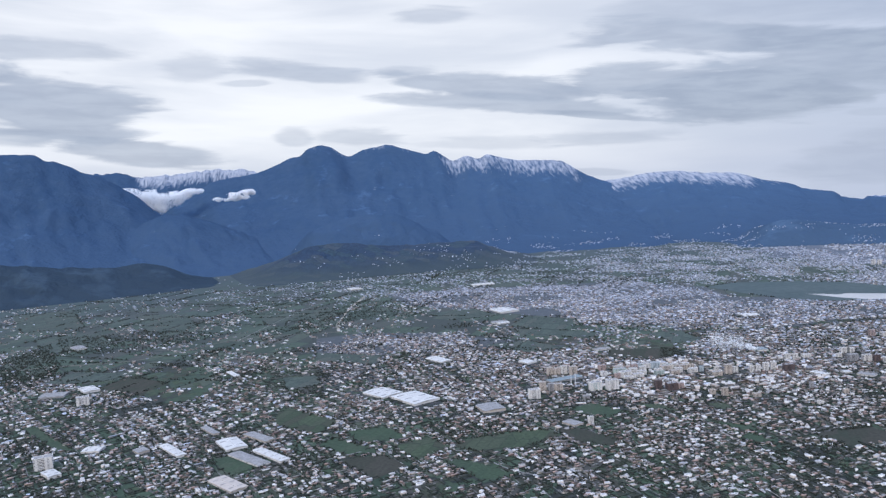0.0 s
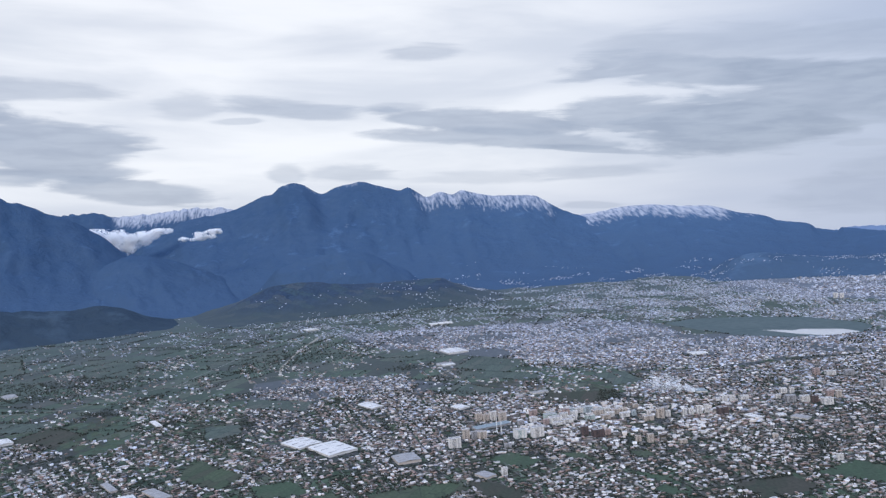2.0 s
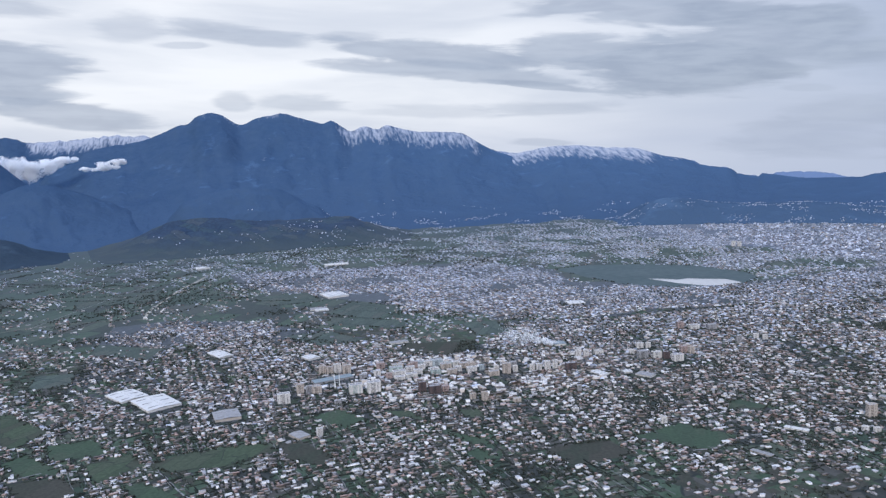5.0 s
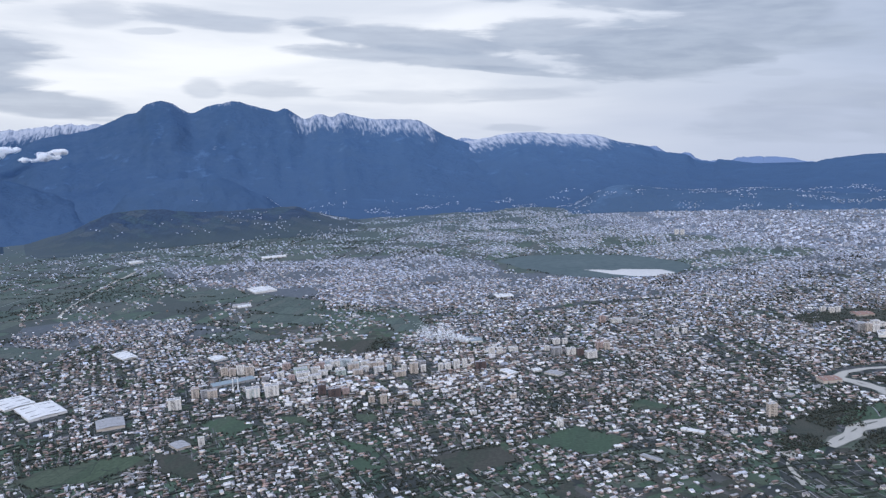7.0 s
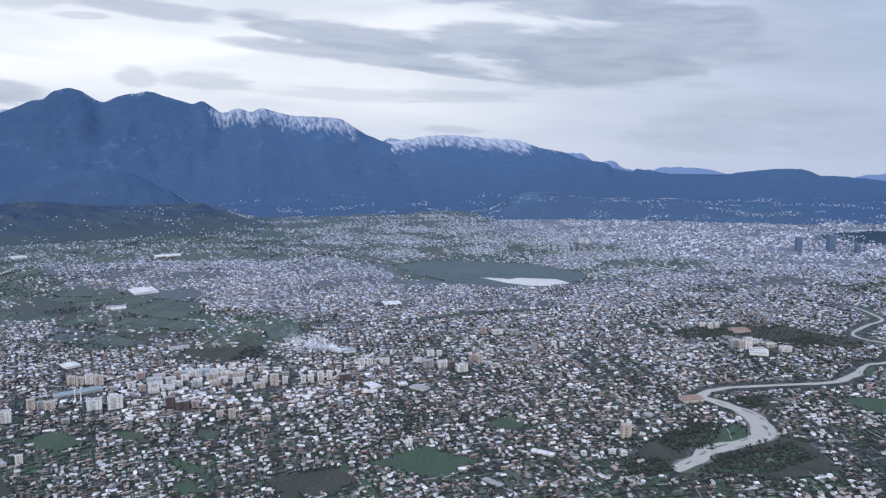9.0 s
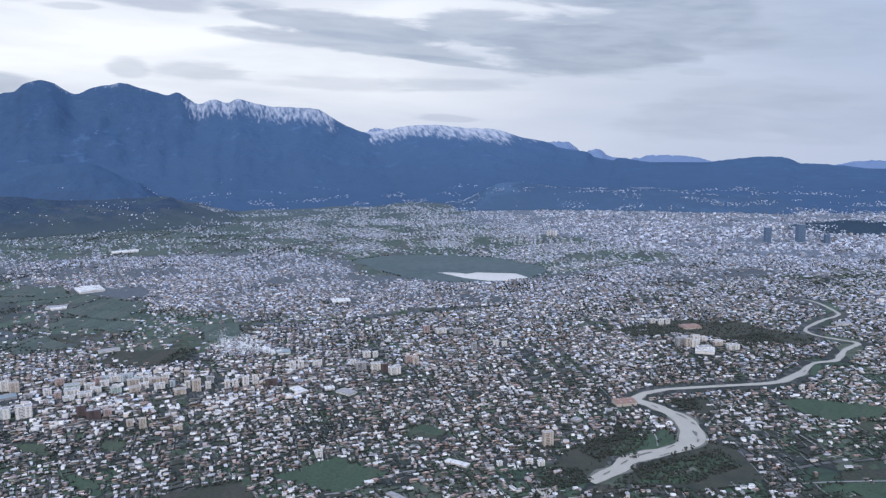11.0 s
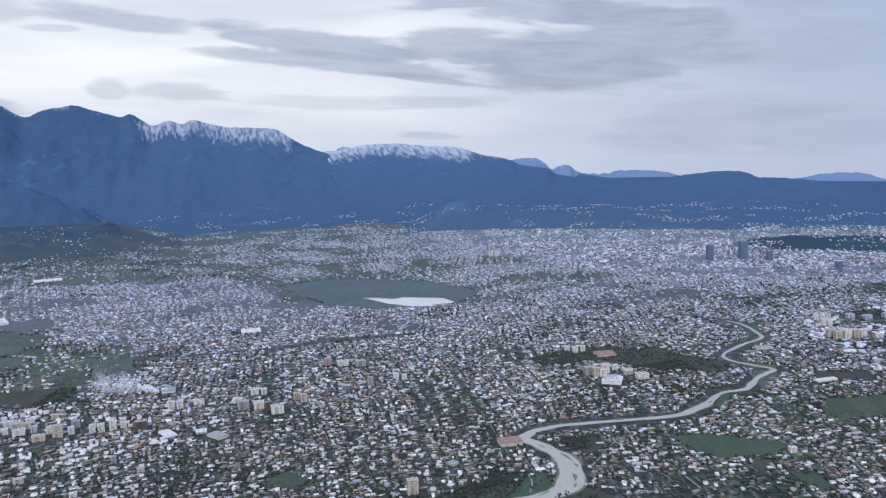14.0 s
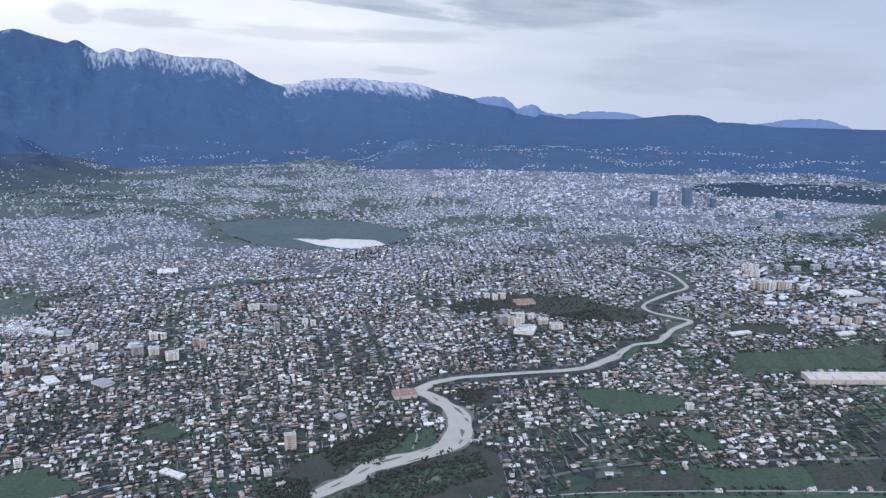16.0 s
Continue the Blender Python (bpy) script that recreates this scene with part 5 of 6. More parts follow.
BLOCKS += [(349.5, 352.5, 5.0, 8.2, C), (494.0, 471.2, 8.0, 6.2, G), (499.1, 465.0, 4.8, 5.7, W), (515.5, 463.9, 5.6, 3.7, W), (504.6, 523.7, 3.9, 4.9, W), (508.2, 518.8, 3.9, 5.3, W), (514.4, 520.3, 3.5, 4.9, W), (334.0, 336.8, 3.2, 2.6, W), (338.1, 334.1, 3.2, 2.6, W), (321.6, 339.4, 2.6, 2.3, W), (147.5, 513.8, 4.9, 5.1, P_), (183.2, 511.4, 4.9, 3.3, W), (195.1, 513.6, 4.2, 3.3, C), (114.0, 500.3, 4.8, 3.2, G)]
PALE_BLUE = material("pale_blue_render", (0.45, 0.50, 0.53), (0.36, 0.41, 0.44), 0.85, 0.5, 3.0)
MINT = material("pale_green_render", (0.45, 0.51, 0.48), (0.36, 0.42, 0.40), 0.85, 0.5, 3.0)
L, M = PALE_BLUE, MINT
BLOCKS += [(150.7, 515.1, 7.7, 4.7, L), (156.5, 514.7, 7.0, 4.7, W), (162.5, 514.3, 7.6, 5.1, L), (158.2, 494.9, 6.7, 3.9, M), (134.9, 506.0, 9.0, 4.7, M), (126.6, 519.8, 5.7, 4.8, P_), (137.1, 515.6, 7.7, 3.7, C), (147.8, 499.0, 6.1, 3.5, W), (168.4, 508.0, 5.5, 4.3, M), (173.6, 507.9, 5.5, 4.6, W), (183.3, 502.0, 4.0, 4.6, C), (187.5, 495.4, 3.3, 4.2, L), (168.1, 492.8, 6.6, 3.8, C), (172.6, 497.5, 5.4, 3.9, W), (180.8, 493.3, 6.6, 3.8, W), (191.8, 480.5, 7.1, 3.7, C), (142.8, 492.8, 8.0, 3.2, W), (195.5, 490.3, 3.3, 4.8, W), (207.5, 494.2, 4.6, 4.9, G), (135.4, 489.6, 6.7, 2.8, W)]
for x_, y_, w_, h_, m_ in (block(*b) for b in BLOCKS):
    apartment_block(x_, y_, w_, h_, m_, label={"white_render": "white rendered apartment block with rows of dark windows", "cream_render": "cream rendered apartment block with stacked balconies",
                    "bare_concrete": "grey concrete apartment block with dark windows", "faded_pink_render": "faded pink apartment block with balconies", "pale_blue_render": "pale blue apartment block with dark windows", "pale_green_render": "pale green apartment block with dark windows"}.get(m_.name, "dark clad apartment block under construction"))
apartment_block(*block(*[(107.4, 470.7, 8.4, 6.8, W)][0])[:4], WHITE, TEAL, "white block with wide teal glazed bands")
CENTRE_BLOCKS = [(495.9, 466.6, 4.6, 6.9, C), (503.1, 469.7, 5.4, 7.7, W), (498.6, 453.3, 9.7, 4.1, W), (514.8, 463.0, 6.0, 2.8, C), (517.7, 451.6, 7.9, 4.1, W), (512.4, 474.6, 4.1, 3.6, W)]
CENTRE_BLOCKS += [(707.1, 522.3, 3.8, 7.7, W), (711.0, 520.4, 3.8, 8.7, W), (717.4, 521.6, 3.8, 6.8, W), (684.3, 483.0, 6.2, 7.3, C), (691.0, 479.9, 6.2, 7.7, W), (697.0, 477.1, 6.2, 7.3, C), (826.7, 638.2, 7.0, 7.1, B_), (826.9, 621.9, 6.9, 6.5, B_), (817.6, 659.7, 5.9, 6.0, B_), (805.7, 683.5, 6.0, 5.5, B_), (788.6, 711.1, 5.4, 5.5, B_), (740.5, 700.0, 5.8, 5.9, B_), (726.5, 725.3, 5.3, 6.0, B_), (743.9, 774.8, 6.2, 6.9, B_), (716.3, 769.2, 5.5, 5.6, B_), (616.6, 949.7, 5.5, 8.3, W), (622.6, 946.3, 5.5, 7.6, W)]
CENTRE_BLOCKS += [(706.0, 510.4, 8.7, 6.2, W), (684.9, 477.3, 5.7, 7.1, C), (690.5, 475.2, 5.3, 7.6, W), (698.2, 475.4, 5.4, 6.8, C), (704.9, 475.9, 5.0, 6.4, W), (666.5, 404.6, 4.4, 4.5, W), (675.1, 404.8, 4.4, 4.6, C), (678.6, 400.0, 5.1, 4.6, W), (686.4, 399.4, 4.8, 5.0, C), (509.3, 375.0, 2.5, 3.0, P_), (504.7, 376.7, 2.5, 2.7, W), (519.3, 330.5, 3.7, 3.1, W), (762.4, 510.5, 7.4, 4.7, B_), (746.4, 513.0, 6.3, 4.2, B_), (737.3, 520.2, 6.3, 4.6, B_), (776.2, 511.0, 6.5, 4.8, B_), (794.9, 513.4, 6.7, 4.4, B_)]
for x_, y_, w_, h_, m_ in (block(*b) for b in CENTRE_BLOCKS):
    apartment_block(x_, y_, w_, h_, m_, label="tall pale apartment block in a dense quarter")
for x_, y_, w_, h_, m_ in [(819.4, 802.2, 6.6, 16.6, T_), (853.0, 789.0, 8.4, 20.0, T_), (872.0, 770.0, 5.3, 10.0, T_), (884.0, 684.0, 5.6, 9.4, T_)]:
    apartment_block(x_, y_, w_, h_, TOWER, BLUE_GLASS, "dark glazed office tower above the city centre", depth=w_ * 0.8)
for x_, y_, w_, h_, m_ in [(96.0, 487.8, 1.0, 8.4, W), (98.8, 487.9, 1.0, 8.4, W)]:
    minaret(x_, y_, h_)

warehouse([(-151.1, 431.3), (-147.1, 432.1), (-131.9, 410.8), (-137.2, 408.7)], 1.7)
warehouse([(-120.3, 434.5), (-110.3, 429.5), (-100.8, 415.1), (-112.3, 412.7)], 1.6)
warehouse([(-107.1, 439.9), (-100.9, 440.2), (-87.7, 425), (-92.4, 420.4)], 1.6, FLAT, CREAM, "long grey-roofed works hall with cream walls")
warehouse([(-97.6, 408.6), (-93.7, 410.3), (-76.3, 389.3), (-81.3, 384.7)], 1.6)
warehouse([(-110.5, 406.7), (-104.2, 407.7), (-85.3, 385.8), (-92.5, 382.8)], 1.2, FLAT, WHITE, "low works hall with a weathered grey roof")
warehouse([(-21.4, 501), (-4.2, 493.9), (10.8, 473.7), (-9.2, 474.9)], 1.8)
warehouse([(-39.7, 517.4), (-24.7, 512.4), (-10.6, 497.4), (-28.2, 497.5)], 1.5)
warehouse([(28, 457.8), (41.6, 456), (44.6, 442.6), (31.7, 441.8)], 2.0, FLAT, CREAM, "long grey-roofed works hall with cream walls")
warehouse([(93.8, 815.8), (117.2, 812.2), (122.4, 790.2), (104.3, 787.6)], 2.0)
warehouse([(84.8, 740.6), (99.7, 740.5), (100.5, 730.3), (85.4, 730.7)], 1.5, FLAT, WHITE, "low works hall with a weathered grey roof")
warehouse([(-202.4, 400.9), (-197.4, 404.5), (-190, 395.2), (-195.9, 392.8)], 2.2)
warehouse([(-246.7, 591.7), (-235.8, 591.4), (-226.7, 578.4), (-237.2, 577)], 2.0)
warehouse([(-134.5, 461.1), (-130.6, 461.1), (-121.3, 446.2), (-124.1, 443.9)], 1.4, FLAT, CREAM, "long grey-roofed works hall with cream walls")
warehouse([(-143, 609.5), (-138.8, 609.9), (-129.8, 591.7), (-133.5, 591.2)], 1.0)
warehouse([(-312.3, 771.6), (-303.6, 776.3), (-293.7, 761.5), (-302.5, 754.4)], 1.6, FLAT, WHITE, "low works hall with a weathered grey roof")
warehouse([(9.3, 603.7), (20.2, 601.7), (29.4, 585.8), (20.5, 583.1)], 1.2)
warehouse([(-193.6, 440.4), (-184.6, 438.9), (-180.1, 430.8), (-190.9, 432)], 1.5)
warehouse([(-164.2, 427.3), (-159.1, 430.7), (-154.6, 424.6), (-159.5, 420.4)], 1.5, FLAT, CREAM, "long grey-roofed works hall with cream walls")
warehouse([(75.4, 567.9), (85.1, 564.7), (89.3, 556.7), (81.8, 556.6)], 1.5)
warehouse([(137.9, 586.6), (150.6, 588.4), (154.3, 584.1), (141.6, 580.8)], 1.4, FLAT, WHITE, "low works hall with a weathered grey roof")
warehouse([(87.5, 733.3), (98.3, 736.4), (102, 728.1), (90.8, 725.2)], 1.4)
warehouse([(248.4, 468.8), (253.6, 470.4), (257.9, 460.2), (252.6, 458.7)], 1.2)
warehouse([(270.5, 329.4), (272.9, 329.2), (277.8, 320.8), (275.2, 320.5)], 0.9, FLAT, CREAM, "long grey-roofed works hall with cream walls")
warehouse([(496.1, 458.8), (507.3, 457.8), (500.8, 448.7), (489.8, 449.6)], 2.4)
warehouse([(26.5, 1291.8), (49.5, 1296.9), (76, 1250.7), (50.2, 1240.8)], 1.6, FLAT, WHITE, "low works hall with a weathered grey roof")
warehouse([(105.2, 1028.9), (133.9, 1032.1), (137.4, 1016.6), (109, 1013.6)], 1.6)
warehouse([(-55.7, 1076.7), (-40.2, 1075.4), (-34.3, 1059.3), (-49.6, 1060.6)], 1.6)
warehouse([(69.2, 410.5), (75.8, 411.7), (80.7, 403.6), (74.3, 401.8)], 1.5, FLAT, CREAM, "long grey-roofed works hall with cream walls")
warehouse([(303.4, 682.5), (317.9, 682.2), (319.6, 669.6), (305.3, 670)], 1.5)
warehouse([(618.8, 481.7), (630.7, 480.1), (628.4, 475.2), (616.5, 475.5)], 1.4, FLAT, WHITE, "low works hall with a weathered grey roof")
warehouse([(658.9, 388.6), (670, 387.7), (667.4, 384.4), (656.9, 385.1)], 1.5)
warehouse([(725.7, 457.2), (741.5, 454.3), (733.6, 445.3), (718.5, 448.2)], 2.0)
warehouse([(719, 439.4), (737.9, 435.1), (731.1, 427.9), (713.2, 431.9)], 2.0, FLAT, CREAM, "long grey-roofed works hall with cream walls")
warehouse([(300.3, 350.2), (303.3, 351.4), (310, 343.4), (307.6, 342.1)], 1.2)
warehouse([(271.1, 456.9), (277.4, 456.1), (282.7, 448), (276.5, 448.1)], 1.4, FLAT, WHITE, "low works hall with a weathered grey roof")
warehouse([(603.1, 409.6), (616.1, 409), (614.3, 405.4), (601.1, 406.2)], 1.5)
warehouse([(265.6, 464.4), (270.7, 464.1), (272.9, 460.1), (267.9, 459.7)], 1.3)
warehouse([(371.7, 377.2), (375.5, 377.6), (377.1, 373.9), (373.3, 373.5)], 1.2, FLAT, CREAM, "long grey-roofed works hall with cream walls")
warehouse([(248.2, 545.4), (254.1, 545.4), (255.2, 538.4), (250, 538.2)], 1.6)
warehouse([(514.9, 504.3), (519.4, 512.3), (531.4, 510.6), (527.1, 501.1)], 1.8, BRICK, CREAM, "low brick-roofed compound beside dark woods")
warehouse([(587.5, 336.5), (594.5, 343.1), (638.3, 326.7), (630.3, 319.7)], 3.2, CREAM, CREAM, label="very long cream warehouse with a pale roof and bays")
warehouse([(402, 393.2), (412.8, 391.3), (411.5, 384.7), (401.7, 384.9)], 2.4, BRICK, CREAM, "orange-roofed riverside works with cream walls")
warehouse([(81.4, 502.7), (105.8, 509.5), (108.3, 504.3), (85.3, 495.3)], 1.6, BLUE_SHEET, GREY, "long low hall with a blue-green roof")
warehouse([(249.4, 545.6), (257.1, 546), (256.5, 537.3), (248.9, 537)], 1.6, BLUE_SHEET, WHITE, "low hall with a blue sheet roof")
warehouse([(-114.9, 369.9), (-105.7, 370.5), (-93, 354.6), (-100.5, 350.3)], 1.3, CREAM, CREAM, "brownish works yard hall with patched roof")
warehouse([(-269.7, 583), (-251.9, 583.5), (-246.8, 570.7), (-264, 571.6)], 1.3, FLAT, GREY, "dark grey flat-roofed hall")
apartment_block(*block(*[(-227.5, 542.0, 9.3, 7.4, W)][0])[:4], WHITE, GLASS, "plain white industrial block with few windows")
apartment_block(*block(*[(-204.6, 409.8, 10.1, 8.4, W)][0])[:4], WHITE, GLASS, "white apartment block with rows of dark windows")

# ---- houses ----
hx, hy, hang = settle()
N_H = len(hx)
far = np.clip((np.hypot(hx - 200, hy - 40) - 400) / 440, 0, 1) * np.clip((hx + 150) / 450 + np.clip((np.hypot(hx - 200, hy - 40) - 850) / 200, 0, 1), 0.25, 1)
centre = inside(hx, hy, [(657, 1100.3), (810.7, 1436.6), (1272, 996), (902.8, 650.3), (731.3, 722.8), (649.7, 870.8)])
estate = inside(hx, hy, [(714, 556), (905, 560), (731, 380), (640, 395), (662, 470)])
core = inside(hx, hy, [(107.6, 542.9), (188.2, 535.2), (269.2, 507.9), (256.2, 453.2), (175, 425.7), (132, 436.4), (113.1, 475.4)])
hw = rng.lognormal(0.68, 0.32, N_H).clip(0.9, 4.2) * np.where(centre, 1.15, np.where(estate, 1.35, np.where(core, 1.25, 1))) * (1 - 0.15 * far)
hd = np.minimum(hw * rng.uniform(0.5, 0.95, N_H), rng.uniform(1.2, 1.7, N_H) * np.where(centre | estate, 1.5, 1))
hh = rng.choice([0.42, 0.6, 0.85, 1.2], N_H, p=[0.36, 0.28, 0.28, 0.08]) * rng.uniform(0.9, 1.1, N_H) * np.where(centre, rng.uniform(1.0, 3.0, N_H), np.where(estate & (rng.random(N_H) < 0.45), rng.uniform(1.5, 3.6, N_H), 1)) * (1 - 0.2 * far)
hang = hang + rng.normal(0, 0.08, N_H) + np.where(rng.random(N_H) < 0.72, math.pi / 2, 0)
pick = rng.random(N_H)
hh = np.where(core, hh * 1.7, hh)
pick = np.where(core, pick * 0.6, pick)
wall = np.select([pick < 0.37, pick < 0.63, pick < 0.86], [0, 1, 2], 3)
hip = rng.random(N_H) < 0.6
pick = rng.random(N_H)
roof = np.where(hip, np.select([pick < 0.34, pick < 0.84], [4, 5], 6), np.select([pick < 0.50, pick < 0.74], [6, 2], 7))
# sheds and annexes against the houses' sides
extra = np.where(rng.random(N_H) < 0.5)[0]
ne = len(extra)
su, sv = rng.choice([-1, 1], ne) * (hw[extra] * 0.5 + 0.35), rng.normal(0, 0.25, ne)
ax, ay = hx[extra] + su * np.cos(hang[extra]) - sv * np.sin(hang[extra]), hy[extra] + su * np.sin(hang[extra]) + sv * np.cos(hang[extra])
main_count = N_H
hx, hy, far = np.concatenate([hx, ax]), np.concatenate([hy, ay]), np.concatenate([far, far[extra]])
hw, hd = np.concatenate([hw, rng.uniform(0.5, 1.1, ne)]), np.concatenate([hd, rng.uniform(0.5, 1.1, ne)])
hh, hang = np.concatenate([hh, rng.uniform(0.3, 0.48, ne)]), np.concatenate([hang, hang[extra]])
wall, hip = np.concatenate([wall, rng.choice([1, 2, 2, 3], ne)]), np.concatenate([hip, rng.random(ne) < 0.4])
roof = np.concatenate([roof, rng.choice([5, 5, 4, 6, 2, 7], ne)])
N_H = len(hx)
# the farther a house, the likelier it takes the haze-tinted paints
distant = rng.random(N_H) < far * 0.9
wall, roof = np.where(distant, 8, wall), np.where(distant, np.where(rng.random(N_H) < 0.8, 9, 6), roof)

# lanes where there are houses on both sides
lx, ly, la = np.array(LANES).T
keep_ = ~near_line(lx, ly, river_line, 9)
for poly in FIELDS:
    keep_ &= ~inside(lx, ly, poly)
share_ = np.zeros(len(lx))
for poly, s_ in ZONES:
    share_[inside(lx, ly, poly)] = s_
keep_ &= share_ > 0.3
lx, ly, la = lx[keep_], ly[keep_], la[keep_]
ca_, sa_ = np.cos(la), np.sin(la)
LV = np.stack([np.stack([lx + u * ca_ - v * sa_, ly + u * sa_ + v * ca_, np.full(len(lx), 0.056)], -1) for u, v in ((-3.9, -0.24), (3.9, -0.24), (3.9, 0.24), (-3.9, 0.24))], 1).reshape(-1, 3)
tagged(array_object("lanes", LV, np.arange(len(lx) * 4).reshape(-1, 4), np.zeros((0, 3), np.int32), [LANE], np.zeros(len(lx)), np.zeros(0)), "narrow grey lanes between rows of houses", "lanes", kind="stuff")

# small gardens, plots and yards along the lanes
gx, gy, gang, _ = plots()
ok_ = (gx > -90 - 0.47 * gy) & (gx < 330 + 1.2 * gy) & (gy > 200) & (gy < 640) & (rng.random(len(gx)) < 0.22) & (blotch(gx, gy, 0.08, 41) > 0.34) & ~near_line(gx, gy, river_line, 9)
for poly in FIELDS:
    ok_ &= ~inside(gx, gy, poly)
gx, gy, gang = gx[ok_], gy[ok_], gang[ok_]
ng = len(gx)
gu, gw = rng.lognormal(1.0, 0.45, ng).clip(1.2, 9), rng.lognormal(0.7, 0.4, ng).clip(1.0, 5)
gz = rng.permutation(ng) / ng * 0.018 + 0.03
cg, sg = np.cos(gang), np.sin(gang)
GV = np.stack([np.stack([gx + a_ * gu * cg - b_ * gw * sg, gy + a_ * gu * sg + b_ * gw * cg, gz], -1) for a_, b_ in ((-1, -1), (1, -1), (1, 1), (-1, 1))], 1).reshape(-1, 3)
tagged(array_object("garden_plots", GV, np.arange(ng * 4).reshape(-1, 4), np.zeros((0, 3), np.int32), [GRASS, OLIVE, PLOUGH, SCRUB], rng.choice(4, ng, p=[0.26, 0.26, 0.26, 0.22]), np.zeros(0)),
       "small green and brown garden plots between houses", "gardens", kind="stuff")

# hedges and garden walls between the plots
HEDGE = material("clipped_dark_hedge", (0.020, 0.028, 0.023), (0.036, 0.042, 0.033), 1.0, 0.4, 3.0, island=0.4)
GARDEN_WALL = material("grey_block_wall", (0.30, 0.29, 0.285), (0.20, 0.195, 0.19), 0.95, 0.5, 4.0, island=0.4)
qx, qy, qang, _ = plots()
ok_ = (qx > -90 - 0.47 * qy) & (qx < 330 + 1.2 * qy) & (qy > 200) & (qy < 620) & (rng.random(len(qx)) < np.clip(1.25 - qy / 800, 0.4, 0.85)) & ~near_line(qx, qy, river_line, 9)
for poly in FIELDS:
    ok_ &= ~inside(qx, qy, poly)
share_ = np.zeros(len(qx))
for poly, s_ in ZONES:
    share_[inside(qx, qy, poly)] = s_
ok_ &= share_ > 0.3
qx, qy, qang = qx[ok_], qy[ok_], qang[ok_]
nq = len(qx)
walled = rng.random(nq) < 0.16
qang = qang + np.where(rng.random(nq) < 0.45, math.pi / 2, 0) + rng.normal(0, 0.05, nq)
ql, qt = rng.lognormal(0.55, 0.45, nq).clip(0.7, 6), np.where(walled, 0.05, rng.uniform(0.08, 0.26, nq))
qh = np.where(walled, rng.uniform(0.16, 0.3, nq), rng.uniform(0.2, 0.6, nq))
qx, qy = qx + 1.5 * np.sin(qang) * rng.choice([-1, 1], nq), qy - 1.5 * np.cos(qang) * rng.choice([-1, 1], nq)
cq, sq = np.cos(qang), np.sin(qang)
HV = np.stack([np.stack([qx + a_ * ql * cq - b_ * qt * sq, qy + a_ * ql * sq + b_ * qt * cq, np.where(c_ > 0, qh * rng.uniform(0.8, 1.2, nq), -0.05)], -1)
               for c_ in (0, 1) for a_, b_ in ((-1, -1), (1, -1), (1, 1), (-1, 1))], 1).reshape(-1, 3)
HQ = np.concatenate([np.arange(nq)[:, None] * 8 + np.array([f_]) for f_ in ((4, 5, 6, 7), (0, 1, 5, 4), (1, 2, 6, 5), (2, 3, 7, 6), (3, 0, 4, 7))])
tagged(array_object("garden_hedges", HV, HQ, np.zeros((0, 3), np.int32), [HEDGE, GARDEN_WALL], np.tile(np.where(walled, 1, 0), 5), np.zeros(0)), "dark hedges and grey block walls between garden plots", "hedges", kind="stuff")

# the nearest stretch of the plain: houses one by one
near = np.zeros(N_H, bool)
close = np.where((hy < 400) & (hx > 60) & (hx < 560) & (np.arange(N_H) < main_count))[0]
near[close[np.argsort(hy[close])][:290]] = True


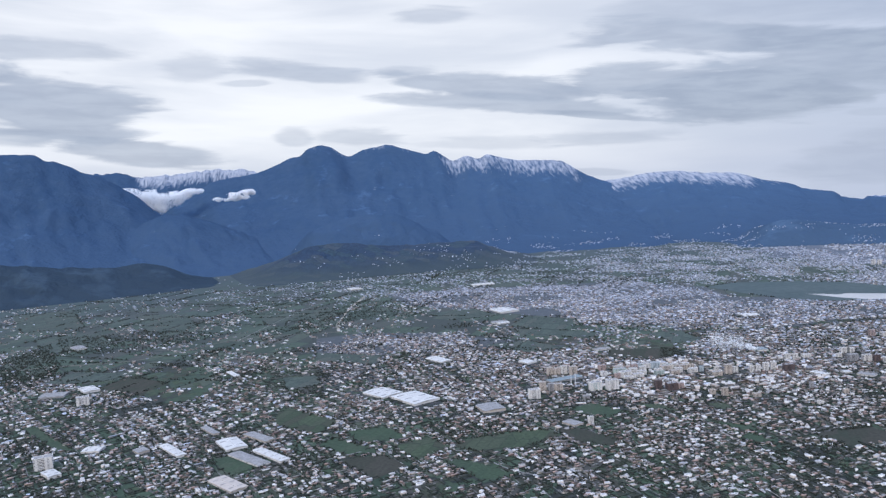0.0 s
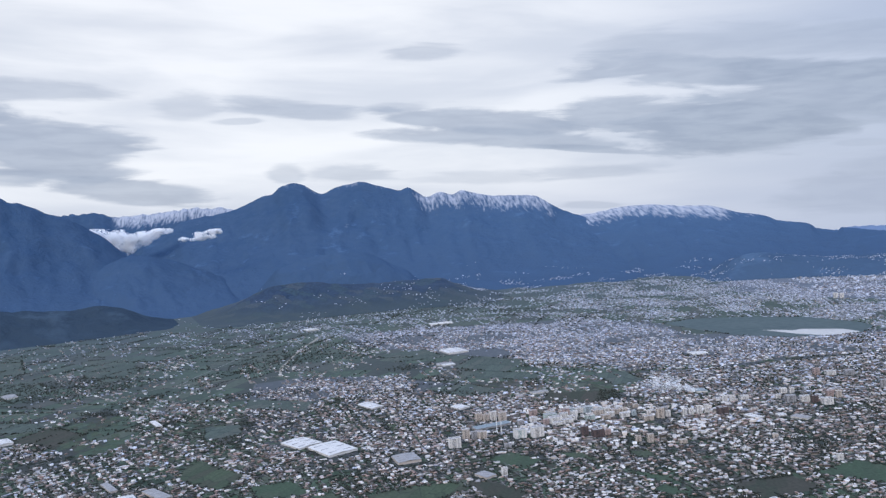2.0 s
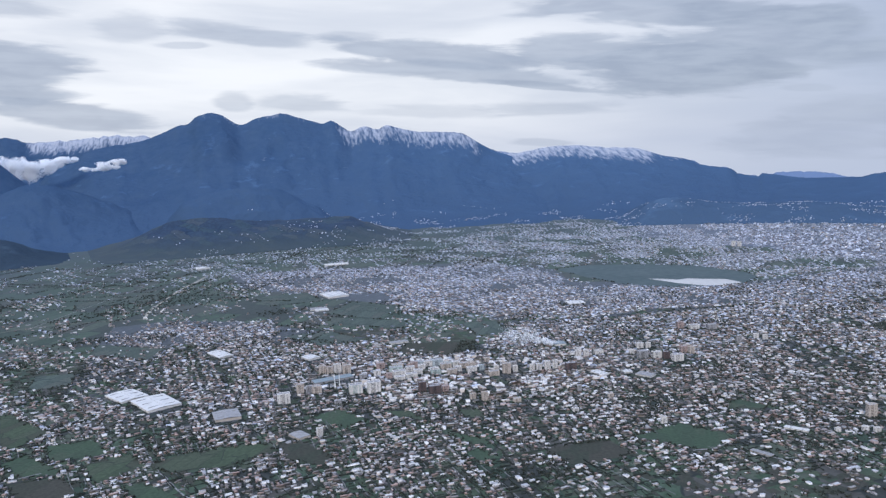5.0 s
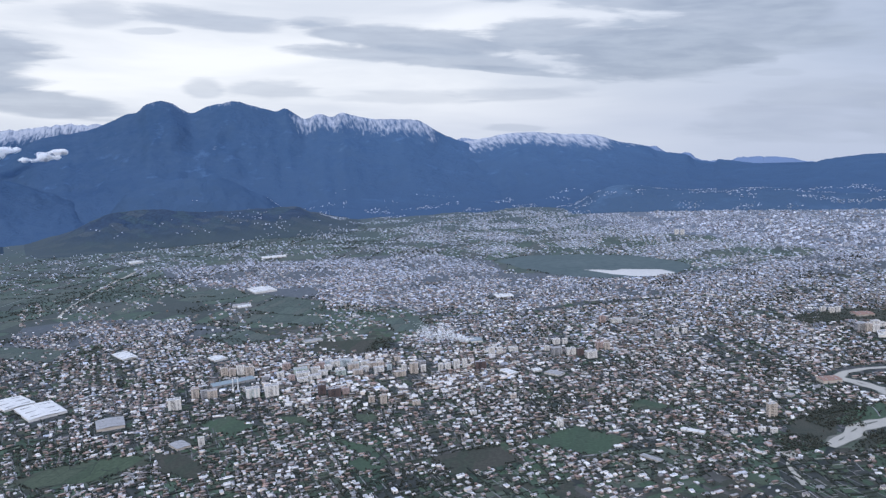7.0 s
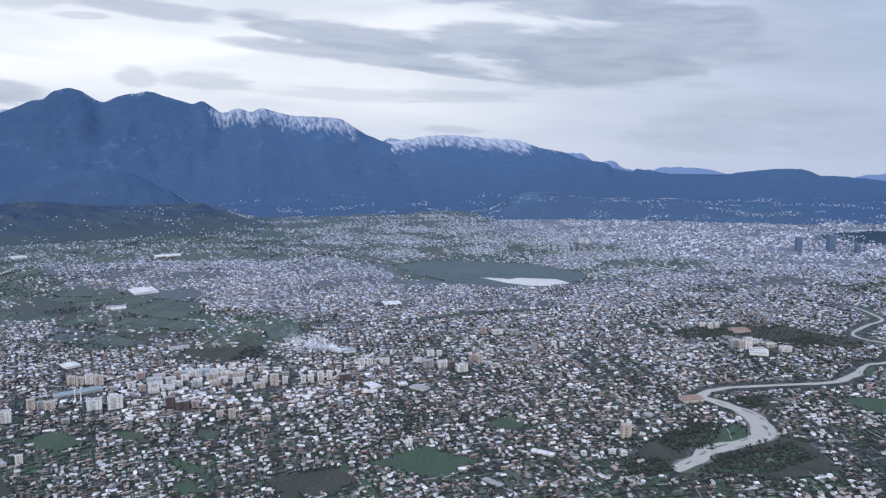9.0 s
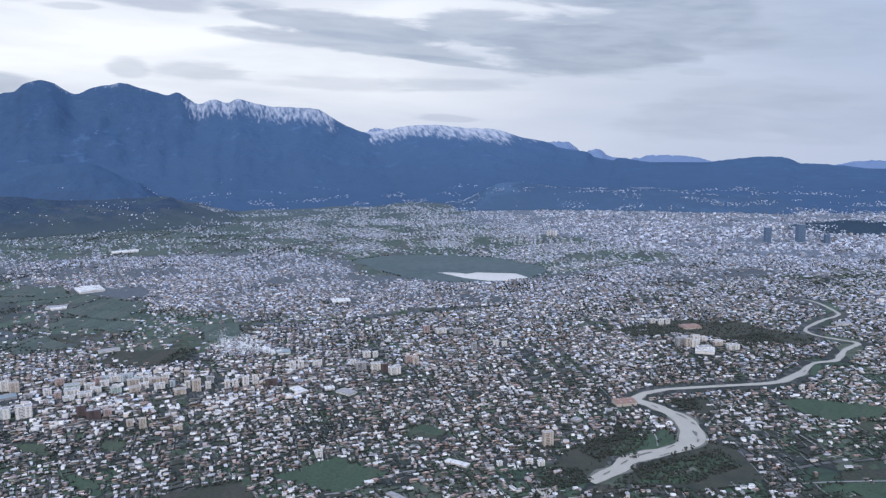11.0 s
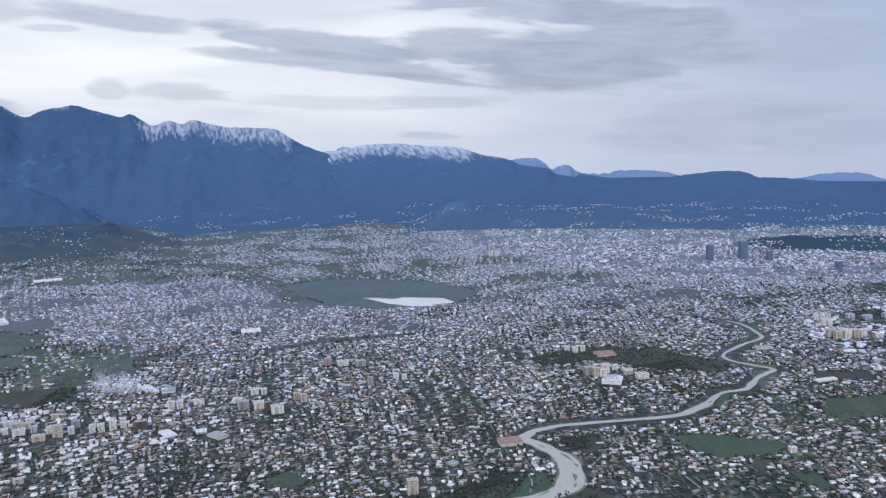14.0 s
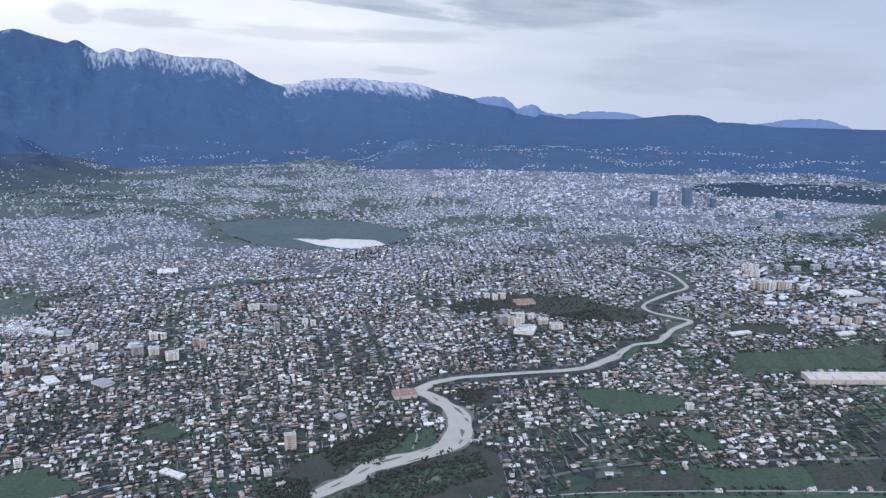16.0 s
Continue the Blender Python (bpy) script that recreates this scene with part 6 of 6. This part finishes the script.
def house_kind(w, d, h, wall_, roof_, hipped, label):
    """A village house: walls, roof, door, windows, and a chimney or a stair head."""
    ob = thing("house", label, "house", "houses of the plain")
    a, b = w / 2, d / 2
    body = part("wall", boxes((-a, a, -b, b, -0.1, h)), wall_, ob)
    if hipped:
        bm = bmesh.new()
        o, r, run = 0.1, 0.22 * d + 0.07, max(w - d, 0) / 2 + 0.06
        lo = [bm.verts.new((sx * (a + o), sy * (b + o), z)) for z in (h - 0.06, h + 0.02) for sx, sy in ((-1, -1), (1, -1), (1, 1), (-1, 1))]
        r0, r1 = bm.verts.new((-run, 0, h + r)), bm.verts.new((run, 0, h + r))
        bm.faces.new(lo[3::-1])
        for k in range(4):
            bm.faces.new((lo[k], lo[(k + 1) % 4], lo[4 + (k + 1) % 4], lo[4 + k]))
        bm.faces.new((lo[4], lo[5], r1, r0)), bm.faces.new((lo[6], lo[7], r0, r1))
        bm.faces.new((lo[5], lo[6], r1)), bm.faces.new((lo[7], lo[4], r0))
        top_ = part("roof", bm, roof_, ob)
        part("chimney", boxes((a * 0.4 - 0.07, a * 0.4 + 0.07, 0.06, 0.2, h + r * 0.4, h + r + 0.13)), CREAM, top_)
    else:
        top_ = part("roof", boxes((-a + 0.06, a - 0.06, -b + 0.06, b - 0.06, h, h + 0.04)), roof_, ob)
        part("parapet", boxes((-a, a, -b, -b + 0.06, h, h + 0.12), (-a, a, b - 0.06, b, h, h + 0.12), (-a, -a + 0.06, -b + 0.06, b - 0.06, h, h + 0.12), (a - 0.06, a, -b + 0.06, b - 0.06, h, h + 0.12)), wall_, ob)
        part("stair_head", boxes((a - 0.62, a - 0.12, -0.06, b - 0.12, h + 0.04, h + 0.36)), wall_, top_)
        part("water_tank", cylinder(bmesh.new(), 0.11, 0.11, h + 0.04, h + 0.24, 8), SHEET, top_)
    floors = 2 if h > 0.8 else 1
    for k in range(floors):
        z = k * h / floors + 0.18
        for cx in (-0.5, 0.5):
            part("window", boxes((cx * a - 0.12, cx * a + 0.12, -b - 0.03, -b, z, z + 0.23)), GLASS, body)
        part("window", boxes((-a - 0.03, -a, -0.13, 0.13, z, z + 0.23)), GLASS, body)
        if k:
            part("balcony", boxes((-a * 0.7, a * 0.1, -b - 0.22, -b - 0.03, k * h / floors, k * h / floors + 0.15)), wall_, body)
    part("door", boxes((-0.08, 0.08, -b - 0.03, -b, 0.0, 0.32)), BROWN_TILE, body)
    return ob


KINDS = [(2.2, 1.4, 0.85, WHITE, TILE, True, "white two-storey house with a terracotta hipped roof"), (2.0, 1.4, 0.85, CREAM, BROWN_TILE, True, "cream two-storey house with an old brown tiled roof"),
         (2.4, 1.4, 0.85, WHITE, FLAT, False, "white flat-roofed house with a rooftop water tank"), (1.9, 1.3, 0.45, GREY, BROWN_TILE, True, "low unrendered house with a brown tiled roof"),
         (2.2, 1.5, 1.2, WHITE, BROWN_TILE, True, "tall white house with a brown hipped roof"), (2.1, 1.4, 0.85, PINK, TILE, True, "faded pink house with a terracotta roof"),
         (1.7, 1.2, 0.45, WHITE, FLAT, False, "small white single-storey house with a flat roof"), (2.3, 1.5, 0.9, GREY, FLAT, False, "unfinished grey concrete house with a flat roof")]
models, used = [], [False] * len(KINDS)
for kind_ in KINDS:
    models.append(house_kind(*kind_))
for k_, i in enumerate(np.where(near)[0]):
    q = int(rng.choice(len(KINDS), p=[0.2, 0.14, 0.18, 0.12, 0.1, 0.08, 0.1, 0.08]))
    m_ = Matrix.Translation((hx[i], hy[i], 0)) @ Matrix.Rotation(hang[i], 4, "Z")
    if not used[q]:
        models[q].matrix_world, used[q] = m_, True
    else:
        copy_thing(models[q], m_)
rest = ~near
bands = [(0, 470, "crowded small houses with white walls and brown roofs"), (470, 640, "crowded pale houses along narrow lanes"), (640, 900, "dense grey-white suburb of small houses"),
         (900, 1700, "far town quarters at the foot of hills, pale with haze")]
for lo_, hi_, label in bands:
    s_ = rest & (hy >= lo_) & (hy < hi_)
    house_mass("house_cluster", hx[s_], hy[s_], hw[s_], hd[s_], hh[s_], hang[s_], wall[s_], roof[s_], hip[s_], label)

# hamlets strewn over the lower slopes
from mathutils.bvhtree import BVHTree
slopes = [BVHTree.FromPolygons([v.co[:] for v in o.data.vertices], [p.vertices[:] for p in o.data.polygons]) for o in scene.objects if o.name.startswith(("mountain", "wooded_hill"))]
vx, vy = rng.uniform(-500, 1650, 70000), rng.uniform(700, 1750, 70000)
vr = np.hypot(vx - 130, vy - 20)
ok_ = (vr > 1050) & (vr < 1620) & (blotch(vx, vy * 1.6, 0.035, 21) + rng.normal(0, 0.1, 70000) > 0.50 + 0.32 * (vr - 1100) / 500) & (vx > 350 - 550 * rng.random(70000) ** 0.7)
vx, vy = vx[ok_], vy[ok_]
vz = np.zeros(len(vx))
for k in range(len(vx)):
    for tree_ in slopes:
        hit_ = tree_.ray_cast(Vector((vx[k], vy[k], 900)), Vector((0, 0, -1)))[0]
        if hit_ is not None:
            vz[k] = max(vz[k], hit_.z)
low_ = vz < 60 * rng.random(len(vz)) ** 1.6
vx, vy, vz = vx[low_], vy[low_], vz[low_]
nv = len(vx)
sz = rng.uniform(1.0, 2.2, nv)
hamlets = house_mass("hamlet_houses", vx, vy, sz, sz * 0.7, rng.uniform(0.6, 1.0, nv), rng.uniform(0, 3, nv), np.full(nv, 8), np.where(rng.random(nv) < 0.25, 7, 9), rng.random(nv) < 0.4, "scattered haze-tinted white houses on the lower slopes")
co = np.zeros(len(hamlets.data.vertices) * 3)
hamlets.data.vertices.foreach_get("co", co)
co[2::3] += np.repeat(vz, 16)
hamlets.data.vertices.foreach_set("co", co)
hamlets.data.update()

# ---- trees ----
LEAF = material("bare_and_evergreen_crowns", (0.030, 0.040, 0.033), (0.056, 0.057, 0.046), 1.0, 0.2, 2.0, island=0.4)
BARK = material("grey_bark", (0.11, 0.10, 0.09), (0.08, 0.075, 0.07), 1.0, 1.0, 8.0)


def tree_mass(name, x, y, size, label):
    """Many small trees in one mesh, each of three ragged clumps."""
    n = len(x)
    base = np.array([(1, 0, 0), (0, 1, 0), (-1, 0, 0), (0, -1, 0), (0, 0, 1.25), (0, 0, -0.75)], float)
    tri = np.array([(0, 1, 4), (1, 2, 4), (2, 3, 4), (3, 0, 4), (1, 0, 5), (2, 1, 5), (3, 2, 5), (0, 3, 5)])
    V, T = [], []
    for k in range(3):
        r = size[:, None, None] * rng.uniform(0.3, 0.62, (n, 1, 1)) * (base[None] * rng.uniform(0.55, 1.35, (n, 6, 3)) + rng.normal(0, 0.18, (n, 6, 3)))
        c = np.stack([x + rng.normal(0, 0.32, n) * size, y + rng.normal(0, 0.32, n) * size, size * rng.uniform(0.3, 0.85, n)], -1)
        a = rng.uniform(0, math.tau, n)
        ca, sa = np.cos(a)[:, None], np.sin(a)[:, None]
        r = np.stack([r[..., 0] * ca - r[..., 1] * sa, r[..., 0] * sa + r[..., 1] * ca, r[..., 2]], -1)
        V.append((r + c[:, None]).reshape(-1, 3))
        T.append((np.arange(n)[:, None, None] * 6 + tri[None] + k * n * 6).reshape(-1, 3))
    V, T = np.concatenate(V), np.concatenate(T)
    V[:, 2] = np.maximum(V[:, 2], -0.05)
    return tagged(array_object(name, V, np.zeros((0, 4), np.int32), T, [LEAF], np.zeros(0), np.zeros(len(T))), label, "trees", kind="stuff")


# beside houses and lanes
pick_ = rng.random(N_H) < np.where(hy < 460, 0.6, np.where(hy < 700, 0.16, 0.04))
tx, ty = hx[pick_] + rng.normal(0, 1.6, pick_.sum()), hy[pick_] + rng.normal(0, 1.6, pick_.sum())
# hedges along field edges
ex, ey = [], []
for poly in FIELDS:
    for (x0, y0), (x1, y1) in zip(poly, poly[1:] + poly[:1]):
        n_ = int(math.hypot(x1 - x0, y1 - y0) / 1.3)
        t_ = rng.random(n_)
        ok_ = (blotch(x0 + (x1 - x0) * t_, y0 + (y1 - y0) * t_, 0.15, 8) > 0.5) & (y0 < 1150)
        ex.append((x0 + (x1 - x0) * t_ + rng.normal(0, 0.7, n_))[ok_]), ey.append((y0 + (y1 - y0) * t_ + rng.normal(0, 0.7, n_))[ok_])
# open land
ox, oy = rng.uniform(-400, 900, 130000), rng.uniform(230, 760, 130000)
ok_ = (ox > -90 - 0.47 * oy) & (ox < 330 + 1.2 * oy) & ((blotch(ox, oy, 0.06, 12) + 0.25 * rng.random(130000) > 0.86 + np.clip((oy - 430) / 1500, 0, 0.14)))
for poly in FIELDS:
    ok_ &= ~inside(ox, oy, poly)
ok_ &= ~near_line(ox, oy, river_line, 7)
ox, oy = ox[ok_], oy[ok_]
# woods
WOODS = [([(489.7, 505.0), (512.3, 494.8), (540.2, 461.8), (569.9, 442.1), (585.0, 462.0), (561.7, 494.5), (538.0, 525.9), (506.4, 530.7)], 320), ([(474.9, 514.1), (492.6, 525.3), (508.8, 526.3), (502.9, 503.5), (494.9, 493.6), (472.7, 503.2)], 900), ([(338.8, 330.5), (350.7, 328.4), (352.2, 314.9), (339.9, 311.3), (329.2, 317.2)], 130), ([(358.5, 347.1), (378.1, 353.1), (390.2, 354.2), (375, 341), (361.7, 331.2)], 150),
         ([(370, 321.2), (396.7, 323), (418.2, 324.9), (415.2, 306.8), (388.7, 299.3), (370.2, 306.1)], 200), ([(429.9, 387.9), (444.6, 382.4), (438.3, 367.2), (429.3, 375.3)], 70), ([(524.4, 476.1), (560.3, 477.8), (556.5, 451.9), (523.4, 452.8)], 300),
         ([(-359.4, 731.4), (-341.5, 802.9), (-289.4, 682.9), (-282.2, 603.6), (-310.2, 613.1)], 700), ([(-347.6, 835.4), (-235.6, 836.3), (-159.8, 787.5), (-234.4, 720.2), (-307.8, 736.1)], 500), ([(-155.3, 755.5), (-2.4, 819.5), (38.7, 880.8), (3.8, 945.7), (-62.8, 909.6)], 500),
         ([(76.2, 464.7), (115.2, 450.3), (113.2, 442.5), (80.7, 453.1)], 60), ([(386.2, 363.6), (402, 354.3), (379.6, 327.6), (360.5, 333.7)], 200), ([(191.2, 577.7), (201.6, 566.4), (196.2, 546.3), (174.6, 539.8)], 80),
         ([(-179.1, 1495.5), (253, 1452.7), (269.7, 1228.5), (101.7, 1106), (-125.2, 1253.4)], 1500)]
wx, wy = [], []
for poly, count in WOODS:
    (x0, y0), (x1, y1) = np.min(poly, 0), np.max(poly, 0)
    qx, qy = rng.uniform(x0, x1, count * 4), rng.uniform(y0, y1, count * 4)
    k_ = inside(qx, qy, poly)
    wx.append(qx[k_]), wy.append(qy[k_])
# hedgerows and lines of bare trees across the open plain
lines_x, lines_y = [], []
for k in range(300):
    cx, cy, ln = rng.uniform(-620, 330), rng.uniform(560, 1180), rng.uniform(12, 55)
    if cx < -130 - 0.44 * cy + 60 or cx > 40 + 0.1 * (1180 - cy) + (260 if cy > 880 else 0):
        continue
    a_ = radians(-27 + (90 if rng.random() < 0.35 else 0) + rng.normal(0, 6)) + math.pi / 2
    u_ = rng.uniform(-ln, ln, int(ln * 1.3))
    lines_x.append(cx + u_ * math.cos(a_) + rng.normal(0, 0.8, len(u_))), lines_y.append(cy + u_ * math.sin(a_) + rng.normal(0, 0.8, len(u_)))
wx, wy = wx + lines_x, wy + lines_y
tx, ty = np.concatenate([tx, *ex, ox, *wx]), np.concatenate([ty, *ey, oy, *wy])
size = rng.uniform(0.35, 1.1, len(tx)) * np.where(ty > 560, 1.1, 1.0)
tree_mass("garden_trees", tx, ty, size, "dark bare and evergreen trees between houses and fields")

# single trees along the river and the nearest fields
def tree_kind(seed, label, tall, spread):
    r = random.Random(seed)
    ob = thing("tree", label, "tree", "riverside trees")
    bm = bmesh.new()
    cylinder(bm, 0.09, 0.05, -0.1, tall * 0.55, 6)
    part("trunk", bm, BARK, ob)
    for k in range(4):
        bm = bmesh.new()
        a = k * 1.6 + r.uniform(-0.4, 0.4)
        cylinder(bm, 0.045, 0.015, 0, tall * 0.4, 5)
        bmesh.ops.transform(bm, matrix=Matrix.Translation((0, 0, tall * (0.3 + 0.06 * k))) @ Matrix.Rotation(a, 4, "Z") @ Matrix.Rotation(0.75, 4, "X"), verts=bm.verts)
        part("limb", bm, BARK, ob)
    bm = bmesh.new()
    for k in range(46):
        d = Vector((r.gauss(0, 1), r.gauss(0, 1), r.gauss(0, 1))).normalized() * r.random() ** 0.4
        c = Vector((d.x * spread, d.y * spread, tall * 0.66 + d.z * tall * 0.36))
        vs = [bm.verts.new(c + Vector((r.uniform(-1, 1), r.uniform(-1, 1), r.uniform(-0.7, 0.7))) * spread * 0.36) for _ in range(4)]
        for f in ((0, 1, 2), (0, 3, 1), (0, 2, 3), (1, 3, 2)):
            bm.faces.new([vs[i] for i in f])
    part("crown", bm, LEAF, ob, "ragged dark crown with gaps")
    return ob


kinds_ = [tree_kind(1, "tall dark poplar on the river bank", 2.4, 0.5), tree_kind(2, "broad leafless tree beside the river", 1.7, 0.8), tree_kind(3, "low scrubby tree at a field edge", 1.2, 0.65)]
line_ = smooth_line([(a, b, 0) for a, b in RIVER[-16:]], 4)
first = [True] * 3
for k, p in enumerate(line_):
    q = line_[min(k + 1, len(line_) - 1)]
    nrm = Vector((p.y - q.y, q.x - p.x, 0))
    if nrm.length < 0.01:
        continue
    nrm.normalize()
    side_ = 1 if k % 2 else -1
    spot = p + nrm * side_ * rng.uniform(7.5, 10.5)
    m_ = Matrix.Translation((spot.x, spot.y, 0)) @ Matrix.Rotation(rng.uniform(0, 6), 4, "Z")
    j = k % 3
    if first[j]:
        kinds_[j].matrix_world, first[j] = m_, False
    else:
        copy_thing(kinds_[j], m_)

# ---- cloud and smoke ----
def vapour(name, share):
    """White vapour: light goes through its droplets as well as off them."""
    m = material(name, (0.98, 0.98, 0.98), (0.95, 0.95, 0.96), 1.0, 0.2, 1.0)
    nt = m.node_tree
    colour = nt.nodes["Principled BSDF"].inputs["Base Color"].links[0].from_socket
    dif, tr = (nt.nodes.new("ShaderNodeBsdf" + k) for k in ("Diffuse", "Translucent"))
    for n in (dif, tr):
        nt.links.new(colour, n.inputs["Color"])
    body = nt.nodes.new("ShaderNodeMixShader")
    body.inputs[0].default_value = share
    nt.links.new(dif.outputs[0], body.inputs[1]), nt.links.new(tr.outputs[0], body.inputs[2])
    nt.links.new(body.outputs[0], nt.nodes["Material Output"].inputs["Surface"])
    return m


SMOKE = vapour("white_smoke", 0.5)
CLOUD = vapour("valley_cloud_vapour", 0.5)


def flake_cloud(name, puffs, flake, count, mat_, label, category, torn=0.5, grain=0.05):
    """Vapour made of very many tiny flakes, dense at the heart of each puff and thinning out to its torn edge.
    puffs: place, three radii and weight."""
    weights = np.array([p[6] for p in puffs], float)
    which = rng.choice(len(puffs), count * 2, p=weights / weights.sum())
    P = np.array([p[:6] for p in puffs])[which]
    d = rng.normal(0, 1, (count * 2, 3))
    d /= np.linalg.norm(d, axis=1)[:, None]
    d *= rng.random((count * 2, 1)) ** 0.5
    pos = P[:, :3] + d * P[:, 3:]
    keep_ = np.array([noise.fractal(Vector(p) * grain, 0.8, 2.0, 5) for p in pos]) + rng.normal(0, 0.12, len(pos)) > torn * (np.linalg.norm(d, axis=1) - 0.62)
    pos = pos[keep_][:count]
    n = len(pos)
    a, b = rng.normal(0, 1, (n, 3)), rng.normal(0, 1, (n, 3))
    a /= np.linalg.norm(a, axis=1)[:, None]
    b -= a * (a * b).sum(1)[:, None]
    b /= np.linalg.norm(b, axis=1)[:, None]
    size_ = flake * rng.uniform(0.6, 1.4, (n, 1))
    V = np.stack([pos + a * size_, pos - a * size_ * 0.5 + b * size_ * 0.87, pos - a * size_ * 0.5 - b * size_ * 0.87], 1).reshape(-1, 3)
    V[:, 2] = np.maximum(V[:, 2], 0.1)
    ob = array_object(name, V, np.zeros((0, 4), np.int32), np.arange(n * 3).reshape(-1, 3), [mat_], np.zeros(0), np.zeros(n))
    return tagged(ob, label, category, kind="stuff")


GORGE_CLOUD = "soft white cloud lying in a mountain gorge"
flake_cloud("valley_cloud", [(-528, 1795, 152, 40, 22, 11, 2), (-490, 1808, 143, 46, 24, 17, 4), (-455, 1816, 133, 46, 24, 20, 4), (-472, 1808, 118, 30, 20, 18, 2), (-425, 1826, 140, 30, 20, 12, 2), (-395, 1834, 148, 26, 16, 8, 1)], 0.75, 60000, CLOUD, GORGE_CLOUD, "cloud", 0.55, 0.05)
flake_cloud("valley_cloud", [(-296, 1604, 128, 18, 10, 6, 2), (-274, 1610, 132, 20, 12, 9, 3), (-246, 1616, 139, 20, 10, 6, 2), (-262, 1612, 130, 20, 10, 6, 2)], 0.6, 26000, CLOUD, GORGE_CLOUD, "cloud", 0.6, 0.08)
src_x, src_y = 246.1, 537.9
plume = []
for t_, wind in ((0.0, 0), (0.08, 0.5), (0.18, -0.6), (0.3, 0.9), (0.45, -1.0), (0.62, 0.8), (0.82, -0.4), (1.0, 0.5)):
    plume.append((src_x - 30 * t_, src_y - 3 * t_ + wind, 2.0 + 9.5 * t_ ** 0.6, 1.6 + 7.5 * t_, 1.2 + 5.0 * t_, 2.2 + 9.0 * t_, 1.0 + 0.4 * t_))
flake_cloud("smoke_plume", plume, 0.085, 36000, SMOKE, "white smoke drifting low over the roofs", "smoke", 0.9, 0.2)
